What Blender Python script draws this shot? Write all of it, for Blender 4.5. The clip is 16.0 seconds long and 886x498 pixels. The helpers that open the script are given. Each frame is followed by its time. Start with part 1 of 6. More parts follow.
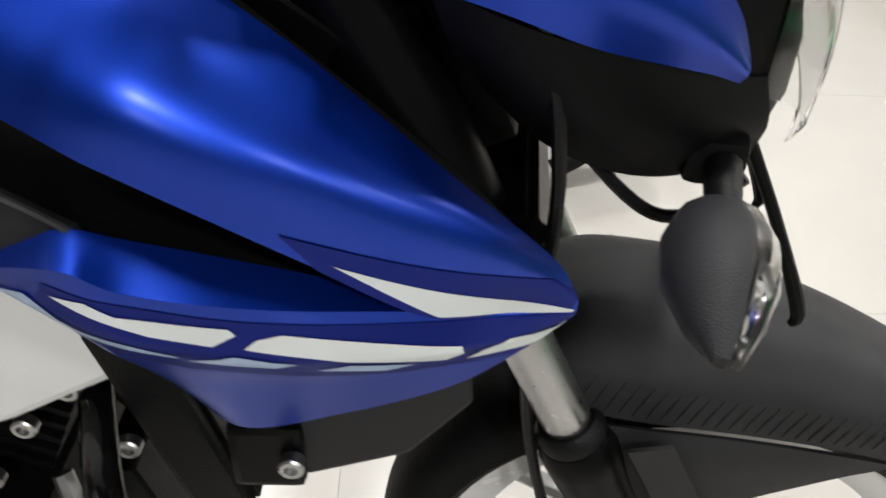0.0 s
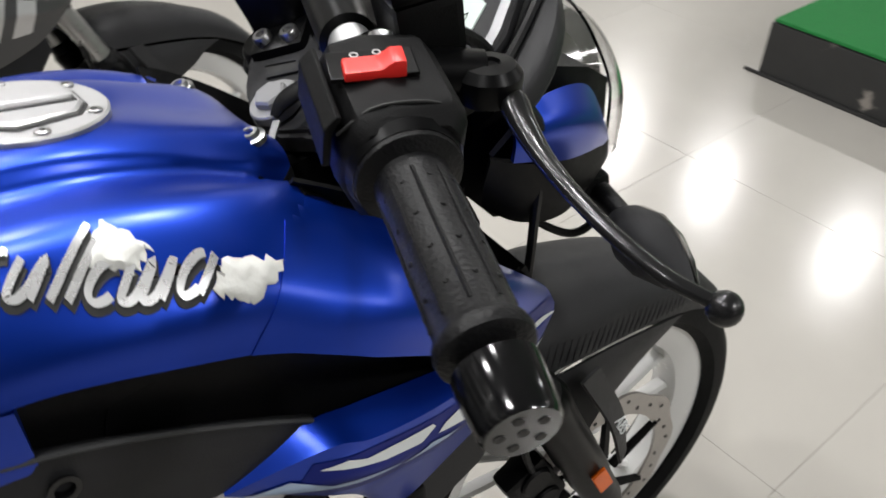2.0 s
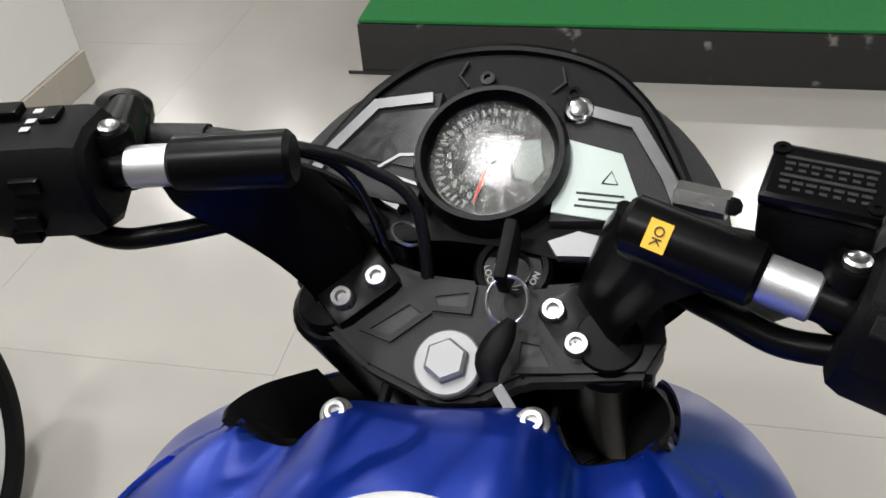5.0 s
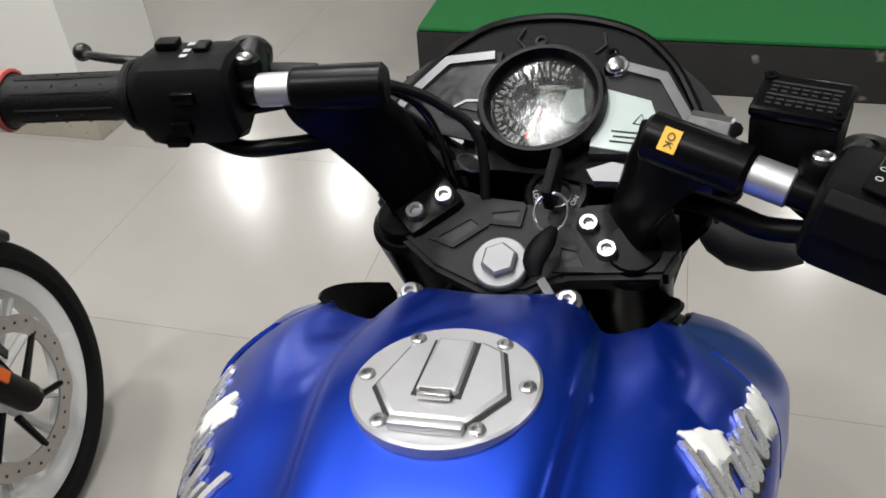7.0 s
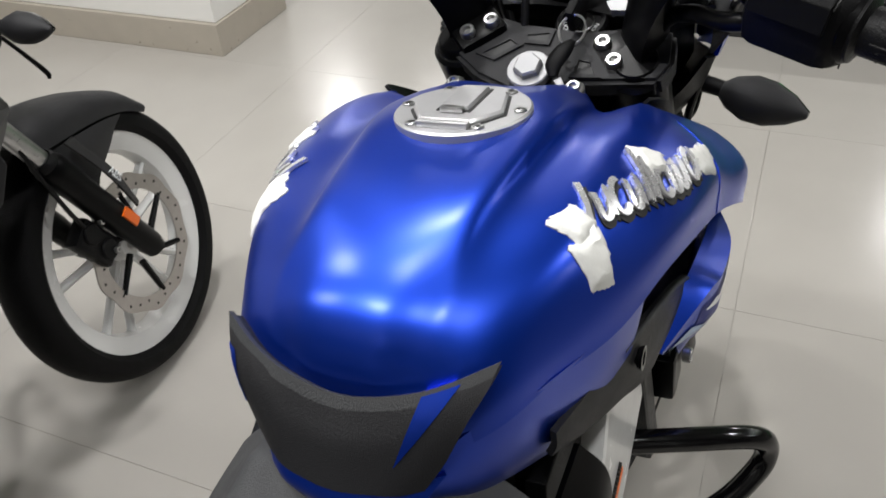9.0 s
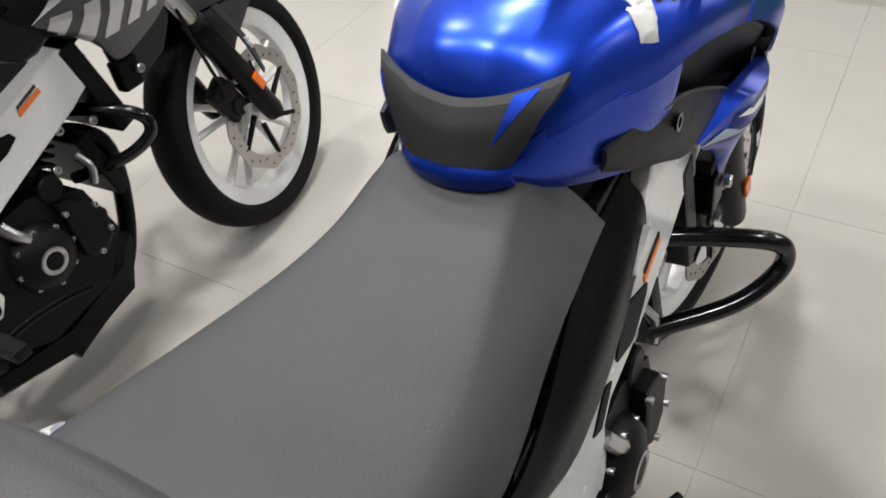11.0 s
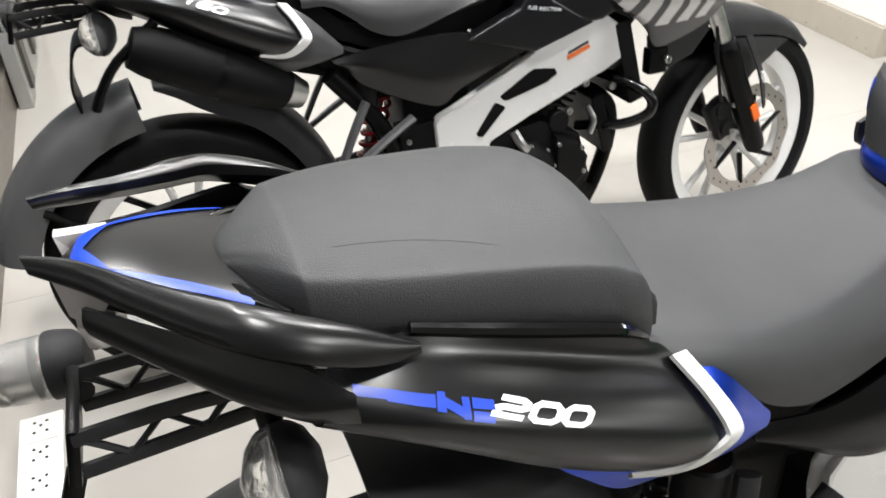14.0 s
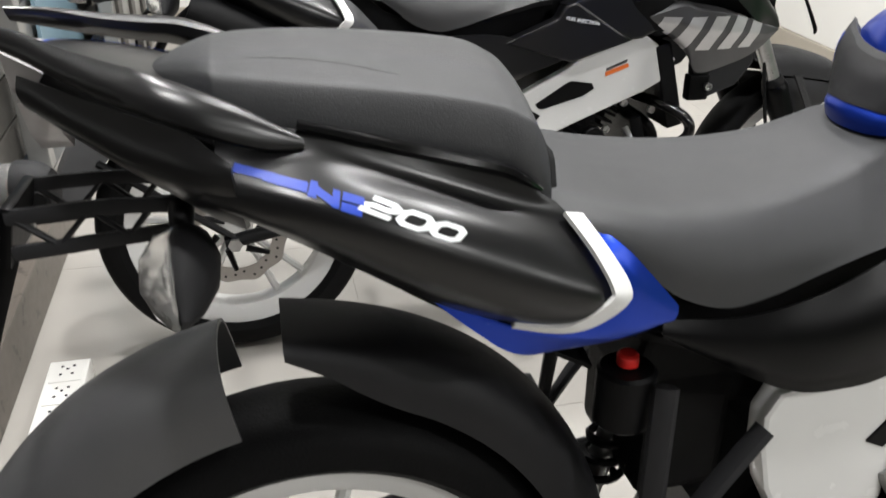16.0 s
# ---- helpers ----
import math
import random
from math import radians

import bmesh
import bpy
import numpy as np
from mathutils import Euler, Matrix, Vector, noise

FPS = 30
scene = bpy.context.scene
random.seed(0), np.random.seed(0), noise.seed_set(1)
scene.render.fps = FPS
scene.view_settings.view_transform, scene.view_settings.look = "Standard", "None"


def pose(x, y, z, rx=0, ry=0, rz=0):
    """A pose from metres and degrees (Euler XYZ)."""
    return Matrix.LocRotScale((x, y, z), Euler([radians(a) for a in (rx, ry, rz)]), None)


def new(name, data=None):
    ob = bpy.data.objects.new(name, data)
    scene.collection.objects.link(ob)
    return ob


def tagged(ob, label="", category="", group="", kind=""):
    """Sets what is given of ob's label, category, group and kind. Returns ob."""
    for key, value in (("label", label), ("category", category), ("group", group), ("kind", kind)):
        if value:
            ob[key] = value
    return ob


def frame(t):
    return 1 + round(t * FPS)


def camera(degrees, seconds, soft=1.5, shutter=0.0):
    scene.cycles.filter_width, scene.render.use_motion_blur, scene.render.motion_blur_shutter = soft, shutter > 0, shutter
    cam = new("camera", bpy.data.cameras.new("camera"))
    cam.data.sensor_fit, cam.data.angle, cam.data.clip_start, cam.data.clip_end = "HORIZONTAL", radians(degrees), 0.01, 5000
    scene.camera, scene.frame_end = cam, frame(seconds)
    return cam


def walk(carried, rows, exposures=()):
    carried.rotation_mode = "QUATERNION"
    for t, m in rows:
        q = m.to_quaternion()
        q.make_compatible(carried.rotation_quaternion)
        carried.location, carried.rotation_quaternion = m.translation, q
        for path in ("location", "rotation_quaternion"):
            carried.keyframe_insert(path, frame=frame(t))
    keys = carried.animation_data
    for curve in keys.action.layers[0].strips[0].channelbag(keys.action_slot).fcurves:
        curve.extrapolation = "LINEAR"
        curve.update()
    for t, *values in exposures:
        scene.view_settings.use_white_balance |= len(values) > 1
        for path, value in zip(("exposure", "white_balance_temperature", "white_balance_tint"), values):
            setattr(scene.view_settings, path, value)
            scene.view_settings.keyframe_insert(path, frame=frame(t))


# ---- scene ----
from mathutils.bvhtree import BVHTree

# camera: seconds, x, y, z, rx, ry, rz
cam = camera(57.4, 16.0, soft=1.6, shutter=0.3)
PATH = [
    (0, 1.1141, -0.404, 1.0759, 48.26, -2.12, -0.17),
    (0.5, 1.0102, -0.4141, 1.1185, 48.72, -2.12, -6.42),
    (1, 0.9594, -0.433, 1.144, 49.28, -3.79, -13.13),
    (1.5, 0.8789, -0.4601, 1.1856, 50.29, -1.84, -24.72),
    (2, 0.7753, -0.4196, 1.2414, 51.13, -0.95, -39.6),
    (2.5, 0.7078, -0.363, 1.2524, 51.12, 2.13, -56.82),
    (3, 0.7163, -0.2982, 1.2599, 50.81, 2.24, -64.44),
    (3.5, 0.7355, -0.2215, 1.2776, 50.53, 2.13, -70.23),
    (4, 0.7256, -0.121, 1.2953, 50.45, 2.72, -76.15),
    (4.5, 0.7157, -0.0388, 1.3036, 50.59, 3.15, -78.5),
    (5, 0.7011, 0.0017, 1.3052, 50.93, 3.22, -79.71),
    (7.5, 0.5112, -0.0344, 1.3203, 52.56, 3.53, -74.11),
    (8, 0.4479, -0.0896, 1.319, 52.28, 3.5, -72.26),
    (8.5, 0.3985, -0.1193, 1.3167, 52.08, 3.64, -70.34),
    (9, 0.3666, -0.1346, 1.2962, 50.86, 4.22, -67.62),
    (11.5, 0.0441, -0.2557, 1.3037, 47.24, 4.5, -56.9),
    (12, -0.0122, -0.262, 1.3088, 47.41, 5.27, -51.45),
    (12.5, -0.0556, -0.2747, 1.3129, 48.04, 4.29, -45.37),
    (13, -0.0928, -0.3111, 1.3177, 49.01, 1.37, -34.42),
    (13.5, -0.0932, -0.3785, 1.3108, 49.63, 1.11, -28.29),
    (14, -0.0922, -0.4395, 1.3079, 54.03, 0.74, -21.49),
    (14.5, -0.0829, -0.4803, 1.2755, 57.66, -0.5, -17.97),
    (15, -0.0636, -0.5056, 1.2608, 58.28, -0.15, -16.86),
    (15.5, -0.0334, -0.5529, 1.2306, 60.07, -1.24, -14.53),
    (16, 0.0111, -0.6176, 1.1624, 60.29, -1, -12.6),
]
EXPOSURE = [(0.0, 0.75), (0.5, 0.80), (1.0, 0.68), (1.5, 0.52), (2.5, 0.2), (3.0, 0.2), (4.0, 0.2), (5.0, 0.14), (7.5, -0.07), (8.0, -0.06), (9.0, 0.13), (12.0, 0.78), (13.0, 1.05), (14.0, 1.03), (15.0, 0.66), (16.0, 0.72)]
walk(cam, [(t, pose(x, y, z, rx, ry, rz)) for t, x, y, z, rx, ry, rz in PATH], EXPOSURE)

# ---- light ----
world = bpy.data.worlds.new("night_room")
scene.world = world
world.use_nodes = True
world.node_tree.nodes["Background"].inputs[0].default_value = (0.75, 0.85, 1.0, 1)
world.node_tree.nodes["Background"].inputs[1].default_value = 0.015

CEILING = 3.0
# last three are added for general light; no lamps are seen there
lamps = [(6.7, y, 32) for y in (-4.3, -2.9, -1.45, 1.4, 2.75, 3.85)] + [(1.8, 0.8, 26), (1.2, 1.83, 24), (0.0, 2.0, 22), (0.0, 0.8, 25), (0.0, -0.4, 18), (1.05, 0.58, 12), (1.8, -2.2, 30), (1.8, -4.6, 30), (4.2, -3.4, 30)]
for lx, ly, watts in lamps:
    light = bpy.data.lights.new("ceiling_lamp", "AREA")
    light.shape, light.size, light.energy, light.color = "DISK", 0.2, watts, (1.0, 0.99, 0.98)
    new("ceiling_lamp", light).matrix_world = pose(lx, ly, CEILING - 0.03)


# ---- materials ----
def material(name, color, rough=0.5, metal=0.0, vary=0.12, scale=30.0, bump=0.0, bump_scale=400.0, coat=0.0,
             rough_vary=0.08, spots=None, spec=0.5, coat_rough=0.08):
    """Principled surface: base colour varied by a coarse noise, roughness by a fine one, relief by a third."""
    m = bpy.data.materials.new(name)
    m.use_nodes = True
    nt = m.node_tree
    b = nt.nodes["Principled BSDF"]
    coord = nt.nodes.new("ShaderNodeTexCoord")
    n1 = nt.nodes.new("ShaderNodeTexNoise")
    n1.inputs["Scale"].default_value, n1.inputs["Detail"].default_value = scale, 5
    nt.links.new(coord.outputs["Object"], n1.inputs["Vector"])
    ramp = nt.nodes.new("ShaderNodeMix")
    ramp.data_type = "RGBA"
    ramp.inputs["A"].default_value = (*[c * (1 - vary) for c in color], 1)
    ramp.inputs["B"].default_value = (*[min(1, c * (1 + vary)) for c in color], 1)
    nt.links.new(n1.outputs["Fac"], ramp.inputs["Factor"])
    out = ramp.outputs["Result"]
    if spots:
        n3 = nt.nodes.new("ShaderNodeTexNoise")
        n3.inputs["Scale"].default_value, n3.inputs["Detail"].default_value = spots[1], 8
        nt.links.new(coord.outputs["Object"], n3.inputs["Vector"])
        cr = nt.nodes.new("ShaderNodeValToRGB")
        cr.color_ramp.elements[0].position, cr.color_ramp.elements[1].position = spots[2], spots[2] + 0.06
        nt.links.new(n3.outputs["Fac"], cr.inputs["Fac"])
        mx = nt.nodes.new("ShaderNodeMix")
        mx.data_type = "RGBA"
        nt.links.new(cr.outputs["Color"], mx.inputs["Factor"])
        nt.links.new(out, mx.inputs["A"])
        mx.inputs["B"].default_value = (*spots[0], 1)
        out = mx.outputs["Result"]
    nt.links.new(out, b.inputs["Base Color"])
    n2 = nt.nodes.new("ShaderNodeTexNoise")
    n2.inputs["Scale"].default_value, n2.inputs["Detail"].default_value = scale * 2.7, 6
    nt.links.new(coord.outputs["Object"], n2.inputs["Vector"])
    mr = nt.nodes.new("ShaderNodeMapRange")
    mr.inputs["To Min"].default_value, mr.inputs["To Max"].default_value = max(0.02, rough - rough_vary), min(1, rough + rough_vary)
    nt.links.new(n2.outputs["Fac"], mr.inputs["Value"])
    nt.links.new(mr.outputs["Result"], b.inputs["Roughness"])
    b.inputs["Metallic"].default_value = metal
    b.inputs["Specular IOR Level"].default_value = spec
    b.inputs["Coat Weight"].default_value = coat
    b.inputs["Coat Roughness"].default_value = coat_rough
    if bump:
        n4 = nt.nodes.new("ShaderNodeTexNoise")
        n4.inputs["Scale"].default_value, n4.inputs["Detail"].default_value = bump_scale, 3
        nt.links.new(coord.outputs["Object"], n4.inputs["Vector"])
        bp = nt.nodes.new("ShaderNodeBump")
        bp.inputs["Strength"].default_value, bp.inputs["Distance"].default_value = bump, 0.002
        nt.links.new(n4.outputs["Fac"], bp.inputs["Height"])
        nt.links.new(bp.outputs["Normal"], b.inputs["Normal"])
    return m


def clear(name, color, rough, ior=1.45, crinkle=0.0, fine=170):
    m = bpy.data.materials.new(name)
    m.use_nodes = True
    b = m.node_tree.nodes["Principled BSDF"]
    b.inputs["Base Color"].default_value = (*color, 1)
    b.inputs["Roughness"].default_value, b.inputs["IOR"].default_value = rough, ior
    b.inputs["Transmission Weight"].default_value = 1.0
    if crinkle:
        nt = m.node_tree
        coord = nt.nodes.new("ShaderNodeTexCoord")
        noise = nt.nodes.new("ShaderNodeTexNoise")
        noise.inputs["Scale"].default_value, noise.inputs["Detail"].default_value = fine, 4
        nt.links.new(coord.outputs["Object"], noise.inputs["Vector"])
        bump = nt.nodes.new("ShaderNodeBump")
        bump.inputs["Strength"].default_value, bump.inputs["Distance"].default_value = crinkle, 0.004
        nt.links.new(noise.outputs["Fac"], bump.inputs["Height"])
        nt.links.new(bump.outputs["Normal"], b.inputs["Normal"])
    return m


BLUE = material("blue_satin_paint", (0.0003, 0.037, 0.42), 0.36, 0.86, 0.06, 8, rough_vary=0.03, coat=0.42, coat_rough=0.25)
NAVY = material("navy_decal_film", (0.004, 0.014, 0.19), 0.38, 0.55, 0.08, 20, spec=0.25)
WHITE_FILM = material("white_decal_film", (0.72, 0.75, 0.76), 0.38, 0, 0.03, 60)
PALE_FILM = material("pale_blue_decal_film", (0.38, 0.49, 0.68), 0.38, 0, 0.12, 40)
SKY_FILM = material("bright_blue_decal_film", (0.009, 0.045, 0.38), 0.35, 0, 0.06, 40)
TANK_BLACK = material("black_satin_paint", (0.0025, 0.0025, 0.003), 0.29, 0.0, 0.1, 12, rough_vary=0.02, spec=0.5)
GREY_PAINT = material("grey_metallic_paint", (0.075, 0.075, 0.078), 0.36, 0.5, 0.08, 20)
SEAT = material("black_grained_vinyl", (0.036, 0.037, 0.039), 0.55, 0, 0.10, 18, 0.35, 900, rough_vary=0.06, spec=0.4)
SEAT_DARK = material("dark_grained_vinyl", (0.020, 0.020, 0.021), 0.48, 0, 0.10, 18, 0.35, 900)
PLASTIC = material("black_textured_plastic", (0.0028, 0.0028, 0.0031), 0.5, 0, 0.15, 40, 0.25, 1200, spec=0.11)
FLAP = material("grey_moulded_mudguard_plastic", (0.075, 0.075, 0.078), 0.36, 0, 0.15, 20, 0.3, 1100, spec=0.45)
GREY_PLASTIC = material("dark_grey_textured_plastic", (0.017, 0.017, 0.0185), 0.5, 0, 0.12, 30, 0.3, 1100, spec=0.22)
SATIN = material("satin_black_enamel", (0.002, 0.002, 0.0023), 0.32, 0, 0.1, 30, rough_vary=0.06, spec=0.11)
GLOSS = material("gloss_black_enamel", (0.003, 0.003, 0.0035), 0.12, 0, 0.1, 30, spec=0.45)
LEVER = material("gloss_black_lever", (0.022, 0.022, 0.023), 0.22, 0.6, 0.2, 60, 0.1, 300, spec=0.6)
RUBBER = material("black_rubber", (0.005, 0.005, 0.0055), 0.42, 0, 0.2, 50, 0.3, 500, spec=0.18)
TYRE = material("tyre_rubber", (0.0035, 0.0035, 0.0038), 0.65, 0, 0.25, 30, 0.4, 300, spec=0.13)
WHITE_PAINT = material("white_gloss_enamel", (0.70, 0.70, 0.69), 0.25, 0, 0.03, 12, coat=0.3)
CHROME = material("polished_chrome", (0.62, 0.62, 0.63), 0.12, 1.0, 0.06, 30)
CHROME_SCRIPT = material("bright_plated_script", (0.78, 0.78, 0.79), 0.28, 0.75, 0.05, 40)
STEEL = material("brushed_steel", (0.46, 0.46, 0.46), 0.3, 1.0, 0.12, 60, 0.1, 700)
ALLOY = material("bead_blasted_aluminium", (0.55, 0.55, 0.56), 0.42, 0.85, 0.06, 60, 0.15, 1500)
ENGINE = material("black_engine_paint", (0.0035, 0.0035, 0.004), 0.42, 0.05, 0.25, 40, 0.3, 500, spec=0.14)
SILVER = material("silver_painted_plastic", (0.26, 0.26, 0.265), 0.45, 0.4, 0.06, 60)
TRIM = material("grey_metallic_trim", (0.13, 0.13, 0.135), 0.32, 0.6, 0.08, 60)
DISC = material("ground_steel_disc", (0.40, 0.38, 0.36), 0.33, 1.0, 0.1, 90)
ORANGE = material("amber_reflector", (0.75, 0.13, 0.01), 0.2, 0, 0.08, 200)
ORANGE_INK = material("orange_sticker", (0.78, 0.17, 0.03), 0.4, 0, 0.05, 80)
RED = material("red_switch_plastic", (0.72, 0.025, 0.02), 0.35, 0, 0.05, 60)
RED_BAND = material("red_rubber_band", (0.55, 0.09, 0.07), 0.55, 0, 0.1, 90)
YELLOW = material("yellow_sticker", (0.80, 0.45, 0.03), 0.5, 0, 0.05, 80)
INK = material("black_ink", (0.01, 0.01, 0.01), 0.6, 0, 0.1, 80)
TAPE = material("white_masking_tape", (0.66, 0.66, 0.63), 0.7, 0, 0.06, 60, 0.5, 160)
LENS = clear("clear_lens", (0.95, 0.95, 0.95), 0.05)
WRAP = clear("crinkled_milky_wrap", (0.88, 0.87, 0.85), 0.05, 1.4, 0.55, 70)
WRAP.node_tree.nodes["Principled BSDF"].inputs["Transmission Weight"].default_value = 0.86
FILM = clear("wrinkled_clear_wrap", (0.95, 0.95, 0.94), 0.03, 1.5, 0.06, 420)
# base colour raised to carry the glare lying on the display
LCD = material("grey_green_lcd", (0.42, 0.49, 0.46), 0.2, 0, 0.06, 60)
DIAL = material("black_dial_face", (0.008, 0.008, 0.009), 0.2, 0, 0.1, 60)
DIAL_INK = material("pale_dial_ink", (0.45, 0.46, 0.46), 0.5, 0, 0.05, 60)
NEEDLE = material("red_orange_needle", (0.75, 0.07, 0.02), 0.4, 0, 0.05, 60)
TAIL_LENS = material("clear_tail_lens", (0.50, 0.48, 0.48), 0.15, 0, 0.15, 60)
SPRING_RED = material("red_spring_paint", (0.35, 0.01, 0.015), 0.35, 0, 0.1, 60)


def tile_material():
    m = material("polished_vitrified_tile", (0.40, 0.38, 0.35), 0.20, 0, 0.06, 5, rough_vary=0.05)
    nt = m.node_tree
    b = nt.nodes["Principled BSDF"]
    place = nt.nodes.new("ShaderNodeNewGeometry")
    for n in nt.nodes:
        if n.bl_idname == "ShaderNodeTexNoise":
            nt.links.new(place.outputs["Position"], n.inputs["Vector"])
    src = b.inputs["Base Color"].links[0].from_socket
    info = nt.nodes.new("ShaderNodeObjectInfo")
    mr = nt.nodes.new("ShaderNodeMapRange")
    mr.inputs["To Min"].default_value, mr.inputs["To Max"].default_value = 0.99, 1.01
    nt.links.new(info.outputs["Random"], mr.inputs["Value"])
    mx = nt.nodes.new("ShaderNodeMix")
    mx.data_type, mx.blend_type = "RGBA", "MULTIPLY"
    mx.inputs["Factor"].default_value = 1.0
    nt.links.new(src, mx.inputs["A"])
    nt.links.new(mr.outputs["Result"], mx.inputs["B"])
    nt.links.new(mx.outputs["Result"], b.inputs["Base Color"])
    return m


TILE = tile_material()
GROUT = material("grey_grout", (0.39, 0.376, 0.352), 0.35, 0, 0.1, 60)
WALL = material("white_wall_paint", (0.80, 0.79, 0.76), 0.6, 0, 0.03, 6, 0.1, 120)
SKIRT = material("beige_stone_skirting", (0.42, 0.38, 0.32), 0.35, 0, 0.08, 14, spots=((0.25, 0.22, 0.18), 30, 0.66))
CARPET = material("green_carpet", (0.01, 0.17, 0.035), 0.95, 0, 0.25, 60, 0.9, 900)
WORN_BLACK = material("scuffed_black_board", (0.018, 0.018, 0.018), 0.5, 0, 0.3, 12, 0.2, 80, spots=((0.22, 0.20, 0.18), 9, 0.64))
ALUMINIUM = material("anodised_aluminium_frame", (0.42, 0.42, 0.41), 0.38, 0.8, 0.1, 20)
DARK_FRAME = material("dark_shutter_paint", (0.05, 0.047, 0.042), 0.45, 0.2, 0.2, 15)
GLASS_BLUE = material("blue_tinted_film_pane", (0.22, 0.33, 0.40), 0.12, 0, 0.2, 3)
# unseen south wall, darkened so that less light returns from it
FAR_WALL = material("darkened_wall_paint", (0.30, 0.29, 0.27), 0.6, 0, 0.05, 6, 0.1, 120)
DARK_STONE = material("brown_stone_kerb", (0.13, 0.112, 0.095), 0.4, 0, 0.15, 14, spots=((0.07, 0.06, 0.05), 20, 0.6))
CEIL = material("grey_ceiling_board", (0.33, 0.325, 0.31), 0.75, 0, 0.03, 4)
SOCKET = material("white_socket_plastic", (0.78, 0.77, 0.74), 0.35, 0, 0.03, 40)


# ---- mesh helpers ----
def spline(pts, n):
    """n points on a smooth curve through pts."""
    p = [Vector(q) for q in pts]
    if len(p) == 2:
        return [p[0].lerp(p[1], i / (n - 1)) for i in range(n)]
    ext = [2 * p[0] - p[1]] + p + [2 * p[-1] - p[-2]]
    out = []
    for i in range(n):
        s = i / (n - 1) * (len(p) - 1)
        k = min(int(s), len(p) - 2)
        t = s - k
        a, b, c, d = ext[k:k + 4]
        out.append(0.5 * (2 * b + (c - a) * t + (2 * a - 5 * b + 4 * c - d) * t * t + (3 * b - a - 3 * c + d) * t ** 3))
    return out


def straight(pts, n):
    """n points spread along the polyline pts."""
    p = [Vector(q) for q in pts]
    out = []
    for i in range(n):
        s = i / (n - 1) * (len(p) - 1)
        k = min(int(s), len(p) - 2)
        out.append(p[k].lerp(p[k + 1], s - k))
    return out


def net(curves, nu, nv, crease=False):
    """A net of nv x nu points through the control curves."""
    rows = [spline(c, nu) for c in curves]
    way = straight if crease else spline
    cols = [way([r[i] for r in rows], nv) for i in range(nu)]
    return [[cols[i][j] for i in range(nu)] for j in range(nv)]


def shell(grid, thick=0.004, core=None):
    """A closed shell on a net of points, thick towards the core (by default the middle plane of the bike)."""
    nv, nu = len(grid), len(grid[0])
    bm = bmesh.new()
    normals = []
    for j in range(nv):
        row = []
        for i in range(nu):
            du = grid[j][min(i + 1, nu - 1)] - grid[j][max(i - 1, 0)]
            dv = grid[min(j + 1, nv - 1)][i] - grid[max(j - 1, 0)][i]
            n = du.cross(dv)
            n = n.normalized() if n.length > 1e-12 else Vector((0, 0, 1))
            row.append(n)
        normals.append(row)
    mid = grid[nv // 2][nu // 2]
    c = Vector(core) if core else Vector((mid.x, 0, min(mid.z, 0.78)))
    side = 1 if normals[nv // 2][nu // 2].dot(c - mid) > 0 else -1
    outer = [[bm.verts.new(p) for p in r] for r in grid]
    inner = [[bm.verts.new(grid[j][i] + normals[j][i] * side * thick) for i in range(nu)] for j in range(nv)]
    for j in range(nv - 1):
        for i in range(nu - 1):
            bm.faces.new((outer[j][i], outer[j][i + 1], outer[j + 1][i + 1], outer[j + 1][i]))
            bm.faces.new((inner[j][i], inner[j + 1][i], inner[j + 1][i + 1], inner[j][i + 1]))
    rim = [(j, 0) for j in range(nv)] + [(nv - 1, i) for i in range(1, nu)] + [(j, nu - 1) for j in range(nv - 2, -1, -1)] + [(0, i) for i in range(nu - 2, 0, -1)]
    for k, (j, i) in enumerate(rim):
        j2, i2 = rim[(k + 1) % len(rim)]
        bm.faces.new((outer[j][i], outer[j2][i2], inner[j2][i2], inner[j][i]))
    bmesh.ops.remove_doubles(bm, verts=bm.verts, dist=1e-6)
    bmesh.ops.recalc_face_normals(bm, faces=bm.faces)
    return bm


def loft(rings):
    """Skin over closed rings of equal count, with caps."""
    bm = bmesh.new()
    vs = [[bm.verts.new(p) for p in r] for r in rings]
    n = len(rings[0])
    for a, b in zip(vs, vs[1:]):
        for i in range(n):
            bm.faces.new((a[i], a[(i + 1) % n], b[(i + 1) % n], b[i]))
    bm.faces.new(vs[0][::-1])
    bm.faces.new(vs[-1])
    bmesh.ops.recalc_face_normals(bm, faces=bm.faces)
    return bm


def frame_of(d):
    d = Vector(d).normalized()
    u = d.cross(Vector((0, 0, 1)))
    if u.length < 1e-3:
        u = d.cross(Vector((0, 1, 0)))
    u.normalize()
    return d, u, d.cross(u)


def tube(pts, r, n=10, steps=0, flat=1.0):
    """A round bar along pts; r is one radius or one per point."""
    if steps:
        rr = [(q, 0, 0) for q in r] if isinstance(r, (list, tuple)) else None
        pts = spline(pts, steps)
        if rr:
            r = [q.x for q in spline(rr, steps)]
    p = [Vector(q) for q in pts]
    if not isinstance(r, (list, tuple)):
        r = [r] * len(p)
    rings, u = [], None
    for i, q in enumerate(p):
        d = (p[min(i + 1, len(p) - 1)] - p[max(i - 1, 0)]).normalized()
        if u is None:
            u = frame_of(d)[1]
        u = (u - d * u.dot(d)).normalized()
        w = d.cross(u)
        rings.append([q + (u * math.cos(a) + w * math.sin(a) * flat) * r[i] for a in [2 * math.pi * k / n for k in range(n)]])
    return loft(rings)


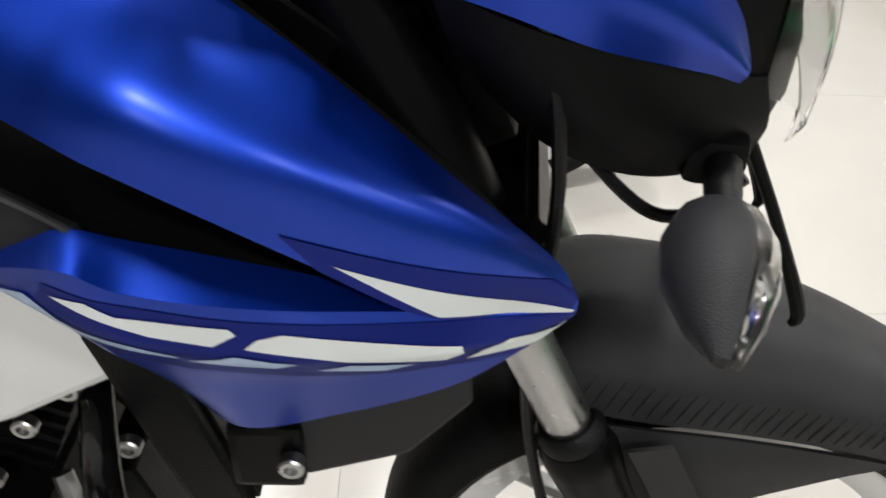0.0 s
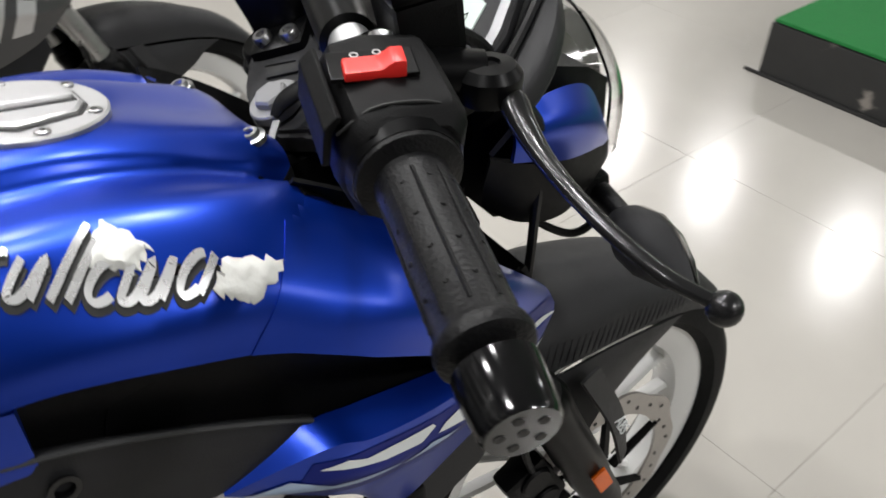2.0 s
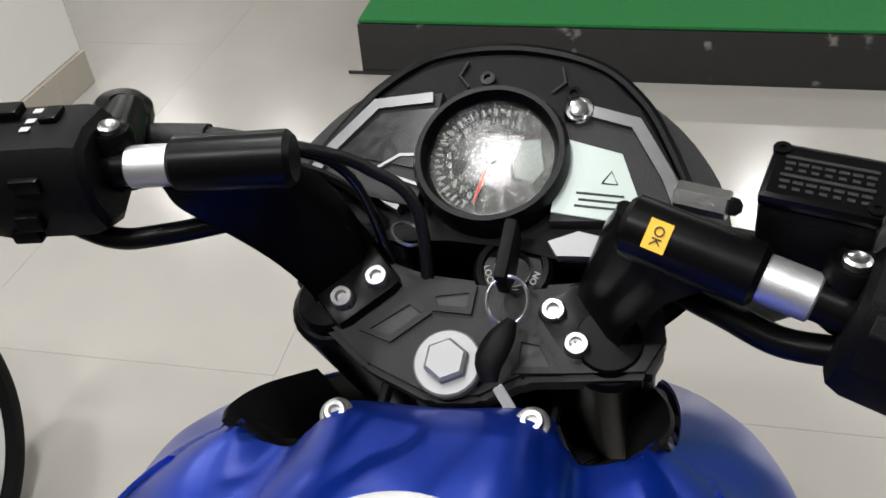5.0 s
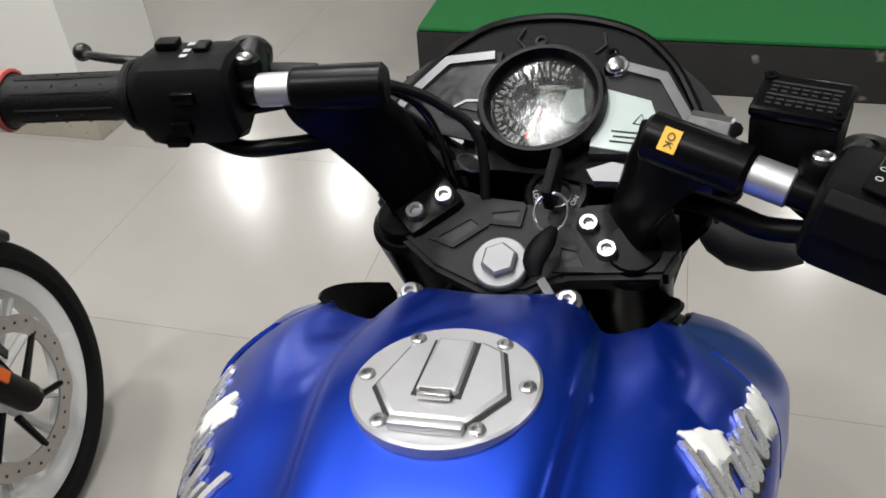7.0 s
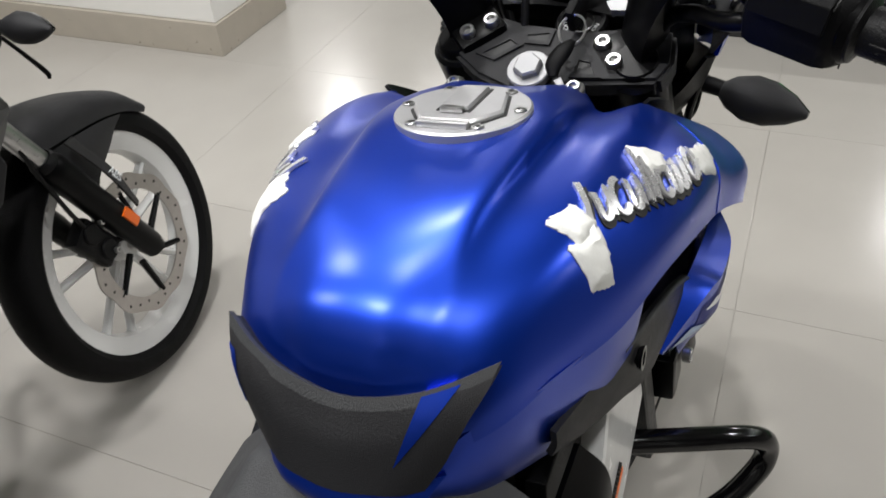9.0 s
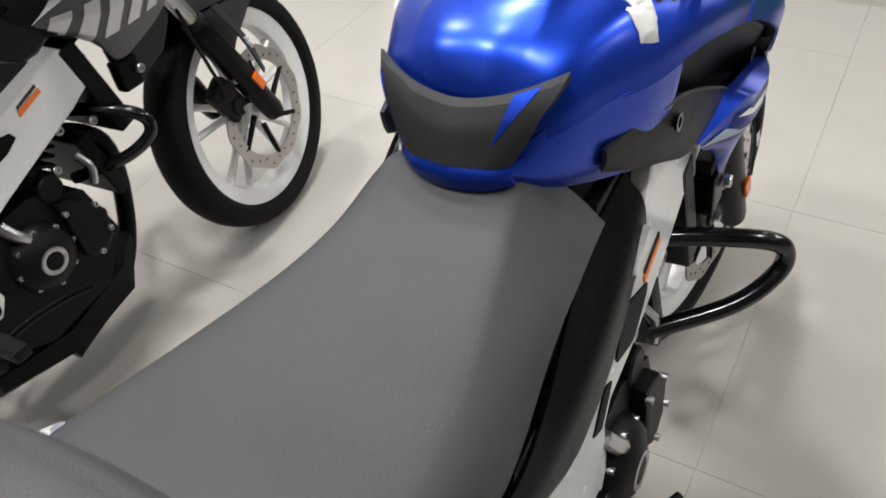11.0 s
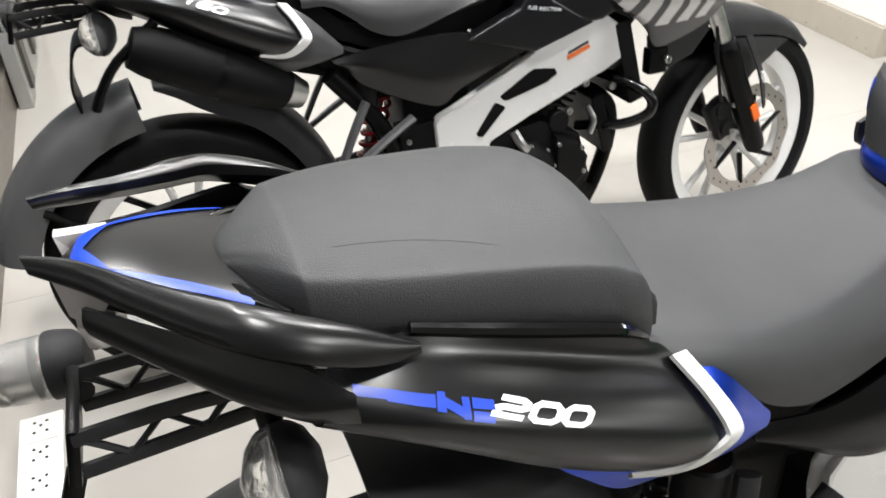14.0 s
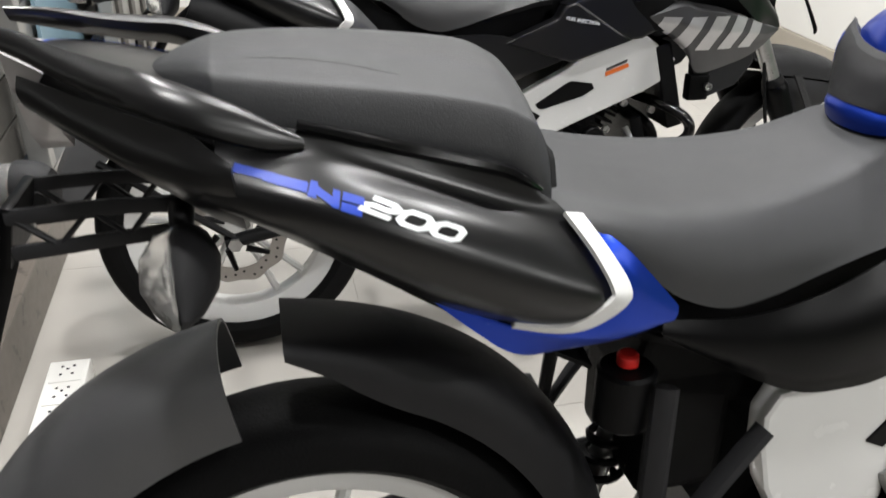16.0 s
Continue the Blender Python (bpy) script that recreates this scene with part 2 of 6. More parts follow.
def turned(profile, centre, axis=(0, 1, 0), n=40):
    """A turned body: profile of (radius, height along the axis), open or meeting the axis."""
    d, u, w = frame_of(axis)
    c = Vector(centre)
    bm = bmesh.new()
    rings = [[bm.verts.new(c + d * h + (u * math.cos(2 * math.pi * k / n) + w * math.sin(2 * math.pi * k / n)) * r) for k in range(n)] if r > 1e-6
             else [bm.verts.new(c + d * h)] for r, h in profile]
    for a, b in zip(rings, rings[1:]):
        for k in range(n):
            f = [a[k % len(a)], a[(k + 1) % len(a)], b[(k + 1) % len(b)], b[k % len(b)]]
            f = list(dict.fromkeys(f))
            if len(f) > 2:
                bm.faces.new(f)
    bmesh.ops.recalc_face_normals(bm, faces=bm.faces)
    return bm


def rod(a, b, r, r2=None, n=20, bev=0.0):
    """A cylinder or cone from a to b with softened rims."""
    a, b = Vector(a), Vector(b)
    h = (b - a).length
    r2 = r if r2 is None else r2
    e = bev or min(r, r2, h) * 0.12
    return turned([(0, 0), (r - e, 0), (r, e), (r2, h - e), (r2 - e, h), (0, h)], a, b - a, n)


def block(size, bev=0.002, m=None, taper=(1, 1)):
    """A bevelled box about the origin, its top scaled by taper, set by the pose m."""
    bm = bmesh.new()
    bmesh.ops.create_cube(bm, size=1)
    for v in bm.verts:
        k = taper if v.co.z > 0 else (1, 1)
        v.co = Vector((v.co.x * size[0] * k[0], v.co.y * size[1] * k[1], v.co.z * size[2]))
    if bev:
        bmesh.ops.bevel(bm, geom=bm.edges[:], offset=bev, segments=2, affect="EDGES", profile=0.6)
    if m:
        bmesh.ops.transform(bm, matrix=m, verts=bm.verts)
    return bm


def prism(poly, y0, y1, bev=0.002, m=None):
    """A plate: the outline poly in x and z, from y0 to y1, with softened edges."""
    bm = bmesh.new()
    lo = [bm.verts.new((x, y0, z)) for x, z in poly]
    f = bm.faces.new(lo)
    r = bmesh.ops.extrude_face_region(bm, geom=[f])
    for v in r["geom"]:
        if isinstance(v, bmesh.types.BMVert):
            v.co.y = y1
    bmesh.ops.recalc_face_normals(bm, faces=bm.faces)
    if bev:
        bmesh.ops.bevel(bm, geom=bm.edges[:], offset=bev, segments=2, affect="EDGES", profile=0.6)
    if m:
        bmesh.ops.transform(bm, matrix=m, verts=bm.verts)
    return bm


def merged(*bms):
    """Several meshes of one part as one."""
    out = bmesh.new()
    for b in bms:
        me = bpy.data.meshes.new("tmp")
        b.to_mesh(me)
        out.from_mesh(me)
        bpy.data.meshes.remove(me)
    return out


def mirrored(bm):
    out = bm.copy()
    bmesh.ops.scale(out, vec=(1, -1, 1), verts=out.verts)
    bmesh.ops.reverse_faces(out, faces=out.faces)
    return out


def cut(bm, poly, lift=0.0008, axes=(0, 2)):
    """The piece of a shell inside the convex outline poly (in two axes), lifted off it like a film."""
    out = bm.copy()
    area = sum(poly[i][0] * poly[(i + 1) % len(poly)][1] - poly[(i + 1) % len(poly)][0] * poly[i][1] for i in range(len(poly)))
    sg = 1 if area > 0 else -1
    for i in range(len(poly)):
        (x0, z0), (x1, z1) = poly[i], poly[(i + 1) % len(poly)]
        nx, nz = (z1 - z0) * sg, -(x1 - x0) * sg
        co, no = Vector((0, 0, 0)), Vector((0, 0, 0))
        co[axes[0]], co[axes[1]], no[axes[0]], no[axes[1]] = x0, z0, nx, nz
        bmesh.ops.bisect_plane(out, geom=out.verts[:] + out.edges[:] + out.faces[:], plane_co=co, plane_no=no, clear_outer=True)
    out.normal_update()
    for v in out.verts:
        v.co += v.normal * lift
    return out


def text_mesh(words, size, depth=0.0006, shear=0.0, bold=0.0):
    """Letters lying in x and y, centred, as a mesh."""
    cu = bpy.data.curves.new("words", "FONT")
    cu.body, cu.size, cu.extrude, cu.align_x, cu.align_y, cu.shear = words, size, depth, "CENTER", "CENTER", shear
    cu.resolution_u, cu.offset = 3, bold
    ob = new("words", cu)
    me = bpy.data.meshes.new_from_object(ob.evaluated_get(bpy.context.evaluated_depsgraph_get()))
    bm = bmesh.new()
    bm.from_mesh(me)
    bpy.data.objects.remove(ob)
    bpy.data.curves.remove(cu)
    bpy.data.meshes.remove(me)
    return bm


def part(name, bm, mat, parent, label="", m=None, angle=38):
    """Links a bmesh as one mesh object under a thing or a part."""
    if m is not None:
        bmesh.ops.transform(bm, matrix=m, verts=bm.verts)
    bm.normal_update()
    limit = radians(angle)
    area = {f: f.calc_area() for f in bm.faces}
    for f in bm.faces:
        # a broad plane among narrow bevels stays flat
        f.smooth = not all(area[g] * 5 < area[f] for e in f.edges for g in e.link_faces if g is not f)
    for e in bm.edges:
        if len(e.link_faces) == 2 and e.calc_face_angle(0) > limit:
            e.smooth = False
    me = bpy.data.meshes.new(name)
    bm.to_mesh(me)
    bm.free()
    me.materials.append(mat)
    ob = new(name, me)
    ob.parent = parent
    return tagged(ob, label)


def thing(name, bm, mat, label, category, m=None, kind="", group=""):
    ob = part(name, bm, mat, None, "", None)
    if m is not None:
        ob.matrix_world = m
    return tagged(ob, label, category, group, kind)


def empty(name, m, label, category, group="", kind=""):
    ob = new(name)
    ob.empty_display_size = 0.1
    ob.matrix_world = m
    return tagged(ob, label, category, group, kind)


# ---- the showroom ----
def room():
    floor = empty("floor", pose(0, 0, 0), "polished pale beige vitrified tile floor reflecting the ceiling lamps", "floor", kind="structure")
    part("joint_bed", block((14.0, 11.4, 0.05), 0, pose(6.3, -1.6, -0.0285)), GROUT, floor)
    size, gap = 0.8, 0.0008
    tile = block((size - gap, size - gap, 0.02), 0.0003)
    first = part("tile", tile, TILE, floor)
    first.location = (-0.6 + 0.4, 0.25, -0.01)
    for i in range(17):
        for j in range(-9, 5):
            if (i, j) != (0, 0):
                o = first.copy()
                scene.collection.objects.link(o)
                o.location = (-0.2 + size * i, 0.25 + size * j, -0.01)
    tagged(thing("ceiling", block((14.2, 11.6, 0.1), 0, pose(6.3, -1.6, CEILING + 0.05)), CEIL, "plain pale grey ceiling boards", "ceiling"), kind="structure")
    tagged(thing("wall_north", block((14.2, 0.15, 3.0), 0, pose(6.3, 4.05, 1.5)), WALL, "white painted wall", "wall"), kind="structure")
    tagged(thing("wall_south", block((14.2, 0.15, 3.0), 0, pose(6.3, -7.3, 1.5)), FAR_WALL, "unseen grey-beige wall, darkened to lower reflections", "wall"), kind="structure")
    tagged(thing("wall_east", block((0.15, 11.3, 3.0), 0, pose(13.3, -1.6, 1.5)), WALL, "white painted wall", "wall"), kind="structure")
    tagged(thing("baseboard", block((13.8, 0.02, 0.12), 0.002, pose(6.3, 3.963, 0.06)), SKIRT, "beige stone skirting along the wall", "skirting"), kind="structure")
    # pillar
    pil = empty("pillar", pose(2.62, 1.79, 0), "thick white painted pillar with a beige stone base", "pillar", kind="structure")
    part("shaft", block((0.44, 1.62, 2.87), 0.004, pose(0.236, 0.822, 1.56)), WALL, pil)
    part("base", block((0.46, 1.66, 0.124), 0.003, pose(0.23, 0.83, 0.062)), SKIRT, pil, "beige stone base")
    # low display stage
    st = empty("display_stage", pose(3.21, 0.82, 0), "low display platform, scuffed black sides, green carpet top", "platform")
    part("body", block((2.6, 5.2, 0.185), 0.004, pose(1.3, -2.6, 0.0925)), WORN_BLACK, st, "scuffed black painted board")
    part("carpet", block((2.6, 5.2, 0.012), 0.004, pose(1.305, -2.605, 0.193)), CARPET, st, "short green carpet")
    part("kick_board", block((0.006, 0.5, 0.012), 0.001, pose(-0.004, -0.2, 0.007)), WORN_BLACK, st)
    # shop front behind the bikes
    front = empty("shop_front", pose(-0.57, 0, 0), "closed shop front with aluminium rails and dark shutter slats", "shop front", kind="structure")
    part("kerb", block((0.10, 11.3, 0.14), 0.006, pose(-0.05, -1.6, 0.07)), DARK_STONE, front, "brown stone kerb")
    part("sill", block((0.05, 11.3, 0.035), 0.003, pose(-0.06, -1.6, 0.1585)), ALUMINIUM, front, "aluminium sill rail")
    for k in range(15):
        part("slat", block((0.02, 11.3, 0.118), 0.006, pose(-0.12, -1.6, 0.27 + 0.122 * k)), ALUMINIUM if k % 5 == 2 else DARK_FRAME, front)
    part("upper_panel", block((0.03, 11.3, 1.0), 0.004, pose(-0.13, -1.6, 2.54)), DARK_FRAME, front)
    for y in (-5.6, -4.1, -2.6, -1.1, 0.35, 1.75, 3.2):
        part("mullion", block((0.06, 0.06, 2.82), 0.004, pose(-0.065, y, 1.59)), ALUMINIUM, front)
    part("door_leaf", block((0.05, 1.05, 2.0), 0.004, pose(0.035, 3.165, 1.001)), ALUMINIUM, front, "folded aluminium door leaf")
    for y in (2.75, 3.1, 3.45):
        part("leaf_rib", block((0.014, 0.10, 1.9), 0.003, pose(0.066, y, 1.0)), DARK_FRAME, front)
    part("pane", block((0.012, 0.62, 1.7), 0.002, pose(-0.09, 2.45, 1.05)), GLASS_BLUE, front, "blue-tinted pane")
    # lamps in the ceiling, with the three added on the right
    for x, y, watts in lamps:
        lamp = empty("ceiling_light", pose(x, y, CEILING), "round white recessed ceiling downlight, switched on", "ceiling light", "ceiling downlights")
        part("bezel", turned([(0.105, -0.002), (0.125, -0.002), (0.128, -0.012), (0.120, -0.018), (0.105, -0.012), (0.105, -0.002)], (0, 0, 0), (0, 0, 1), 28), CEIL, lamp)


room()

# ---- motorcycles: x forward, y to the rider's left, z up, from the ground under the rear axle ----
HEAD = Vector((1.03, 0, 0.945))
RAKE = radians(25.5)
HEAD_AXIS = Vector((-math.sin(RAKE), 0, math.cos(RAKE)))


def creased(stations):
    """The tank's stations with a step let in beside the raised middle."""
    out = []
    for x, h in stations:
        dip = .0075 * max(0, min(1, (x - .70) / .08))
        y, z = h[2][0] + .010, h[2][1] + (h[3][1] - h[2][1]) * .010 / (h[3][0] - h[2][0]) - dip
        out.append((x, h[:2] + [(h[2][0] - .004, h[2][1] + dip * .3), (y, z)] + h[3:]))
    return out


def half_sections(stations, nu, nv):
    """A net over a symmetrical body: stations of (x, half outline from the middle outward)."""
    curves = []
    for x, half in stations:
        full = [(x, y, z) for y, z in reversed(half)] + [(x, -y, z) for y, z in half[1:]]
        curves.append(full)
    return net(curves, nu, nv)


TANK = [
    (0.628, [(0, .926), (.018, .925), (.034, .921), (.045, .916), (.050, .908), (.052, .898)]),
    (0.636, [(0, .953), (.022, .951), (.042, .941), (.062, .928), (.070, .914), (.073, .900)]),
    (0.655, [(0, .977), (.026, .975), (.050, .968), (.080, .948), (.092, .930), (.095, .908)]),
    (0.690, [(0, .992), (.028, .990), (.055, .985), (.096, .964), (.110, .936), (.113, .911)]),
    (0.740, [(0, 1.000), (.030, 1.000), (.058, .997), (.112, .976), (.134, .940), (.139, .910)]),
    (0.800, [(0, 1.000), (.034, 1.000), (.065, .996), (.122, .980), (.156, .944), (.161, .916)]),
    (0.860, [(0, .996), (.040, .997), (.072, .990), (.128, .975), (.171, .938), (.176, .906)]),
    (0.910, [(0, .983), (.045, .985), (.075, .975), (.132, .967), (.178, .932), (.187, .894)]),
    (0.950, [(0, .967), (.048, .970), (.076, .956), (.128, .956), (.177, .920), (.190, .877)]),
    (0.985, [(0, .952), (.052, .955), (.075, .940), (.114, .942), (.161, .911), (.181, .863)]),
    (1.000, [(0, .940), (.052, .943), (.074, .928), (.106, .930), (.150, .902), (.165, .840)]),
]


def tank_sway(x):
    """How far the tank's middle stands off the wheels' plane, to the rider's right."""
    return -.0095 * max(0, min(1, (1.0 - x) / .25))


def ribbon(pts, w, z0, z1, closed=False):
    """A flat stroke of width w along a path in x and y, from z0 up to z1."""
    p = [Vector((q[0], q[1])) for q in pts]
    n = len(p)
    bm = bmesh.new()
    cols = []
    for i in range(n):
        a = p[(i - 1) % n] if closed or i else p[0]
        c = p[(i + 1) % n] if closed or i < n - 1 else p[-1]
        d0, d1 = (p[i] - a), (c - p[i])
        d0 = d0.normalized() if d0.length > 1e-9 else d1.normalized()
        d1 = d1.normalized() if d1.length > 1e-9 else d0
        n0, n1 = Vector((-d0.y, d0.x)), Vector((-d1.y, d1.x))
        m = (n0 + n1)
        m = m.normalized() if m.length > .2 else n0
        k = w / 2 / max(.55, m.dot(n1))
        cols.append([bm.verts.new((*(p[i] + m * k * q), z)) for q, z in ((-1, z0), (-1, z1), (1, z1), (1, z0))])
    for i in range(n if closed else n - 1):
        a, b = cols[i], cols[(i + 1) % n]
        for k in range(4):
            bm.faces.new((a[k], a[(k + 1) % 4], b[(k + 1) % 4], b[k]))
    if not closed:
        bm.faces.new(cols[0])
        bm.faces.new(cols[-1])
    bmesh.ops.recalc_face_normals(bm, faces=bm.faces)
    return bm


def digits(number, w):
    """Broad, slanted, square-cornered digits in a row, 1 high and 1.55 wide each, about the origin."""
    shapes = {"0": ([(.30, 0), (1.05, 0), (1.30, .22), (1.30, .78), (1.05, 1), (.30, 1), (.05, .78), (.05, .22)], True),
              "1": ([(.35, .80), (.75, 1), (.75, 0)], False),
              "2": ([(.05, .98), (1.05, .98), (1.28, .85), (1.28, .62), (1.05, .5), (.30, .5), (.05, .38), (.05, .02), (1.32, .02)], False),
              "6": ([(1.25, 1), (.30, 1), (.05, .78), (.05, .22), (.30, 0), (1.05, 0), (1.30, .18), (1.30, .40), (1.05, .56), (.10, .56)], False)}
    out = []
    for k, ch in enumerate(number):
        pts, closed = shapes[ch]
        bm = ribbon(pts, w, 0, 1, closed)
        for v in bm.verts:
            v.co.x += 1.62 * k - 1.62 * len(number) / 2 + .1
            v.co.y -= .5
            v.co.x += v.co.y * .45
        out.append(bm)
    return merged(*out)


class Skin:
    """Points on a net by x and by the share v of the way from the middle out to the edge of one side."""
    def __init__(self, grid):
        self.grid = grid
        self.half = (len(grid[0]) - 1) / 2

    def at(self, x, v, side, lift=0.0):
        g = self.grid
        j = 0
        while j < len(g) - 2 and g[j + 1][int(self.half)].x < x:
            j += 1
        a, b = g[j][int(self.half)].x, g[j + 1][int(self.half)].x
        t = min(1, max(0, (x - a) / (b - a)))
        s = self.half * (1 + v * side)
        i = min(int(s), len(g[0]) - 2)
        f = s - i
        p = (g[j][i] * (1 - f) + g[j][i + 1] * f) * (1 - t) + (g[j + 1][i] * (1 - f) + g[j + 1][i + 1] * f) * t
        du = g[j][i + 1] - g[j][i]
        dv = g[j + 1][i] - g[j][i]
        n = du.cross(dv).normalized()
        if n.z < 0:
            n = -n
        return p + n * lift

    def film(self, corners, side, lo, hi, n=6, crumple=0.0):
        """A thin four-cornered piece lying on the skin; corners in (x, v)."""
        a, b, c, d = [Vector((*q, 0)) for q in corners]
        bm = bmesh.new()
        top, bot = [], []
        for j in range(n + 1):
            rt, rb = [], []
            for i in range(n + 1):
                q = (a.lerp(b, i / n)).lerp(d.lerp(c, i / n), j / n)
                if crumple:
                    rim = i in (0, n) or j in (0, n)
                    q = q + Vector((random.uniform(-1, 1) * .0010, random.uniform(-1, 1) * .009, 0)) * (1 if rim else .3)
                k = min(1, min(i, j, n - i, n - j) / 2)
                rt.append(bm.verts.new(self.at(q.x, q.y, side, (hi if not crumple else lo + .0010 + (hi - lo - .0010) * k) + random.uniform(0, crumple) * k)))
                rb.append(bm.verts.new(self.at(q.x, q.y, side, lo)))
            top.append(rt)
            bot.append(rb)
        for j in range(n):
            for i in range(n):
                bm.faces.new((top[j][i], top[j][i + 1], top[j + 1][i + 1], top[j + 1][i]))
        ring = [(0, i) for i in range(n)] + [(j, n) for j in range(n)] + [(n, i) for i in range(n, 0, -1)] + [(j, 0) for j in range(n, 0, -1)]
        for k, (j, i) in enumerate(ring):
            j2, i2 = ring[(k + 1) % len(ring)]
            bm.faces.new((top[j][i], top[j2][i2], bot[j2][i2], bot[j][i]))
        bmesh.ops.recalc_face_normals(bm, faces=bm.faces)
        return bm


def wheel(bike, name, c, tyre_r, half_w, steer, label, disc_r, disc_y, stripe):
    """Cast wheel: tyre, rim with a coloured stripe, ten forked spokes, hub and a drilled wavy disc."""
    c = Vector(c)
    w = new(name)
    w.parent = bike
    tagged(w, label)
    prof = []
    rb = 0.246
    for k in range(15):
        a = math.pi * k / 14
        prof.append((rb + (tyre_r - rb) * (0.12 + 0.88 * math.sin(a) ** 0.62), -half_w * math.cos(a) * (1 + 0.10 * math.sin(a))))
    part("tyre", turned([(rb - 0.006, -half_w * 0.8)] + prof + [(rb - 0.006, half_w * 0.8), (rb - 0.006, -half_w * 0.8)], c, (0, 1, 0), 72), TYRE, w, "black road tyre", steer)
    hw = half_w * 0.74
    rim = [(0.232, -hw), (0.233, -hw + 0.004), (0.222, -hw + 0.008), (0.205, -hw * 0.45), (0.203, 0), (0.205, hw * 0.45), (0.222, hw - 0.008),
           (0.233, hw - 0.004), (0.232, hw), (0.206, hw - 0.004), (0.182, hw * 0.62), (0.176, 0), (0.182, -hw * 0.62), (0.206, -hw + 0.004), (0.232, -hw)]
    rim = [(q * 1.105, y) for q, y in rim]
    r = part("rim", turned(rim, c, (0, 1, 0), 72), WHITE_PAINT, w, "white enamelled alloy rim", steer)
    for sgn in (-1, 1):
        part("rim_stripe", turned([(0.2525, sgn * (hw + 0.0007)), (0.2470, sgn * (hw + 0.0002)), (0.2415, sgn * (hw - 0.0002))], c, (0, 1, 0), 72), stripe, r, "dark stripe tape", steer)
    for k in range(5):
        for q in (-1, 1):
            a0 = 2 * math.pi * k / 5 + 0.3
            a1 = a0 + q * 0.20
            p0 = c + Vector((math.cos(a0 + q * .12) * 0.036, 0, math.sin(a0 + q * .12) * 0.036))
            p1 = c + Vector((math.cos(a1) * 0.205, 0, math.sin(a1) * 0.205))
            part("spoke", tube([p0, p0.lerp(p1, 0.5), p1], [0.014, 0.0105, 0.0115], 8, 0, 0.8), WHITE_PAINT, w, "", steer)
    part("hub", turned([(0, -half_w * 0.75), (0.030, -half_w * 0.75), (0.034, -half_w * 0.65), (0.040, -0.01), (0.040, 0.01), (0.034, half_w * 0.65), (0.030, half_w * 0.75), (0, half_w * 0.75)], c, (0, 1, 0), 28), WHITE_PAINT, w, "", steer)
    if disc_r:
        bm = bmesh.new()
        n = 84
        inner_r = disc_r - 0.034
        outer = [disc_r + 0.0035 * math.cos(10 * 2 * math.pi * k / n) for k in range(n)]
        rings = []
        for y, rs in ((disc_y - .002, outer), (disc_y + .002, outer)):
            rings.append([bm.verts.new(c + Vector((math.cos(2 * math.pi * k / n) * rs[k], y, math.sin(2 * math.pi * k / n) * rs[k]))) for k in range(n)])
            rings.append([bm.verts.new(c + Vector((math.cos(2 * math.pi * k / n) * inner_r, y, math.sin(2 * math.pi * k / n) * inner_r))) for k in range(n)])
        for a, b in ((0, 1), (2, 3), (0, 2), (1, 3)):
            for k in range(n):
                bm.faces.new((rings[a][k], rings[a][(k + 1) % n], rings[b][(k + 1) % n], rings[b][k]))
        bmesh.ops.recalc_face_normals(bm, faces=bm.faces)
        d = part("brake_disc", bm, DISC, w, "drilled wavy steel brake disc", steer)
        holes = []
        for k in range(30):
            a, rr = 2 * math.pi * k / 30, disc_r - 0.010 - 0.007 * (k % 3)
            holes.append(turned([(0, disc_y - .0026), (0.0032, disc_y - .0026), (0.0032, disc_y + .0026), (0, disc_y + .0026)], c + Vector((math.cos(a) * rr, 0, math.sin(a) * rr)), (0, 1, 0), 8))
        tagged(part("drilling", merged(*holes), INK, d, "", steer), kind="stuff")
        for k in range(6):
            a = 2 * math.pi * k / 6
            p0 = c + Vector((math.cos(a) * 0.040, disc_y + .004, math.sin(a) * 0.040))
            p1 = c + Vector((math.cos(a + .45) * (inner_r + .006), disc_y, math.sin(a + .45) * (inner_r + .006)))
            part("carrier_arm", tube([p0, p1], [0.008, 0.006], 6), SATIN, d, "", steer)
    return w


def bolt(bike, p, n, r=0.008, name="bolt", mat=None, m=None):
    """A socket-head bolt at p looking along n."""
    n = Vector(n).normalized()
    bm = turned([(0, -0.004), (r, -0.004), (r, 0.004), (r * .86, 0.0055), (r * .52, 0.0055), (r * .46, 0.0015), (0, 0.0015)], p, n, 16)
    return part(name, bm, mat or STEEL, bike, "", m)


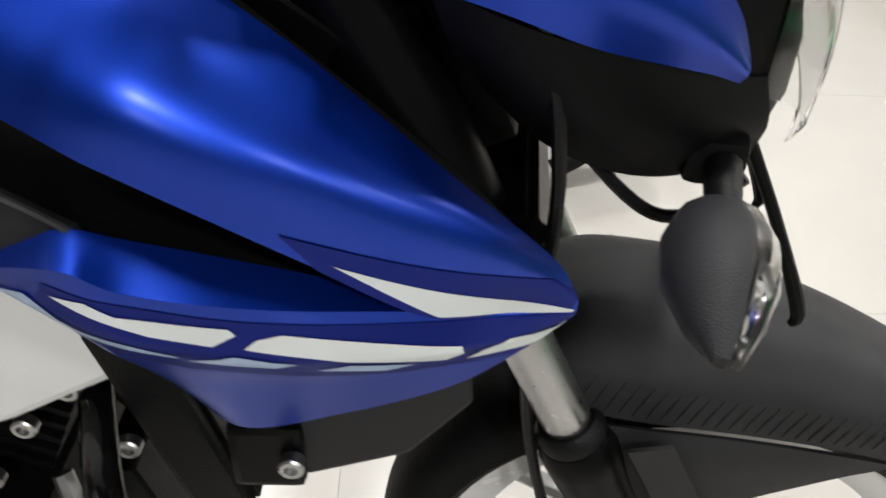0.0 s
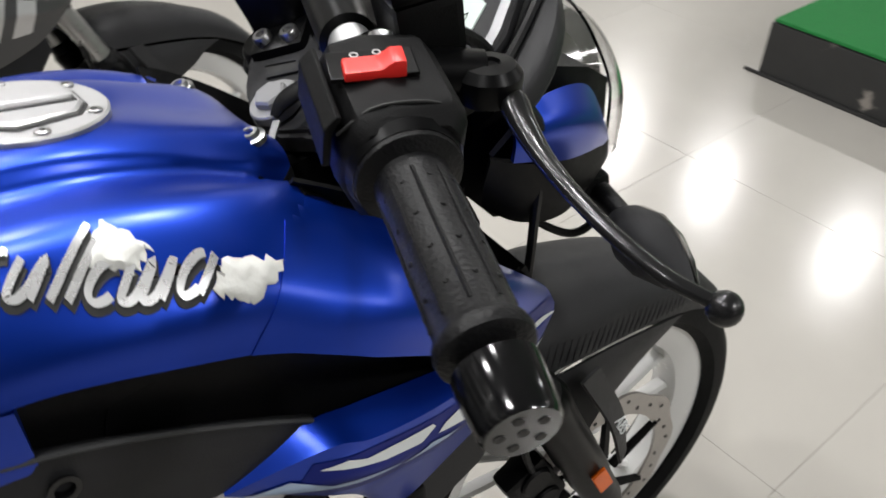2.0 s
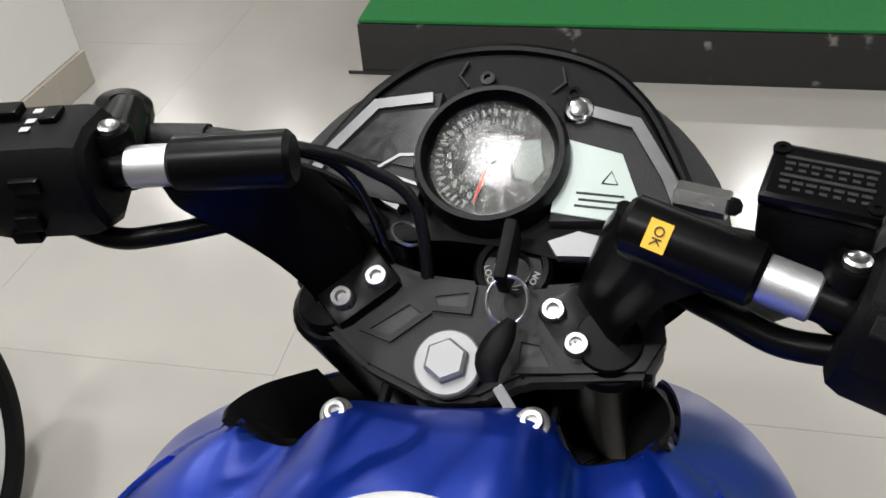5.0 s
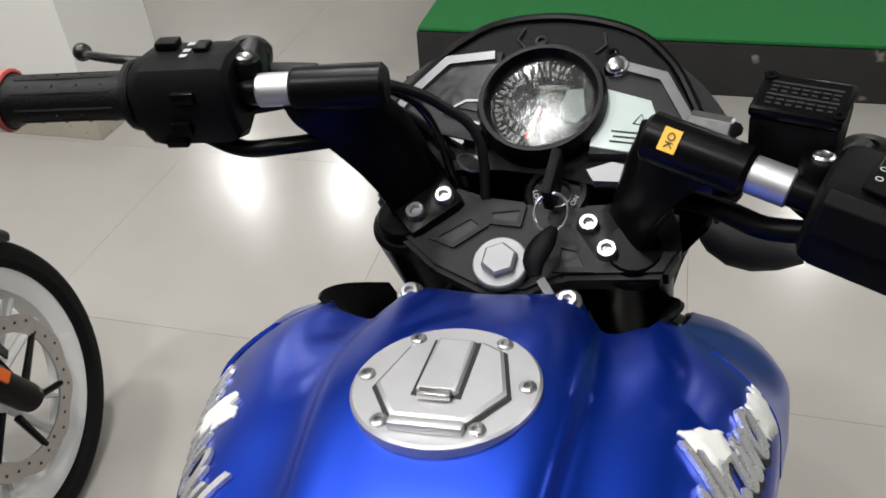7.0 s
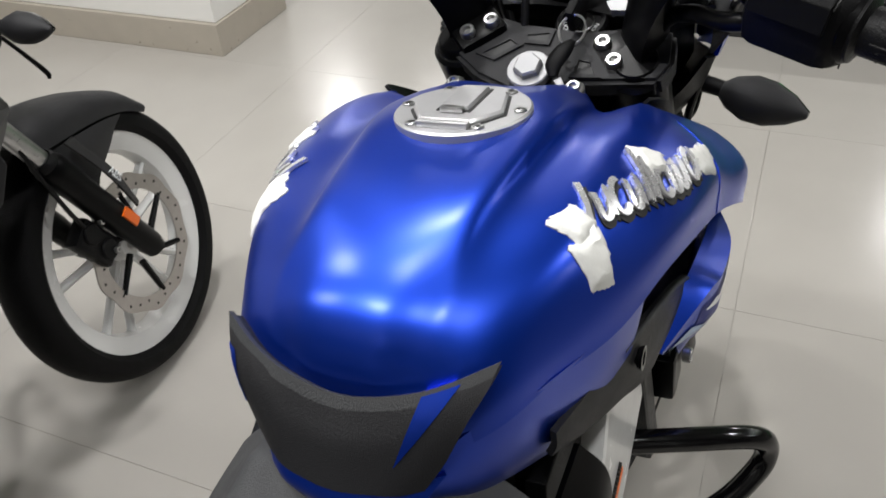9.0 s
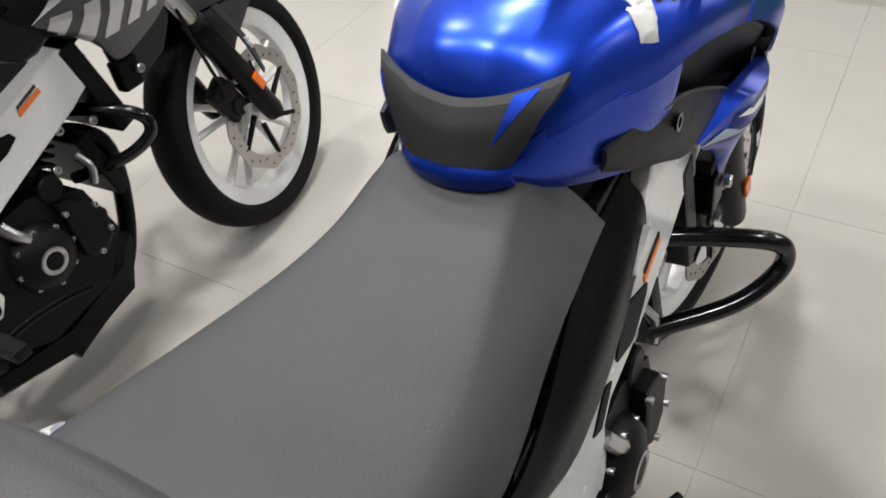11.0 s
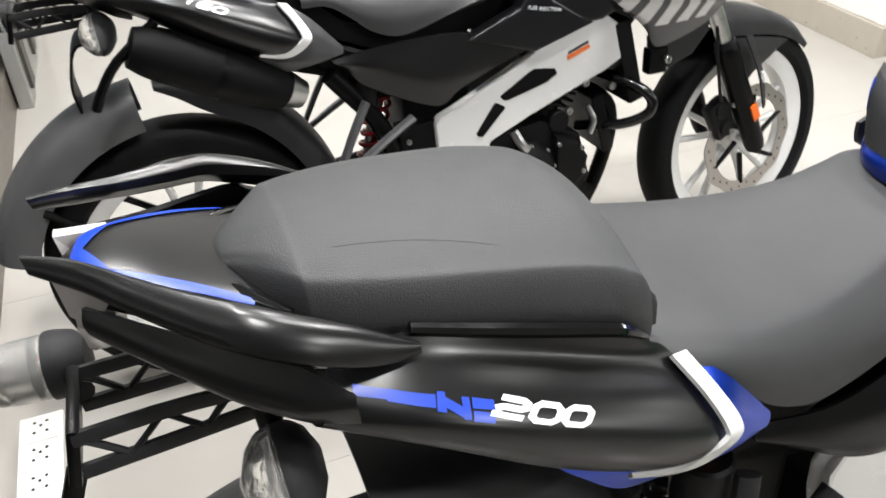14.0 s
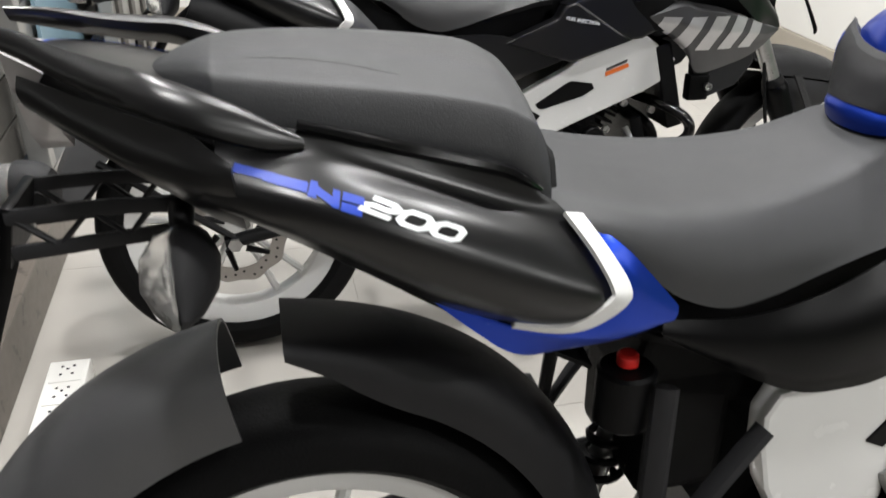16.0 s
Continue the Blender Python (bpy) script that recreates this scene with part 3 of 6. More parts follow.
def motorcycle(root, style):
    paint, shroud, decals = style["tank"], style["shroud"], style["decals"]
    bike = empty("motorcycle", root, style["label"], "motorcycle", "parked motorcycles")
    turn = Matrix.Translation((style.get("front_shift", 0), 0, 0)) @ Matrix.Translation(HEAD) @ Matrix.Rotation(radians(style["steer"]), 4, HEAD_AXIS) @ Matrix.Translation(-HEAD)

    # -- tank
    grid = [[p + Vector((0, tank_sway(p.x), 0)) for p in row] for row in half_sections(creased(TANK), 85, 50)]
    # a pocket let into each shoulder at the front, beside the steering head
    for row in grid:
        for p in row:
            dx, dy = (p.x - .994) / .030, (abs(p.y - tank_sway(p.x)) - .093) / .028
            p.z -= .030 * max(0, min(1, 2.2 * (1 - math.hypot(dx, dy))))
    skin = Skin(grid)
    tank_bm = shell(grid, 0.004)
    tank_tree = BVHTree.FromBMesh(tank_bm)
    tank = part("fuel_tank", tank_bm, paint, bike, style["tank_label"])
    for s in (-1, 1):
        # black film on the blue pocket stands in for a deep, dark hollow
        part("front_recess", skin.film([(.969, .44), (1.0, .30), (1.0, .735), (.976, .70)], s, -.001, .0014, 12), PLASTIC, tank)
        # black liner: a thin wall round the front of the pocket, ending in an ear beside the steering head
        wall = shell(net([[(.972, -s * .124, .952), (.992, -s * .131, .942), (1.030, -s * .131, .917), (1.085, -s * .122, .874)],
                          [(.968, -s * .108, .935), (.990, -s * .113, .915), (1.030, -s * .115, .890), (1.085, -s * .112, .850)],
                          [(.966, -s * .100, .915), (.988, -s * .104, .890), (1.030, -s * .108, .862), (1.085, -s * .108, .825)]], 14, 8), .003)
        part("pocket_liner", wall, PLASTIC, tank, "black plastic liner")
    # knee pad at the rear of the tank
    def rear_band(rows):
        """A band over the rear of the tank: rows of half curves from the middle outward."""
        rows = [[(x + .05 * y, y * .92, z) for x, y, z in h] for h in rows]
        return [[p + Vector((0, tank_sway(p.x) - .005, 0)) for p in r] for r in net([[(x, -y, z) for x, y, z in reversed(h)] + h[1:] for h in rows], 31, 12)]
    pad = rear_band([[(.619, 0, .940), (.622, .040, .944), (.630, .070, .951), (.645, .0995, .960)],
                     [(.610, 0, .930), (.613, .038, .933), (.619, .067, .940), (.633, .094, .949)],
                     [(.602, 0, .920), (.605, .034, .922), (.610, .060, .926), (.620, .084, .934)],
                     [(.595, 0, .905), (.597, .030, .905), (.601, .052, .906), (.610, .071, .910)],
                     [(.589, 0, .893), (.591, .026, .893), (.595, .044, .892), (.602, .058, .892)]])
    pad_bm = shell(pad, 0.012, (0.75, 0, 0.9))
    tp = part("tank_pad", pad_bm.copy(), GREY_PLASTIC, bike, "dark grey moulded tank pad")
    for s in (-1, 1):
        part("pad_notch", cut(pad_bm, [(s * .066, .947), (s * .087, .953), (s * .052, .910)], .0008, (1, 2)), paint, tp)
    flange = rear_band([[(.6205, 0, .9420), (.6235, .040, .9460), (.6315, .070, .9530), (.6460, .1000, .9618)],
                        [(.6150, 0, .9360), (.6180, .039, .9395), (.6255, .069, .9465), (.6395, .0965, .9555)]])
    part("pad_flange", shell(flange, 0.004, (0.75, 0, 0.9)), SEAT, tp)
    lip = rear_band([[(.593, 0, .897), (.597, .030, .897), (.603, .050, .896), (.614, .068, .894)],
                     [(.586, 0, .884), (.588, .026, .884), (.592, .044, .884), (.600, .058, .884)],
                     [(.590, 0, .868), (.592, .026, .868), (.596, .044, .870), (.604, .060, .872)]])
    part("tank_lip", shell(lip, 0.010, (0.75, 0, 0.88)), paint, bike)
    for s in (-1, 1):
        flip = (lambda b: b) if s < 0 else mirrored
        # lower skirt of the tank, down to the frame
        sk = net([[(.618, -.060, .900), (.642, -.084, .912), (.668, -.106, .914), (.720, -.130, .914), (.770, -.146, .909), (.782, -.150, .908)],
                  [(.610, -.058, .886), (.636, -.081, .885), (.668, -.102, .880), (.720, -.126, .874), (.770, -.141, .869), (.782, -.143, .868)],
                  [(.610, -.058, .877), (.636, -.080, .864), (.672, -.098, .850), (.720, -.117, .838), (.770, -.132, .827), (.782, -.134, .826)],
                  [(.611, -.054, .870), (.638, -.076, .850), (.677, -.093, .832), (.720, -.107, .816), (.770, -.122, .800), (.782, -.124, .798)]], 26, 14)
        skirt = flip(shell([[Vector((p.x, p.y * (.94 + .06 * min(1, max(0, (p.x - .64) / .1))), p.z)) for p in r] for r in sk], 0.006))
        for v in skirt.verts:
            v.co.y += tank_sway(v.co.x)
        part("tank_skirt", skirt, style["skirt"], bike)
        rc = net([[(.778, -.148, .908), (.840, -.158, .900), (.900, -.166, .892)], [(.778, -.136, .866), (.840, -.138, .850), (.900, -.142, .840)], [(.778, -.126, .798), (.840, -.130, .780), (.900, -.132, .770)]], 10, 8)
        part("recess_panel", flip(shell(rc, 0.004)), PLASTIC, bike)
        # upper wing of the tank
        wg = net([[(.962, -.122, .949), (.985, -.132, .936), (1.023, -.137, .909), (1.063, -.139, .879), (1.130, -.139, .819), (1.189, -.1345, .764), (1.207, -.132, .732)],
                  [(.945, -.156, .942), (.985, -.170, .920), (1.030, -.174, .889), (1.075, -.172, .855), (1.135, -.159, .808), (1.189, -.139, .757), (1.207, -.132, .730)],
                  [(.918, -.188, .921), (.970, -.199, .897), (1.022, -.199, .866), (1.077, -.188, .833), (1.135, -.167, .788), (1.186, -.142, .748), (1.207, -.132, .728)],
                  [(.897, -.1915, .898), (.950, -.2015, .872), (1.005, -.199, .838), (1.060, -.187, .797), (1.118, -.171, .752), (1.165, -.147, .735), (1.207, -.132, .725)]], 40, 20)
        # its rear edge lies flush on the tank
        for row in wg:
            for i in range(9):
                hit = tank_tree.find_nearest(row[i])
                row[i] = row[i].lerp(hit[0] + (row[i] - hit[0]).normalized() * (.0007 if (row[i] - hit[0]).dot(Vector((0, row[i].y, row[i].z - .80))) > 0 else -.0007), (1 - i / 9) ** 1.3)
        wing = shell(wg, 0.003)
        w = part("tank_wing", flip(wing.copy()), paint, bike)
        if decals:
            part("decal", flip(cut(wing, [(1.048, .818), (1.19, .754), (1.207, .737), (1.20, .718), (1.10, .74)])), NAVY, w, "navy decal film")
            part("decal", flip(cut(wing, [(1.068, .799), (1.136, .763), (1.2065, .727), (1.200, .724), (1.124, .750)], .0013)), WHITE_FILM, w, "white decal film")
        # inside of the wing
        iw = net([[(.962, -.119, .944), (1.023, -.132, .904), (1.130, -.134, .814), (1.200, -.128, .738)],
                  [(.955, -.112, .900), (1.010, -.115, .860), (1.110, -.116, .780), (1.190, -.118, .725)],
                  [(.930, -.125, .850), (1.000, -.125, .800), (1.100, -.122, .740), (1.170, -.118, .712)]], 20, 10)
        part("wing_liner", flip(shell(iw, 0.006)), PLASTIC, bike)
        # dark intake between the wing and the lower shroud
        iv = net([[(.84, -.155, .906), (.90, -.174, .900), (1.0, -.182, .846), (1.07, -.172, .803), (1.125, -.156, .762)],
                  [(.82, -.138, .850), (.90, -.142, .826), (1.0, -.142, .790), (1.08, -.146, .760), (1.125, -.150, .746)],
                  [(.82, -.138, .785), (.90, -.142, .758), (1.0, -.150, .745), (1.08, -.152, .736), (1.125, -.150, .735)]], 20, 10)
        part("intake_panel", flip(shell(iv, 0.005)), PLASTIC, bike)
        # lower shroud
        ls = net([[(.872, -.150, .768), (.929, -.162, .796), (.969, -.165, .792), (1.040, -.166, .778), (1.116, -.156, .752), (1.165, -.145, .739), (1.207, -.1315, .724)],
                  [(.870, -.154, .764), (.936, -.184, .787), (.970, -.190, .778), (1.035, -.190, .770), (1.113, -.168, .752), (1.165, -.149, .734), (1.207, -.1315, .722)],
                  [(.880, -.154, .755), (.938, -.184, .752), (.985, -.188, .738), (1.050, -.185, .730), (1.120, -.170, .724), (1.165, -.150, .716), (1.205, -.131, .718)],
                  [(.905, -.150, .733), (.948, -.170, .716), (.990, -.172, .702), (1.055, -.168, .698), (1.118, -.156, .698), (1.165, -.143, .702), (1.203, -.129, .715)],
                  [(.955, -.144, .700), (.973, -.149, .676), (1.003, -.150, .636), (1.065, -.146, .645), (1.130, -.142, .666), (1.168, -.137, .688), (1.203, -.127, .713)]], 44, 25, True)
        low = shell(ls, 0.005)
        lw = part("lower_shroud", flip(low.copy()), shroud, bike, style["shroud_label"])
        if decals:
            part("decal", flip(cut(low, [(.925, .776), (1.04, .760), (1.116, .745), (1.2075, .724), (1.185, .695), (1.10, .698), (1.04, .709), (.99, .719), (.94, .728), (.905, .742)], .0005)), NAVY, lw, "navy decal film")
            for poly in ([(.928, .769), (.948, .770), (.962, .7625), (.976, .750)], [(.957, .763), (1.018, .7575), (1.021, .753), (1.008, .744), (.976, .750)], [(1.024, .742), (1.031, .749), (1.044, .752), (1.056, .7485), (1.056, .733)],
                         [(1.056, .7485), (1.138, .7235), (1.140, .716), (1.130, .710), (1.056, .733)], [(1.142, .706), (1.152, .714), (1.167, .7175), (1.205, .7125), (1.200, .705), (1.181, .701)]):
                part("decal", flip(cut(low, poly, .0012)), WHITE_FILM, lw, "white decal film")
            for poly in ([(.877, .753), (.910, .763), (.931, .752), (.942, .740)], [(.931, .752), (.961, .743), (.999, .737), (.986, .733), (.942, .740)], [(.992, .730), (1.018, .736), (1.050, .728), (1.038, .723)], [(1.059, .717), (1.077, .721), (1.113, .711), (1.096, .707)]):
                part("decal", flip(cut(low, poly, .0012)), PALE_FILM, lw, "pale blue decal film")
        elif style.get("stripe"):
            for x0 in (.90, .955, 1.01, 1.065, 1.12):
                part("decal", flip(cut(low, [(x0 - .03, .690), (x0, .765), (x0 + .034, .765), (x0 + .004, .690)], .0012)), style["stripe"], lw, "silver decal film")
        # black skirt below the shroud
        part("shroud_skirt", flip(prism([(.995, .655), (1.145, .688), (1.150, .650), (1.110, .600), (1.040, .575), (1.000, .610)], -.140, -.118, .004)), GREY_PLASTIC, bike)
        # side cover at the rider's knee
        kc = net([[(.683, -.122, .869), (.745, -.141, .872), (.800, -.153, .864), (.890, -.158, .824), (.940, -.162, .797)],
                  [(.683, -.122, .858), (.742, -.139, .847), (.795, -.152, .838), (.890, -.161, .803), (.944, -.163, .786)],
                  [(.682, -.120, .851), (.738, -.134, .828), (.792, -.147, .810), (.885, -.158, .782), (.945, -.161, .776)],
                  [(.682, -.117, .845), (.735, -.128, .815), (.790, -.138, .789), (.850, -.150, .766), (.943, -.157, .771)]], 22, 12)
        k = part("knee_cover", flip(shell(kc, 0.005)), GREY_PLASTIC if decals else PLASTIC, bike, "dark textured side cover")
        # paler tube draws the highlight along the bevelled top edge
        part("edge_bead", flip(tube([(.765, -.147, .869), (.800, -.1545, .864), (.845, -.1575, .846), (.890, -.1595, .823), (.932, -.1630, .800), (.944, -.1640, .787)], .0022, 6, 30)), SEAT, k, "paler edge line, highlight of the bevel")
        part("inner_panel", flip(prism([(.66, .655), (.69, .80), (.86, .80), (.91, .755), (.84, .748)], -.108, -.092, .002)), PLASTIC, bike)
        part("bolt_hole", flip(turned([(0.0075, .0), (0.0095, .003), (0.0095, .0045), (0.006, .0045), (0.005, -.004), (0, -.004)], (.788, -.1515, .841), (0, -1, 0), 16)), GLOSS, k)

    # -- filler cap, a thing of metal let into the tank
    cn = (skin.at(.80, 0.1, -1) - skin.at(.91, 0.1, -1)).cross(Vector((0, 1, 0))).normalized()
    if cn.z < 0:
        cn = -cn
    cpos = skin.at(.857, 0, 1) - cn * 0.0025 + Vector((0, -.003, 0))
    cm = Matrix.Translation(cpos) @ cn.to_track_quat("Z", "X").to_matrix().to_4x4()
    fwd = (cm.to_3x3().inverted() @ Vector((1, 0, 0)))
    cm = cm @ Matrix.Rotation(math.atan2(fwd.y, fwd.x), 4, "Z")
    ring = [(0.0515 * math.cos(a), 0.0525 * math.sin(a)) for a in [2 * math.pi * i / 48 for i in range(48)]]
    cap = part("filler_cap", loft([[Vector((x, y, -0.004)) for x, y in ring], [Vector((x, y, 0.0045)) for x, y in ring], [Vector((x * .97, y * .97, 0.006)) for x, y in ring]]), ALLOY, bike, "bead-blasted aluminium filler cap", cm)
    hexa = [(-.034, -.020), (-.034, .020), (-.010, .036), (.026, .027), (.034, .013), (.034, -.013), (.026, -.027), (-.010, -.036)]
    part("cap_groove", loft([[Vector((x * 1.07, y * 1.07, 0.0055)) for x, y in hexa], [Vector((x * 1.07, y * 1.07, 0.0064)) for x, y in hexa]]), INK, cap, "", cm)
    part("cap_lid", loft([[Vector((x, y, 0.005)) for x, y in hexa], [Vector((x, y, 0.0085)) for x, y in hexa], [Vector((x * .94, y * .94, 0.0100)) for x, y in hexa]]), ALLOY, cap, "", cm)
    part("key_flap", block((.046, .024, .005), .002, pose(.006, 0, .0115), (1, .9)), ALLOY, cap, "", cm)
    part("flap_groove", block((.049, .027, .001), 0, pose(.006, 0, .0101)), INK, cap, "", cm)
    part("flap_lip", block((.006, .018, .004), .001, pose(-.019, 0, .0125)), STEEL, cap, "", cm)
    part("lid_lip", block((.007, .040, .006), .0018, pose(-.0385, 0, .008)), ALLOY, cap, "", cm)
    for a in (35, 90, 145, 215, 270, 325):
        x, y = 0.0440 * math.cos(radians(a)), 0.0450 * math.sin(radians(a))
        part("cap_screw", turned([(0, .004), (.0048, .004), (.0048, .0075), (.0038, .008), (.0022, .008), (.0022, .006), (0, .006)], (x, y, 0), (0, 0, 1), 12), STEEL, cap, "", cm)
    for s in (-1, 1):
        p = skin.at(.981, 0.190, s, -0.0015)
        bolt(bike, p - Vector((0, 0, .0010)), (-.25, 0, 1), 0.0068, "tank_bolt")
        part("bolt_washer", turned([(0, -.001), (.0098, -.004), (.0098, .0002), (.0075, .0014), (0, .0014)], p, (-.25, 0, 1), 20), STEEL, bike)

    # -- emblem on the tank: plain wavy chrome strokes on a dark ground
    for s in (-1, 1):
        em = new("emblem")
        em.parent = bike
        tagged(em, "chrome script badge on a dark ground")
        shine = CHROME_SCRIPT if decals else STEEL
        # slanted strokes, loops and waves rising along the tank, in metres along and above the base line
        def hook(a, b, ra, rb):
            return [(a + ra * math.cos(q), b + rb * math.sin(q)) for q in [radians(70 + 250 * k / 14) for k in range(15)]]
        def wave(a, n):
            return [(a + .0085 * k + d, b) for k in range(n) for d, b in ((0, .0105), (.0008, .002), (.0035, .0002), (.0068, .002))] + [(a + .0085 * n, .0105), (a + .0085 * n + .001, .0005)]
        marks = [([(-.006, -.004), (.000, .017)], False), (wave(.004, 1), False), (hook(.0215, .0060, .0058, .0060), False), (wave(.029, 1), False), ([(.0455, .0005), (.0455, .010), (.0460, .021)], False),
                 ([(.0520, .0005), (.0520, .008), (.0525, .016)], False), (hook(.0625, .0056, .0056, .0054), False), (wave(.070, 2), False), (hook(.0990, .0060, .0054, .0056), False), ([(.1050, .0005), (.1060, .0105)], False)]
        for pts, closed in marks:
            if not closed:
                pts = [(q.x, q.y) for q in spline([(*q, 0) for q in pts], max(6, 5 * len(pts)))]
            way = [(.766 + a * 1.10 + 1.55 * b, (.690 + a * 2.0 - a * a * 8) * .2 - b) for a, b in pts]
            for mat, name, w, z0, z1, dx, dv in ((INK, "ground", .0050, -.001, .0012, -.0012, .010), (shine, "stroke", .0030, .0004, .0032, 0, 0)):
                bm = ribbon(way, w, z0, z1, closed)
                for v in bm.verts:
                    v.co = skin.at(v.co.x + dx, v.co.y / .2 + dv, s, v.co.z)
                part(name, bm, mat, em, "dark ground" if name == "ground" else "chrome stroke")

    # -- seats
    rs = half_sections([
        (0.225, [(0, .868), (.090, .866), (.122, .857), (.137, .840), (.139, .825)]),
        (0.270, [(0, .857), (.100, .856), (.132, .848), (.144, .838), (.145, .824)]),
        (0.310, [(0, .847), (.105, .847), (.137, .838), (.149, .820), (.149, .800)]),
        (0.350, [(0, .839), (.104, .839), (.137, .828), (.151, .800), (.149, .768)]),
        (0.400, [(0, .835), (.095, .835), (.130, .822), (.148, .788), (.147, .750)]),
        (0.450, [(0, .834), (.090, .833), (.118, .821), (.138, .790), (.142, .755)]),
        (0.500, [(0, .838), (.080, .837), (.105, .824), (.128, .795), (.136, .768)]),
        (0.550, [(0, .848), (.071, .846), (.094, .832), (.118, .804), (.132, .782)]),
        (0.590, [(0, .864), (.063, .861), (.085, .846), (.113, .815), (.131, .792)]),
        (0.620, [(0, .874), (.059, .871), (.081, .855), (.109, .824), (.130, .800)]),
        (0.660, [(0, .874), (.046, .868), (.073, .852), (.106, .828), (.128, .806)])], 45, 40)
    part("rider_seat", shell(rs, 0.02, (.42, 0, .6)), style["seat"], bike, "grained vinyl rider seat")
    rows = []
    for x, w, zt, ze, zb in ((-.081, .012, .953, .950, .932), (-.074, .022, .965, .960, .928), (-.052, .049, .975, .967, .921), (-.031, .076, .981, .969, .915), (-.022, .083, .982, .968, .913), (.000, .091, .984, .967, .910), (.040, .101, .984, .964, .905), (.090, .108, .981, .959, .897),
                             (.150, .115, .975, .951, .886), (.190, .118, .969, .942, .877), (.208, .120, .961, .934, .871), (.220, .120, .952, .925, .866), (.231, .117, .925, .900, .859), (.238, .110, .880, .868, .852)):
        k = min(1, w / .05, (.244 - x) / .03)
        rows.append((x, [(0, zt), (w * .55, zt - (zt - ze) * .30), (w - .009 * k, ze + .0025 * k), (w + .003 * k, ze - .0055 * k), (w + .010 * k, ze * .45 + zb * .55), (w + .004 * k, zb)]))
    ps = half_sections(rows, 73, 64)
    ps = [[p + Vector((0, -.004, 0)) for p in r] for r in ps]
    pillion = part("pillion_seat", shell(ps, 0.004, (.08, 0, .7)), style["seat"], bike, "grained vinyl pillion seat, raised above the rider seat")
    if decals:
        scratch = ribbon([(q.x, q.y) for q in spline([(-.001, -.0655, 0), (.024, -.0695, 0), (.054, -.0755, 0), (.084, -.0835, 0), (.115, -.0940, 0)], 28)], .0006, 0, 1)
        seat_tree = BVHTree.FromBMesh(shell(ps, 0.02, (.08, 0, .7)))
        for v in scratch.verts:
            v.co.z = seat_tree.ray_cast(Vector((v.co.x, v.co.y, 1.1)), Vector((0, 0, -1)))[0].z - .0004 + v.co.z * .0007
        part("scratch", scratch, SEAT_DARK, pillion, "thin dark crease in the vinyl")
    part("seat_base", loft([[Vector((x, s * w, z)) for s, z in ((-1, zb), (-1, zt), (1, zt), (1, zb))] for x, w, zb, zt in ((-.085, .045, .90, .935), (.02, .10, .87, .915), (.2, .12, .80, .868), (.30, .125, .75, .79), (.42, .12, .70, .75), (.58, .08, .72, .79), (.70, .08, .72, .86))]), PLASTIC, bike)
    tail_top = half_sections([
        (-.180, [(0, .972), (.014, .971), (.024, .966), (.030, .958)]),
        (-.160, [(0, .981), (.026, .979), (.040, .972), (.046, .960)]),
        (-.120, [(0, .976), (.044, .973), (.060, .966), (.068, .950)]),
        (-.075, [(0, .962), (.058, .960), (.076, .953), (.084, .936)]),
        (-.030, [(0, .945), (.066, .942), (.086, .936), (.096, .918)])], 33, 22)
    tt = shell(tail_top, 0.006, (-.1, 0, .8))
    for s in (-1, 1):
        part("seat_catch", tube([(-.038, s * .086, .945), (-.066, s * .062, .953), (-.086, s * .034, .958), (-.091, s * .004, .959)], [.004, .0075, .0075, .006], 8, 16, .6), GLOSS, bike)
    tl = part("tail_cowl", tt.copy(), style["tail"], bike, "satin tail cowl")
    if decals:
        for s in (-1, 1):
            for poly in ([(-.172, -.002), (-.163, 0), (-.148, s * .030), (-.149, s * .043), (-.166, s * .026)], [(-.149, s * .043), (-.148, s * .032), (-.058, s * .072), (-.062, s * .077)]):
                part("decal", cut(tt, poly, .0012, (0, 1)), SKY_FILM, tl, "bright blue stripe")
    for s in (-1, 1):
        flip = (lambda b: b) if s < 0 else mirrored
        # grab rail
        rl = []
        for top, low, b in (((-.196, -.034, 1.004), (-.193, -.041, .992), .004), ((-.165, -.047, 1.000), (-.164, -.060, .982), .006), ((-.129, -.070, .989), (-.135, -.086, .972), .009), ((-.093, -.095, .981), (-.101, -.116, .962), .011),
                            ((-.065, -.112, .976), (-.073, -.136, .955), .012), ((-.038, -.122, .967), (-.042, -.144, .942), .012), ((-.008, -.129, .955), (-.010, -.144, .930), .009), ((.016, -.133, .942), (.016, -.142, .924), .006), ((.036, -.136, .931), (.036, -.139, .924), .002)):
            top, low = Vector(top), Vector(low)
            if s > 0:
                # the far rail stands a little wider at its tip
                wide = .018 * min(1, max(0, (.036 - top.x) / .16))
                top.y, low.y = top.y - wide, low.y - wide
            c, a = (top + low) / 2, (top - low) / 2
            n = Vector((0, -a.z, a.y)).normalized()
            n = n if n.y < 0 else -n
            rl.append([c + a * ka + n * b * kn for ka, kn in ((1.0, -.30), (1.0, .15), (.80, .62), (.30, .92), (-.62, .80), (-.92, .50), (-1.0, 0), (-.85, -.55), (-.30, -.95), (.60, -.85))])
        sm = list(zip(*[spline([r[i] for r in rl], 40) for i in range(10)]))
        part("grab_rail", flip(loft(sm)), TANK_BLACK, bike, "satin black grab rail")
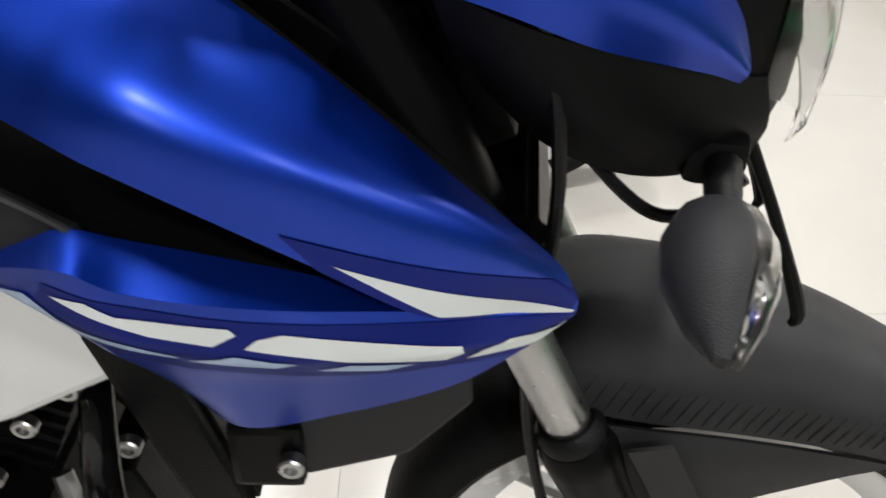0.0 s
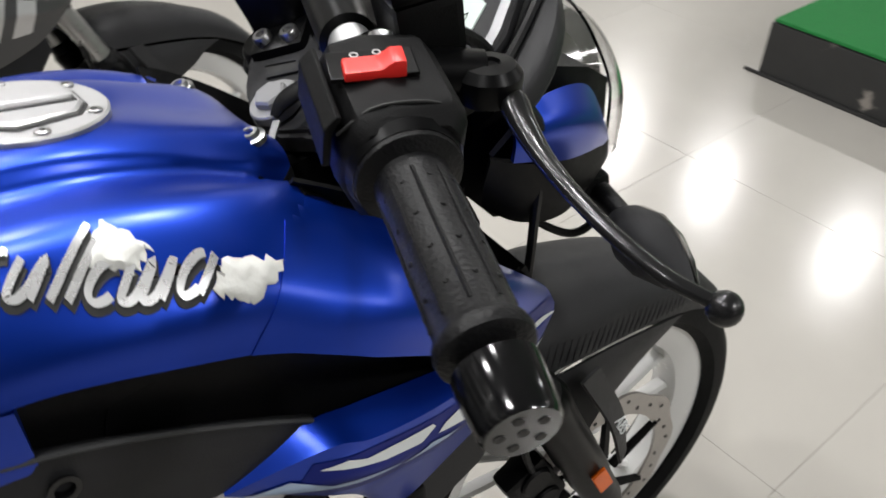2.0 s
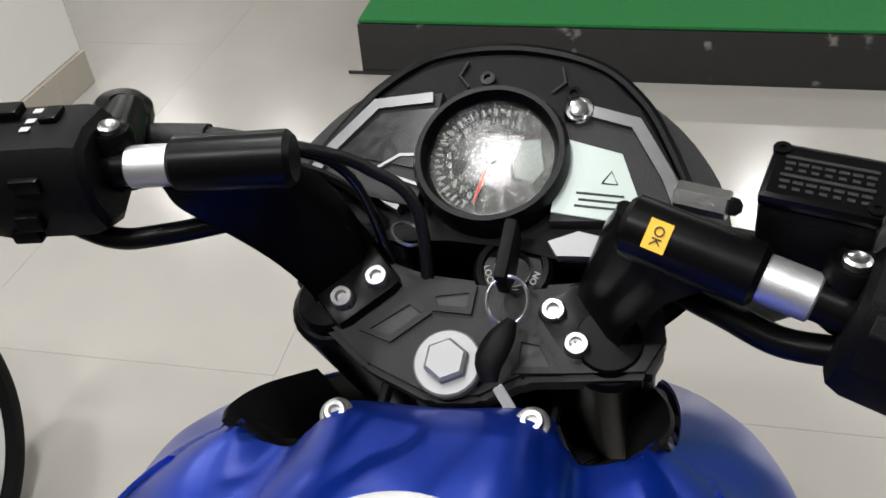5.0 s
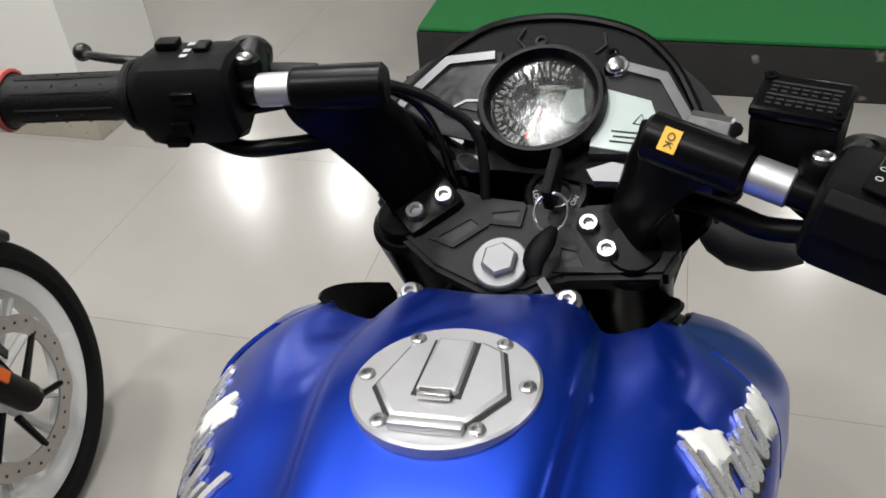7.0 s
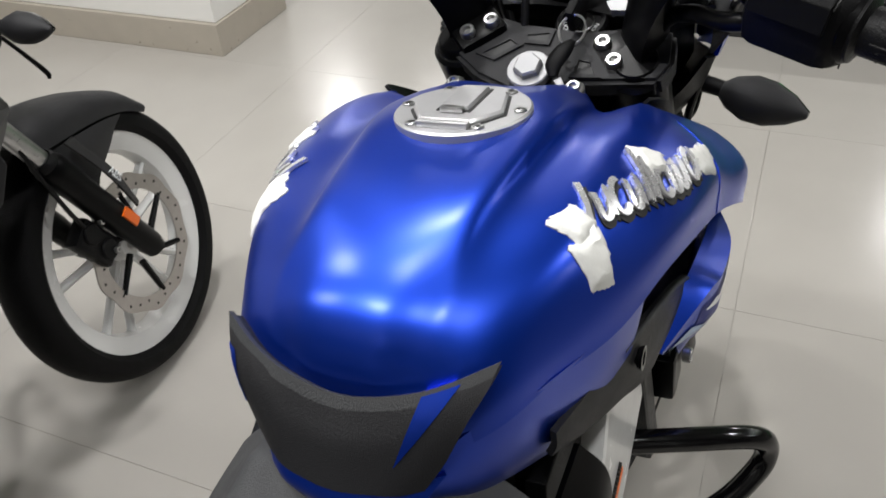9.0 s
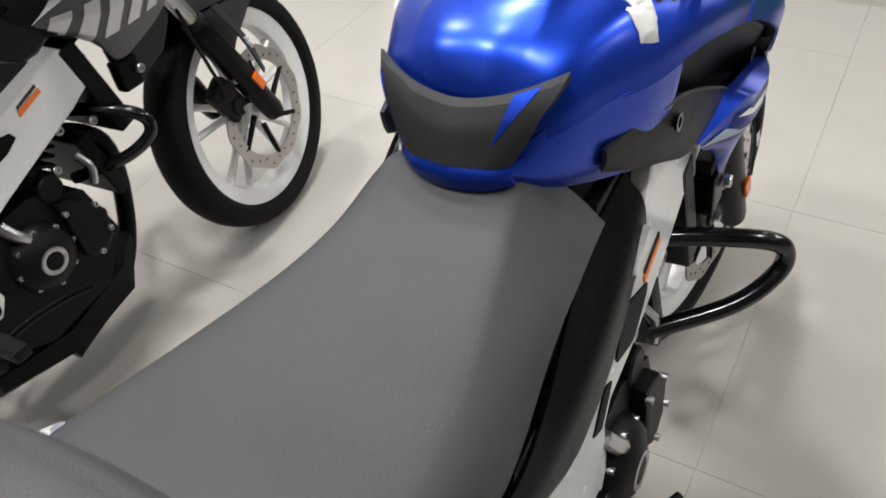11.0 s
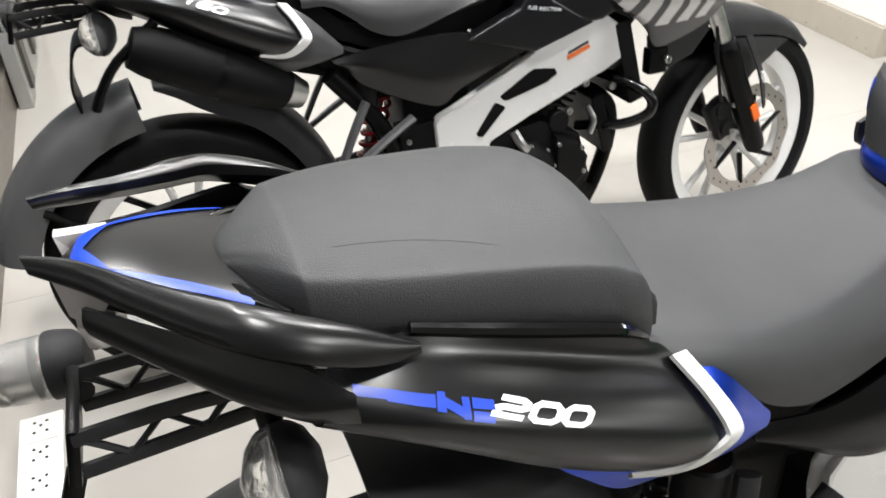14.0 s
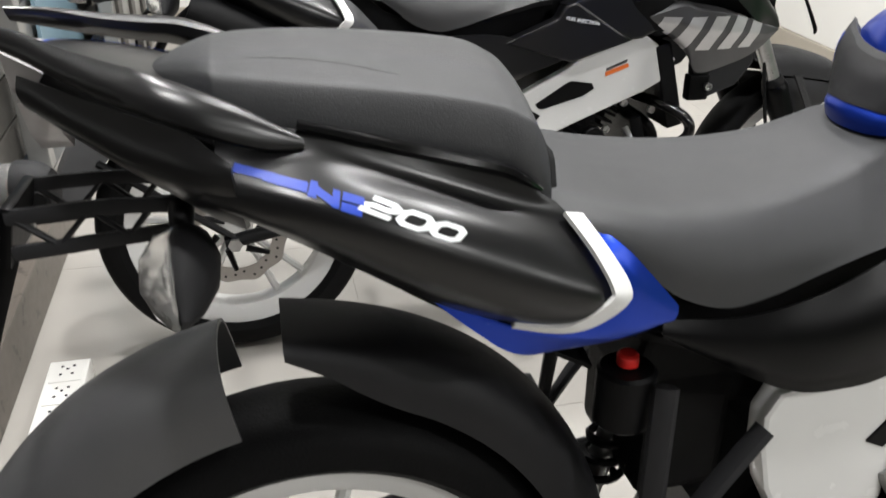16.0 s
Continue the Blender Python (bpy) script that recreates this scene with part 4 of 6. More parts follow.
        # tail fairing under the rail
        fr = net([[(-.165, -.055, .968), (-.120, -.085, .956), (-.075, -.118, .947), (-.044, -.138, .940), (-.030, -.146, .930), (-.016, -.154, .919)],
                  [(-.166, -.058, .957), (-.124, -.092, .939), (-.088, -.121, .924), (-.055, -.143, .916), (-.034, -.153, .913), (-.015, -.158, .912)],
                  [(-.158, -.056, .944), (-.120, -.084, .925), (-.080, -.112, .906), (-.048, -.134, .897), (-.028, -.144, .893), (-.012, -.152, .892)],
                  [(-.135, -.035, .925), (-.100, -.060, .898), (-.060, -.080, .876), (-.036, -.100, .866), (-.020, -.112, .862), (-.008, -.122, .860)]], 30, 18)
        part("tail_fairing", flip(shell(fr, 0.005)), style["tail"], bike)
        part("side_lens", flip(loft([[Vector(q) + Vector((0, d, 0)) for q in ((-.183, -.036, .983), (-.149, -.058, .970), (-.165, -.052, .947), (-.179, -.038, .953))] for d in (0, .012)])), TAIL_LENS, bike, "clear side lens of the tail light")
        # side panel with the number
        sp = net([[(-.026, -.120, .934), (.036, -.128, .935), (.104, -.134, .916), (.180, -.137, .892), (.208, -.137, .880), (.236, -.133, .862)],
                  [(-.028, -.130, .922), (.035, -.140, .920), (.110, -.143, .897), (.190, -.143, .868), (.225, -.141, .856), (.250, -.138, .846)],
                  [(-.030, -.146, .915), (.035, -.160, .906), (.110, -.170, .884), (.195, -.172, .850), (.245, -.165, .830), (.268, -.156, .822)],
                  [(-.034, -.153, .904), (.035, -.177, .890), (.112, -.190, .861), (.192, -.192, .825), (.248, -.188, .804), (.272, -.180, .795)],
                  [(-.042, -.146, .893), (.040, -.170, .862), (.120, -.182, .822), (.195, -.185, .789), (.244, -.182, .776), (.268, -.176, .782)],
                  [(-.046, -.118, .884), (.045, -.140, .838), (.130, -.150, .790), (.195, -.152, .764), (.235, -.150, .757), (.262, -.150, .764)]], 36, 22)
        pan = shell(sp, 0.005)
        pn = part("side_panel", flip(pan.copy()), style["tail"], bike, "satin black tail side panel")
        if s < 0 or decals:
            tree = BVHTree.FromBMesh(pan)
            tx = digits(style["number"], .33)
            bmesh.ops.subdivide_edges(tx, edges=tx.edges[:], cuts=2)
            slope = radians(-23)
            for v in tx.verts:
                lx, ly, lift = v.co.x * .0160, v.co.y * .0080, v.co.z * .0005
                lx *= 1 if s < 0 else -1
                q = Vector((.1105 + lx * math.cos(slope) - ly * math.sin(slope), -.4, .8765 + lx * math.sin(slope) + ly * math.cos(slope)))
                hit = tree.ray_cast(q, Vector((0, 1, 0)))
                yy = hit[0].y if hit[0] else -.186
                v.co = Vector((q.x, yy - .0012 - lift, q.z))
            part("number", flip(tx) if s < 0 else mirrored(tx), WHITE_FILM, pn, "white lettering")
            if decals:
                bars = [[(-.014, .9205), (.012, .9150), (.008, .9115), (-.016, .9165)], [(.008, .9160), (.036, .9085), (.034, .9035), (.004, .9115)], [(.038, .9095), (.043, .9080), (.040, .9000), (.034, .9020)], [(.040, .9075), (.053, .8990), (.050, .8955), (.037, .9045)], [(.053, .9035), (.058, .9020), (.055, .8930), (.050, .8945)], [(.060, .9015), (.0745, .8965), (.0735, .8925), (.058, .8975)], [(.058, .8965), (.0725, .8915), (.0705, .8870), (.056, .8920)]]
                for poly in [[(x, z - .0035) for x, z in q] for q in bars]:
                    part("decal", flip(cut(pan, poly, .0010)), SKY_FILM, pn, "blue fading stripe")
        # white band round the front of the panel
        bd = net([[(.240, -.143, .857), (.256, -.168, .833), (.268, -.186, .807), (.266, -.190, .796), (.246, -.186, .780), (.226, -.182, .772), (.190, -.177, .776)],
                  [(.258, -.137, .852), (.273, -.162, .829), (.286, -.180, .804), (.282, -.186, .789), (.256, -.183, .770), (.228, -.179, .765), (.188, -.175, .773)]], 40, 4)
        part("white_band", flip(shell(bd, 0.004)), WHITE_PAINT, bike, "white trim band")
        # coloured under panel
        up = net([[(.262, -.138, .846), (.292, -.150, .824), (.322, -.151, .792), (.350, -.149, .760)],
                  [(.245, -.154, .829), (.290, -.161, .796), (.316, -.158, .770), (.348, -.151, .750)],
                  [(.205, -.158, .766), (.255, -.165, .752), (.298, -.160, .742), (.336, -.152, .745)],
                  [(.122, -.150, .798), (.160, -.152, .763), (.205, -.150, .730), (.265, -.148, .732)]], 20, 16)
        part("under_panel", flip(shell(up, 0.005)), style["under"], bike)
        # trim strip below the pillion seat
        part("trim_strip", flip(tube([(.032, -.128, .938), (.104, -.135, .919), (.180, -.139, .898), (.202, -.138, .888), (.222, -.134, .874)], [.005, .006, .006, .005, .002], 8, 16)), GLOSS, bike)
        # side cover under the rider seat
        sc = net([[(.340, -.144, .744), (.42, -.150, .740), (.50, -.140, .748), (.57, -.128, .768), (.64, -.122, .800), (.71, -.128, .828)],
                  [(.337, -.150, .735), (.42, -.158, .716), (.50, -.158, .714), (.58, -.154, .730), (.66, -.149, .760), (.72, -.144, .792)],
                  [(.340, -.149, .728), (.412, -.156, .698), (.488, -.158, .673), (.548, -.156, .671), (.625, -.152, .694), (.712, -.148, .752)],
                  [(.345, -.138, .722), (.405, -.145, .688), (.478, -.147, .650), (.535, -.147, .641), (.604, -.146, .653), (.690, -.146, .718)]], 30, 18)
        if not decals:
            # the smaller model's flat flank panels
            fp = part("flank_panel", flip(prism([(.547, .721), (.662, .768), (.676, .793), (.70, .802), (.80, .737), (.837, .716), (.697, .674)], -.158, -.120, .005)), TANK_BLACK, bike, "satin black flank panel")
            fl = net([[(.268, -.142, .722), (.400, -.149, .738), (.549, -.152, .735), (.690, -.148, .682)],
                      [(.274, -.146, .714), (.369, -.151, .690), (.485, -.154, .648), (.606, -.150, .654)],
                      [(.295, -.134, .698), (.338, -.136, .654), (.476, -.138, .590), (.528, -.140, .616)]], 24, 12, True)
            part("flank_panel", flip(shell(fl, .006)), TANK_BLACK, bike, "satin black creased flank panel")
            part("flank_panel", flip(prism([(.672, .797), (.79, .818), (.968, .768), (.86, .717), (.832, .716), (.795, .737)], -.152, -.118, .006)), TANK_BLACK, bike, "satin black flank panel")
            if s < 0:
                tx = text_mesh("FUEL INJECTION", .0105, .0003, .2)
                bmesh.ops.transform(tx, matrix=pose(.716, -.1586, .7615, 90, 0, 0) @ Matrix.Rotation(radians(-11), 4, "Z"), verts=tx.verts)
                part("lettering", tx, WHITE_FILM, fp, "white lettering")
        else:
            cover = part("side_cover", flip(shell(sc, 0.005)), style["cover"], bike, "satin black side cover")
        for k in range(5 if decals else 0):
            part("script_bar", flip(prism([(.668 + .008 * k, .742 + .006 * k), (.671 + .008 * k, .7465 + .006 * k), (.6755 + .008 * k, .7495 + .006 * k), (.6725 + .008 * k, .745 + .006 * k)], -.1545, -.148, 0)), DIAL_INK, cover, "small illegible script")
    for x, z, w, h, a in style["boxes"]:
        part("inner_box", block((w, .16, h), .01, pose(x, 0, z, 0, a, 0)), PLASTIC, bike)
    # frame spars
    spar_small = [(.800, .742), (.870, .730), (.960, .665), (.933, .618), (.888, .594), (.800, .560), (.700, .520), (.605, .478), (.596, .434), (.606, .376), (.585, .345), (.555, .345), (.520, .395), (.484, .451), (.478, .542), (.490, .556), (.600, .605), (.704, .657), (.748, .695)]
    inserts = ([(.702, .654), (.716, .655), (.778, .632), (.776, .620), (.738, .586), (.724, .583), (.680, .596), (.676, .606)], [(.642, .596), (.664, .584), (.630, .540), (.606, .552)])
    if not decals:
        inserts = ([(.628, .580), (.700, .624), (.711, .628), (.760, .620), (.766, .608), (.739, .592), (.647, .568), (.636, .569)], [(.570, .504), (.614, .566), (.620, .567), (.641, .553), (.586, .495), (.576, .496)])
    label_m = Matrix.Translation((0, 0, 0)) if decals else Matrix.Translation((.024, 0, -.006))
    spar = [(.794, .792), (.868, .766), (.935, .715), (.972, .690), (.942, .665), (.906, .646), (.847, .613), (.795, .590), (.730, .566), (.665, .552), (.646, .530), (.648, .470), (.634, .400), (.600, .384), (.560, .425), (.520, .455), (.494, .505), (.480, .560), (.477, .602), (.491, .630), (.560, .640), (.640, .646), (.714, .668), (.772, .744)]
    for s in (-1, 1):
        y0, y1 = (-.128, -.098) if s < 0 else (.098, .128)
        sp = part("frame_spar", prism(spar if decals else spar_small, y0, y1, .006), WHITE_PAINT, bike, "white enamelled frame spar")
        ya, yb = (-.1305, -.120) if s < 0 else (.120, .1305)
        for poly in inserts:
            part("spar_insert", prism(poly, ya, yb, .002), PLASTIC, sp, "black insert")
        part("spar_bolt", turned([(0, 0), (.014, 0), (.014, .010), (.008, .012), (.007, .006), (0, .006)], (.612 if decals else .572, s * .127, .425 if decals else .372), (0, s, 0), 20), SATIN, sp, "black pivot bolt")
        part("sticker", prism([(.766, .640), (.821, .659), (.818, .667), (.766, .650)], ya, yb, 0, label_m), ORANGE_INK, sp, "orange sticker")
        for i in range(13):
            part("sticker_bar", prism([(.768 + .0038 * i, .6525 + .0014 * i), (.768 + .0038 * i, .6585 + .0014 * i), (.7700 + .0038 * i, .6592 + .0014 * i), (.7700 + .0038 * i, .6532 + .0014 * i)], ya, yb, 0, label_m), INK, sp)

    # -- rear wheel, swing arm, shock, hugger
    wheel(bike, "rear_wheel", (0.02, 0, .308), .306, .062, None, "rear wheel with a white rim", .115, -.075, style["rim_stripe"])
    for s in (-1, 1):
        part("swing_arm", tube([(.50, s * .10, .40), (.36, s * .105, .385), (.18, s * .115, .345), (.0, s * .115, .308)], [.026, .024, .022, .018], 10, 14, .8), ENGINE, bike)
        part("axle_nut", turned([(0, 0), (.016, 0), (.016, .012), (0, .012)], (.02, s * .125, .308), (0, s, 0), 6), STEEL, bike)
        arms = ([(.47, -.14, .60), (.40, -.152, .52), (.35, -.160, .43)], [(.36, -.130, .66), (.352, -.145, .55), (.345, -.160, .43)]) if decals else ([(.326, -.145, .628), (.286, -.152, .556), (.244, -.160, .470)], [(.425, -.140, .575), (.345, -.150, .530), (.262, -.158, .476)])
        for pts in arms:
            part("rear_footrest_bracket", flip_y(tube(pts, [.013, .013, .011], 8, 10, .6), s), GREY_PLASTIC if decals else TRIM, bike, "" if decals else "grey cast bracket")
        part("rear_footrest", flip_y(block((.030, .09, .022), .005, pose(*((.345, -.205, .42) if decals else (.240, -.205, .462)))), s), RUBBER, bike)
        part("footrest", flip_y(block((.032, .10, .024), .005, pose(.53, -.215, .36)), s), RUBBER, bike)
        part("footrest_hanger", flip_y(tube([(.50, -.150, .44), (.52, -.160, .38), (.53, -.175, .36)], .013, 8, 8), s), SATIN, bike)
    coil = [(.36 + .05 * k / 120 + .026 * math.cos(k * .42), .026 * math.sin(k * .42), .44 + .20 * k / 120) for k in range(121)]
    part("shock_spring", tube(coil, .0055, 6), ENGINE if decals else SPRING_RED, bike, "coil spring")
    if decals:
        part("adjuster_knob", turned([(0, 0), (.011, 0), (.011, .010), (.008, .013), (0, .013)], (.335, -.095, .668), (0, 0, 1), 16), RED, bike, "small red adjuster knob")
    part("shock_body", rod((.35, 0, .42), (.415, 0, .67), .015), STEEL, bike)
    part("shock_reservoir", rod((.335, -.095, .60), (.335, -.095, .665), .030, None, 20), ENGINE, bike)
    for s in (-1, 1):
        part("subframe", tube([(.62, s * .09, .70), (.40, s * .10, .69), (.10, s * .08, .83), (-.06, s * .05, .89)], .012, 8, 14), SATIN, bike)
    part("inner_mudguard", shell(net([[(.30, -.085, .66), (.30, 0, .68), (.30, .085, .66)], [(.16, -.085, .74), (.16, 0, .76), (.16, .085, .74)], [(.02, -.075, .83), (.02, 0, .85), (.02, .075, .83)], [(-.08, -.05, .885), (-.08, 0, .89), (-.08, .05, .885)]], 12, 14), .005, (.1, 0, .95)), PLASTIC, bike)

    def arc(a0, a1, r0, r1, w0, w1, crown, taper=False):
        rows = []
        for k in range(14):
            t = k / 13
            a = radians(a0 + (a1 - a0) * t)
            r, w = r0 + (r1 - r0) * t, w0 + (w1 - w0) * t
            deep = crown * (min(1, .25 + t * 4) if taper else 1)
            rows.append([(0.02 + math.cos(a) * (r + dr * deep), dy * w, .308 + math.sin(a) * (r + dr * deep)) for dy, dr in ((-1, -1.6), (-.96, -.6), (-.7, 0.0), (0, .25), (.7, 0.0), (.96, -.6), (1, -1.6))])
        return shell(net(rows, 25, 30), .004, (.02, 0, .308))
    part("tyre_hugger", arc(92, 12, .398, .345, .058, .085, .034, True), GREY_PLASTIC, bike, "dark textured tyre hugger")
    part("mud_flap", arc(166, 101 if decals else 98, .380, .388, .082, .068, .046), style["flap"], bike, "dark plastic rear mudguard")
    for s in (-1, 1):
        part("flap_stay", tube([(.02, s * .12, .32), (-.16, s * .105, .45), (-.24, s * .085, .50)], .008, 6, 8), SATIN, bike)

    # -- tail lamp, number plate hanger, rear indicators
    part("tail_light", loft([[Vector((x, y * k, z)) for y, z in ((-.052, .945), (-.030, .962), (.030, .962), (.052, .945), (.030, .915), (0, .895), (-.030, .915))] for x, k in ((-.150, 1.0), (-.166, .95), (-.176, .8))]), TAIL_LENS, bike, "clear-lens tail light")
    for s in (-1, 1):
        part("hanger_arm", tube([(-.06, s * .035, .848), (-.13, s * .038, .853), (-.205, s * .040, .850)], .0044, 6, 6, 1.7), GREY_PLASTIC, bike)
        part("hanger_arm", tube([(-.07, s * .035, .826), (-.14, s * .038, .822), (-.205, s * .040, .818)], .0044, 6, 6, 1.7), GREY_PLASTIC, bike)
        part("hanger_web", tube([(-.09, s * .036, .850), (-.112, s * .037, .825), (-.140, s * .038, .851), (-.168, s * .039, .822), (-.198, s * .040, .848)], .0034, 6), GREY_PLASTIC, bike)
    part("plate_carrier", block((.010, .085, .055), .003, pose(-.208, 0, .832, 0, 12, 0)), SATIN, bike)
    if decals:
        part("plate_stay", tube([(-.210, -.03, .815), (-.240, -.035, .74), (-.262, -.035, .68)], .005, 6, 6, 1.8), SATIN, bike)

    def indicator(a, b, back, wrap, m=None, deep=1.5, tall=1.0, name="indicator"):
        """A drop-shaped indicator on a rubber stalk from a, body towards b; back: the way its lens looks."""
        a, b, back = Vector(a), Vector(b), Vector(back).normalized()
        d = (b - a).normalized()
        up_ = d.cross(back).normalized()
        ind = new(name)
        ind.parent = bike
        tagged(ind, "smoke-black indicator with a clear lens" if not wrap else "black indicator, lens still in clear wrap")
        part("stalk", tube([a, a.lerp(b, .32)], [.011, .0095], 10), RUBBER, ind, "", m)
        L = (b - a).length
        rings, lens = [], []
        for t, h, dp in ((.26, .010, .010), (.34, .019, .016), (.50, .027, .021), (.68, .026, .020), (.86, .017, .013), (1.0, .004, .004)):
            c = a + d * (L * t)
            h, dp = h * tall, dp * deep
            rings.append([c + up_ * (h * math.cos(q)) - back * (dp * max(-.18, math.sin(q))) for q in [2 * math.pi * k / 16 for k in range(16)]])
            lens.append([c + up_ * (h * .95 * math.cos(q)) + back * (.003 + dp * (1.0 if wrap else .72) * max(-.05, math.sin(q))) for q in [2 * math.pi * k / 16 for k in range(16)]])
        part("body", loft(rings), GREY_PLASTIC, ind, "", m)
        part("lens", loft(lens), WRAP if wrap else LENS, ind, "clear lens", m)
        part("reflector", loft([[a + d * (L * t) + up_ * (h * tall * .8 * math.cos(q)) + back * (.0035 + dp * deep * .18 * max(-.05, math.sin(q))) for q in [2 * math.pi * k / 16 for k in range(16)]]
                                for t, h, dp in ((.36, .012, .010), (.50, .025, .020), (.68, .024, .019), (.84, .014, .012))]), CHROME, ind, "", m)
        part("bulb", rod(a + d * (L * .5), a + d * (L * .66), .006, None, 10), ORANGE, ind, "amber bulb", m)
    indicator((-.066, -.045, .850), (-.064, -.158, .798), (-1, -.12, -.05), True, None, 1.45, 1.30, "rear_indicator")
    ind = new("rear_indicator")
    ind.parent = bike
    tagged(ind, "black indicator, lens still in clear wrap")
    part("stalk", tube([(-.200, .036, .834), (-.212, .075, .828)], [.009, .008], 10), RUBBER, ind)
    part("body", turned([(0, 0), (.020, .002), (.028, .012), (.031, .026), (.031, .034), (0, .034)], (-.196, .098, .824), (-1, .08, -.04), 24), GREY_PLASTIC, ind)
    part("lens", turned([(.0285, .034), (.0290, .040), (.0285, .062), (.0265, .078), (.020, .086), (0, .089), (0, .086), (.018, .083), (.024, .076), (.0262, .062), (.0265, .034)], (-.196, .098, .824), (-1, .08, -.04), 24), WRAP, ind, "clear lens in wrap")
    part("reflector", turned([(.006, .040), (.022, .046), (.0255, .068), (.0235, .068), (.020, .048), (.006, .043)], (-.196, .098, .824), (-1, .08, -.04), 20), CHROME, ind)
    part("bulb", rod((-.236, .101, .822), (-.256, .103, .821), .006, None, 10), ORANGE, ind, "amber bulb")

    # -- engine
    eng = new("engine")
    eng.parent = bike
    tagged(eng, "black-painted single-cylinder engine")
    part("crankcase", loft([[Vector((.63 + dx, y, .435 + dz)) for dx, dz in ((-.16, -.10), (-.19, 0), (-.13, .10), (.04, .12), (.14, .07), (.17, -.04), (.10, -.13), (-.05, -.15))] for y in (-.12, -.09, .09, .12)]), ENGINE, eng)
    for s in (-1, 1):
        part("engine_cover", turned([(0, .040), (.030, .040), (.036, .036), (.052, .030), (.064, .014), (.068, 0), (0, 0)], (.64, s * .115, .445), (0, s, 0), 28), ENGINE, eng)
        part("cover_badge", turned([(.018, .041), (.023, .0425), (.027, .041)], (.64, s * .115, .445), (0, s, 0), 24), STEEL, eng, "steel ring")
        for k in range(8):
            a = k * math.pi / 4
            bolt(eng, (.64 + .059 * math.cos(a), s * .132, .445 + .059 * math.sin(a)), (0, s, 0), .005, "cover_bolt")
        part("clutch_cover", turned([(0, .028), (.050, .026), (.062, .012), (.064, 0), (0, 0)], (.50, s * .085, .455), (0, s, 0), 24), ENGINE, eng)
    for k in range(7):
        q = Vector((.70, 0, .52)) + Vector((.42, 0, .91)) * (.018 * k)
        part("fin", block((.125, .115, .007), .002, Matrix.Translation(q) @ Matrix.Rotation(radians(25), 4, "Y")), ENGINE, eng)
    part("cylinder", rod((.69, 0, .50), (.755, 0, .64), .058), ENGINE, eng)
    part("head_cover", block((.14, .13, .07), .012, Matrix.Translation((.765, 0, .665)) @ Matrix.Rotation(radians(25), 4, "Y")), ENGINE, eng)
    for s in (-1, 1):
        for x, z in ((.79, .62), (.83, .66), (.75, .56), (.86, .60)):
            bolt(eng, (x, s * .105, z), (0, s, 0), .009, "head_bolt")
    part("oil_pipe", tube([(.60, -.125, .545), (.612, -.135, .520), (.628, -.135, .500)], .011, 8, 6), STEEL, eng, "steel union")
    for s in (-1, 1):
        part("sprocket_cover", flip_y(prism([(.70, .52), (.755, .50), (.785, .455), (.775, .40), (.735, .375), (.705, .40)], -.142, -.10, .008), s), ENGINE, eng)
        part("timing_cover", flip_y(rod((.715, -.10, .545), (.715, -.125, .545), .026, None, 18), s), ENGINE, eng)
        for x, z in ((.705, .50), (.765, .48), (.772, .42), (.735, .39)):
            bolt(eng, (x, s * .143, z), (0, s, 0), .0055, "cover_bolt")
        part("hose_clip", flip_y(tube([(.80, -.10, .56), (.81, -.115, .53), (.80, -.115, .50)], .008, 8, 6), s), STEEL, eng)
    part("radiator", block((.040, .26, .20), .006, pose(.950, 0, .603, 0, -15, 0)), ENGINE, bike, "black radiator")
    # added block closes the bright gap below the radiator with black
    part("oil_cooler", block((.030, .21, .15), .006, pose(.905, 0, .455, 0, -15, 0)), ENGINE, bike, "black filler in the engine's dark lower front")
    part("radiator_core", block((.004, .23, .17), .001, pose(.9735, 0, .597, 0, -15, 0)), SATIN, bike)
    for s in (-1, 1):
        bolt(bike, (1.033, s * .153, .603), (0, s, 0), .009, "shroud_bolt")
        part("shroud_bracket", flip_y(block((.05, .03, .06), .006, pose(1.015, -.132, .60)), s), SATIN, bike)
    part("belly_pan", loft([[Vector((x, y * w, z)) for y, z in ((-1, zt), (-1, zb + .03), (-.6, zb), (.6, zb), (1, zb + .03), (1, zt))] for x, w, zb, zt in ((.46, .09, .22, .28), (.62, .11, .19, .27), (.78, .10, .21, .30), (.85, .06, .28, .33))]), PLASTIC, bike)
    part("exhaust_pipe", tube([(.80, -.02, .60), (.90, -.03, .52), (.885, -.035, .38), (.80, -.04, .24), (.62, -.05, .18)], .019, 10, 24), SATIN, bike)
    # crash guard
    for s in (-1, 1):
        part("crash_guard", flip_y(tube([(.885, -.09, .605), (.920, -.18, .600), (.952, -.232, .582), (.966, -.247, .556), (.955, -.240, .526), (.912, -.20, .498), (.85, -.11, .475)], .0125, 12, 40), s), GLOSS, bike, "gloss black tubular crash guard")
    # brake pedal and lever, stand
    part("brake_pedal", tube([(.53, -.165, .33), (.60, -.175, .34), (.68, -.180, .33), (.72, -.195, .325)], .007, 8, 12), SATIN, bike)
    part("gear_lever", tube([(.53, .165, .33), (.60, .175, .32), (.66, .180, .31)], .007, 8, 12), SATIN, bike)
    lean_foot = root.inverted() @ Vector((root.translation.x + .52, root.translation.y + .235, .008))
    part("side_stand", tube([(.50, .12, .28), (lean_foot.x - .01, lean_foot.y - .03, lean_foot.z + .06), tuple(lean_foot)], [.013, .011, .010], 10, 8), SATIN, bike, "extended steel side stand")
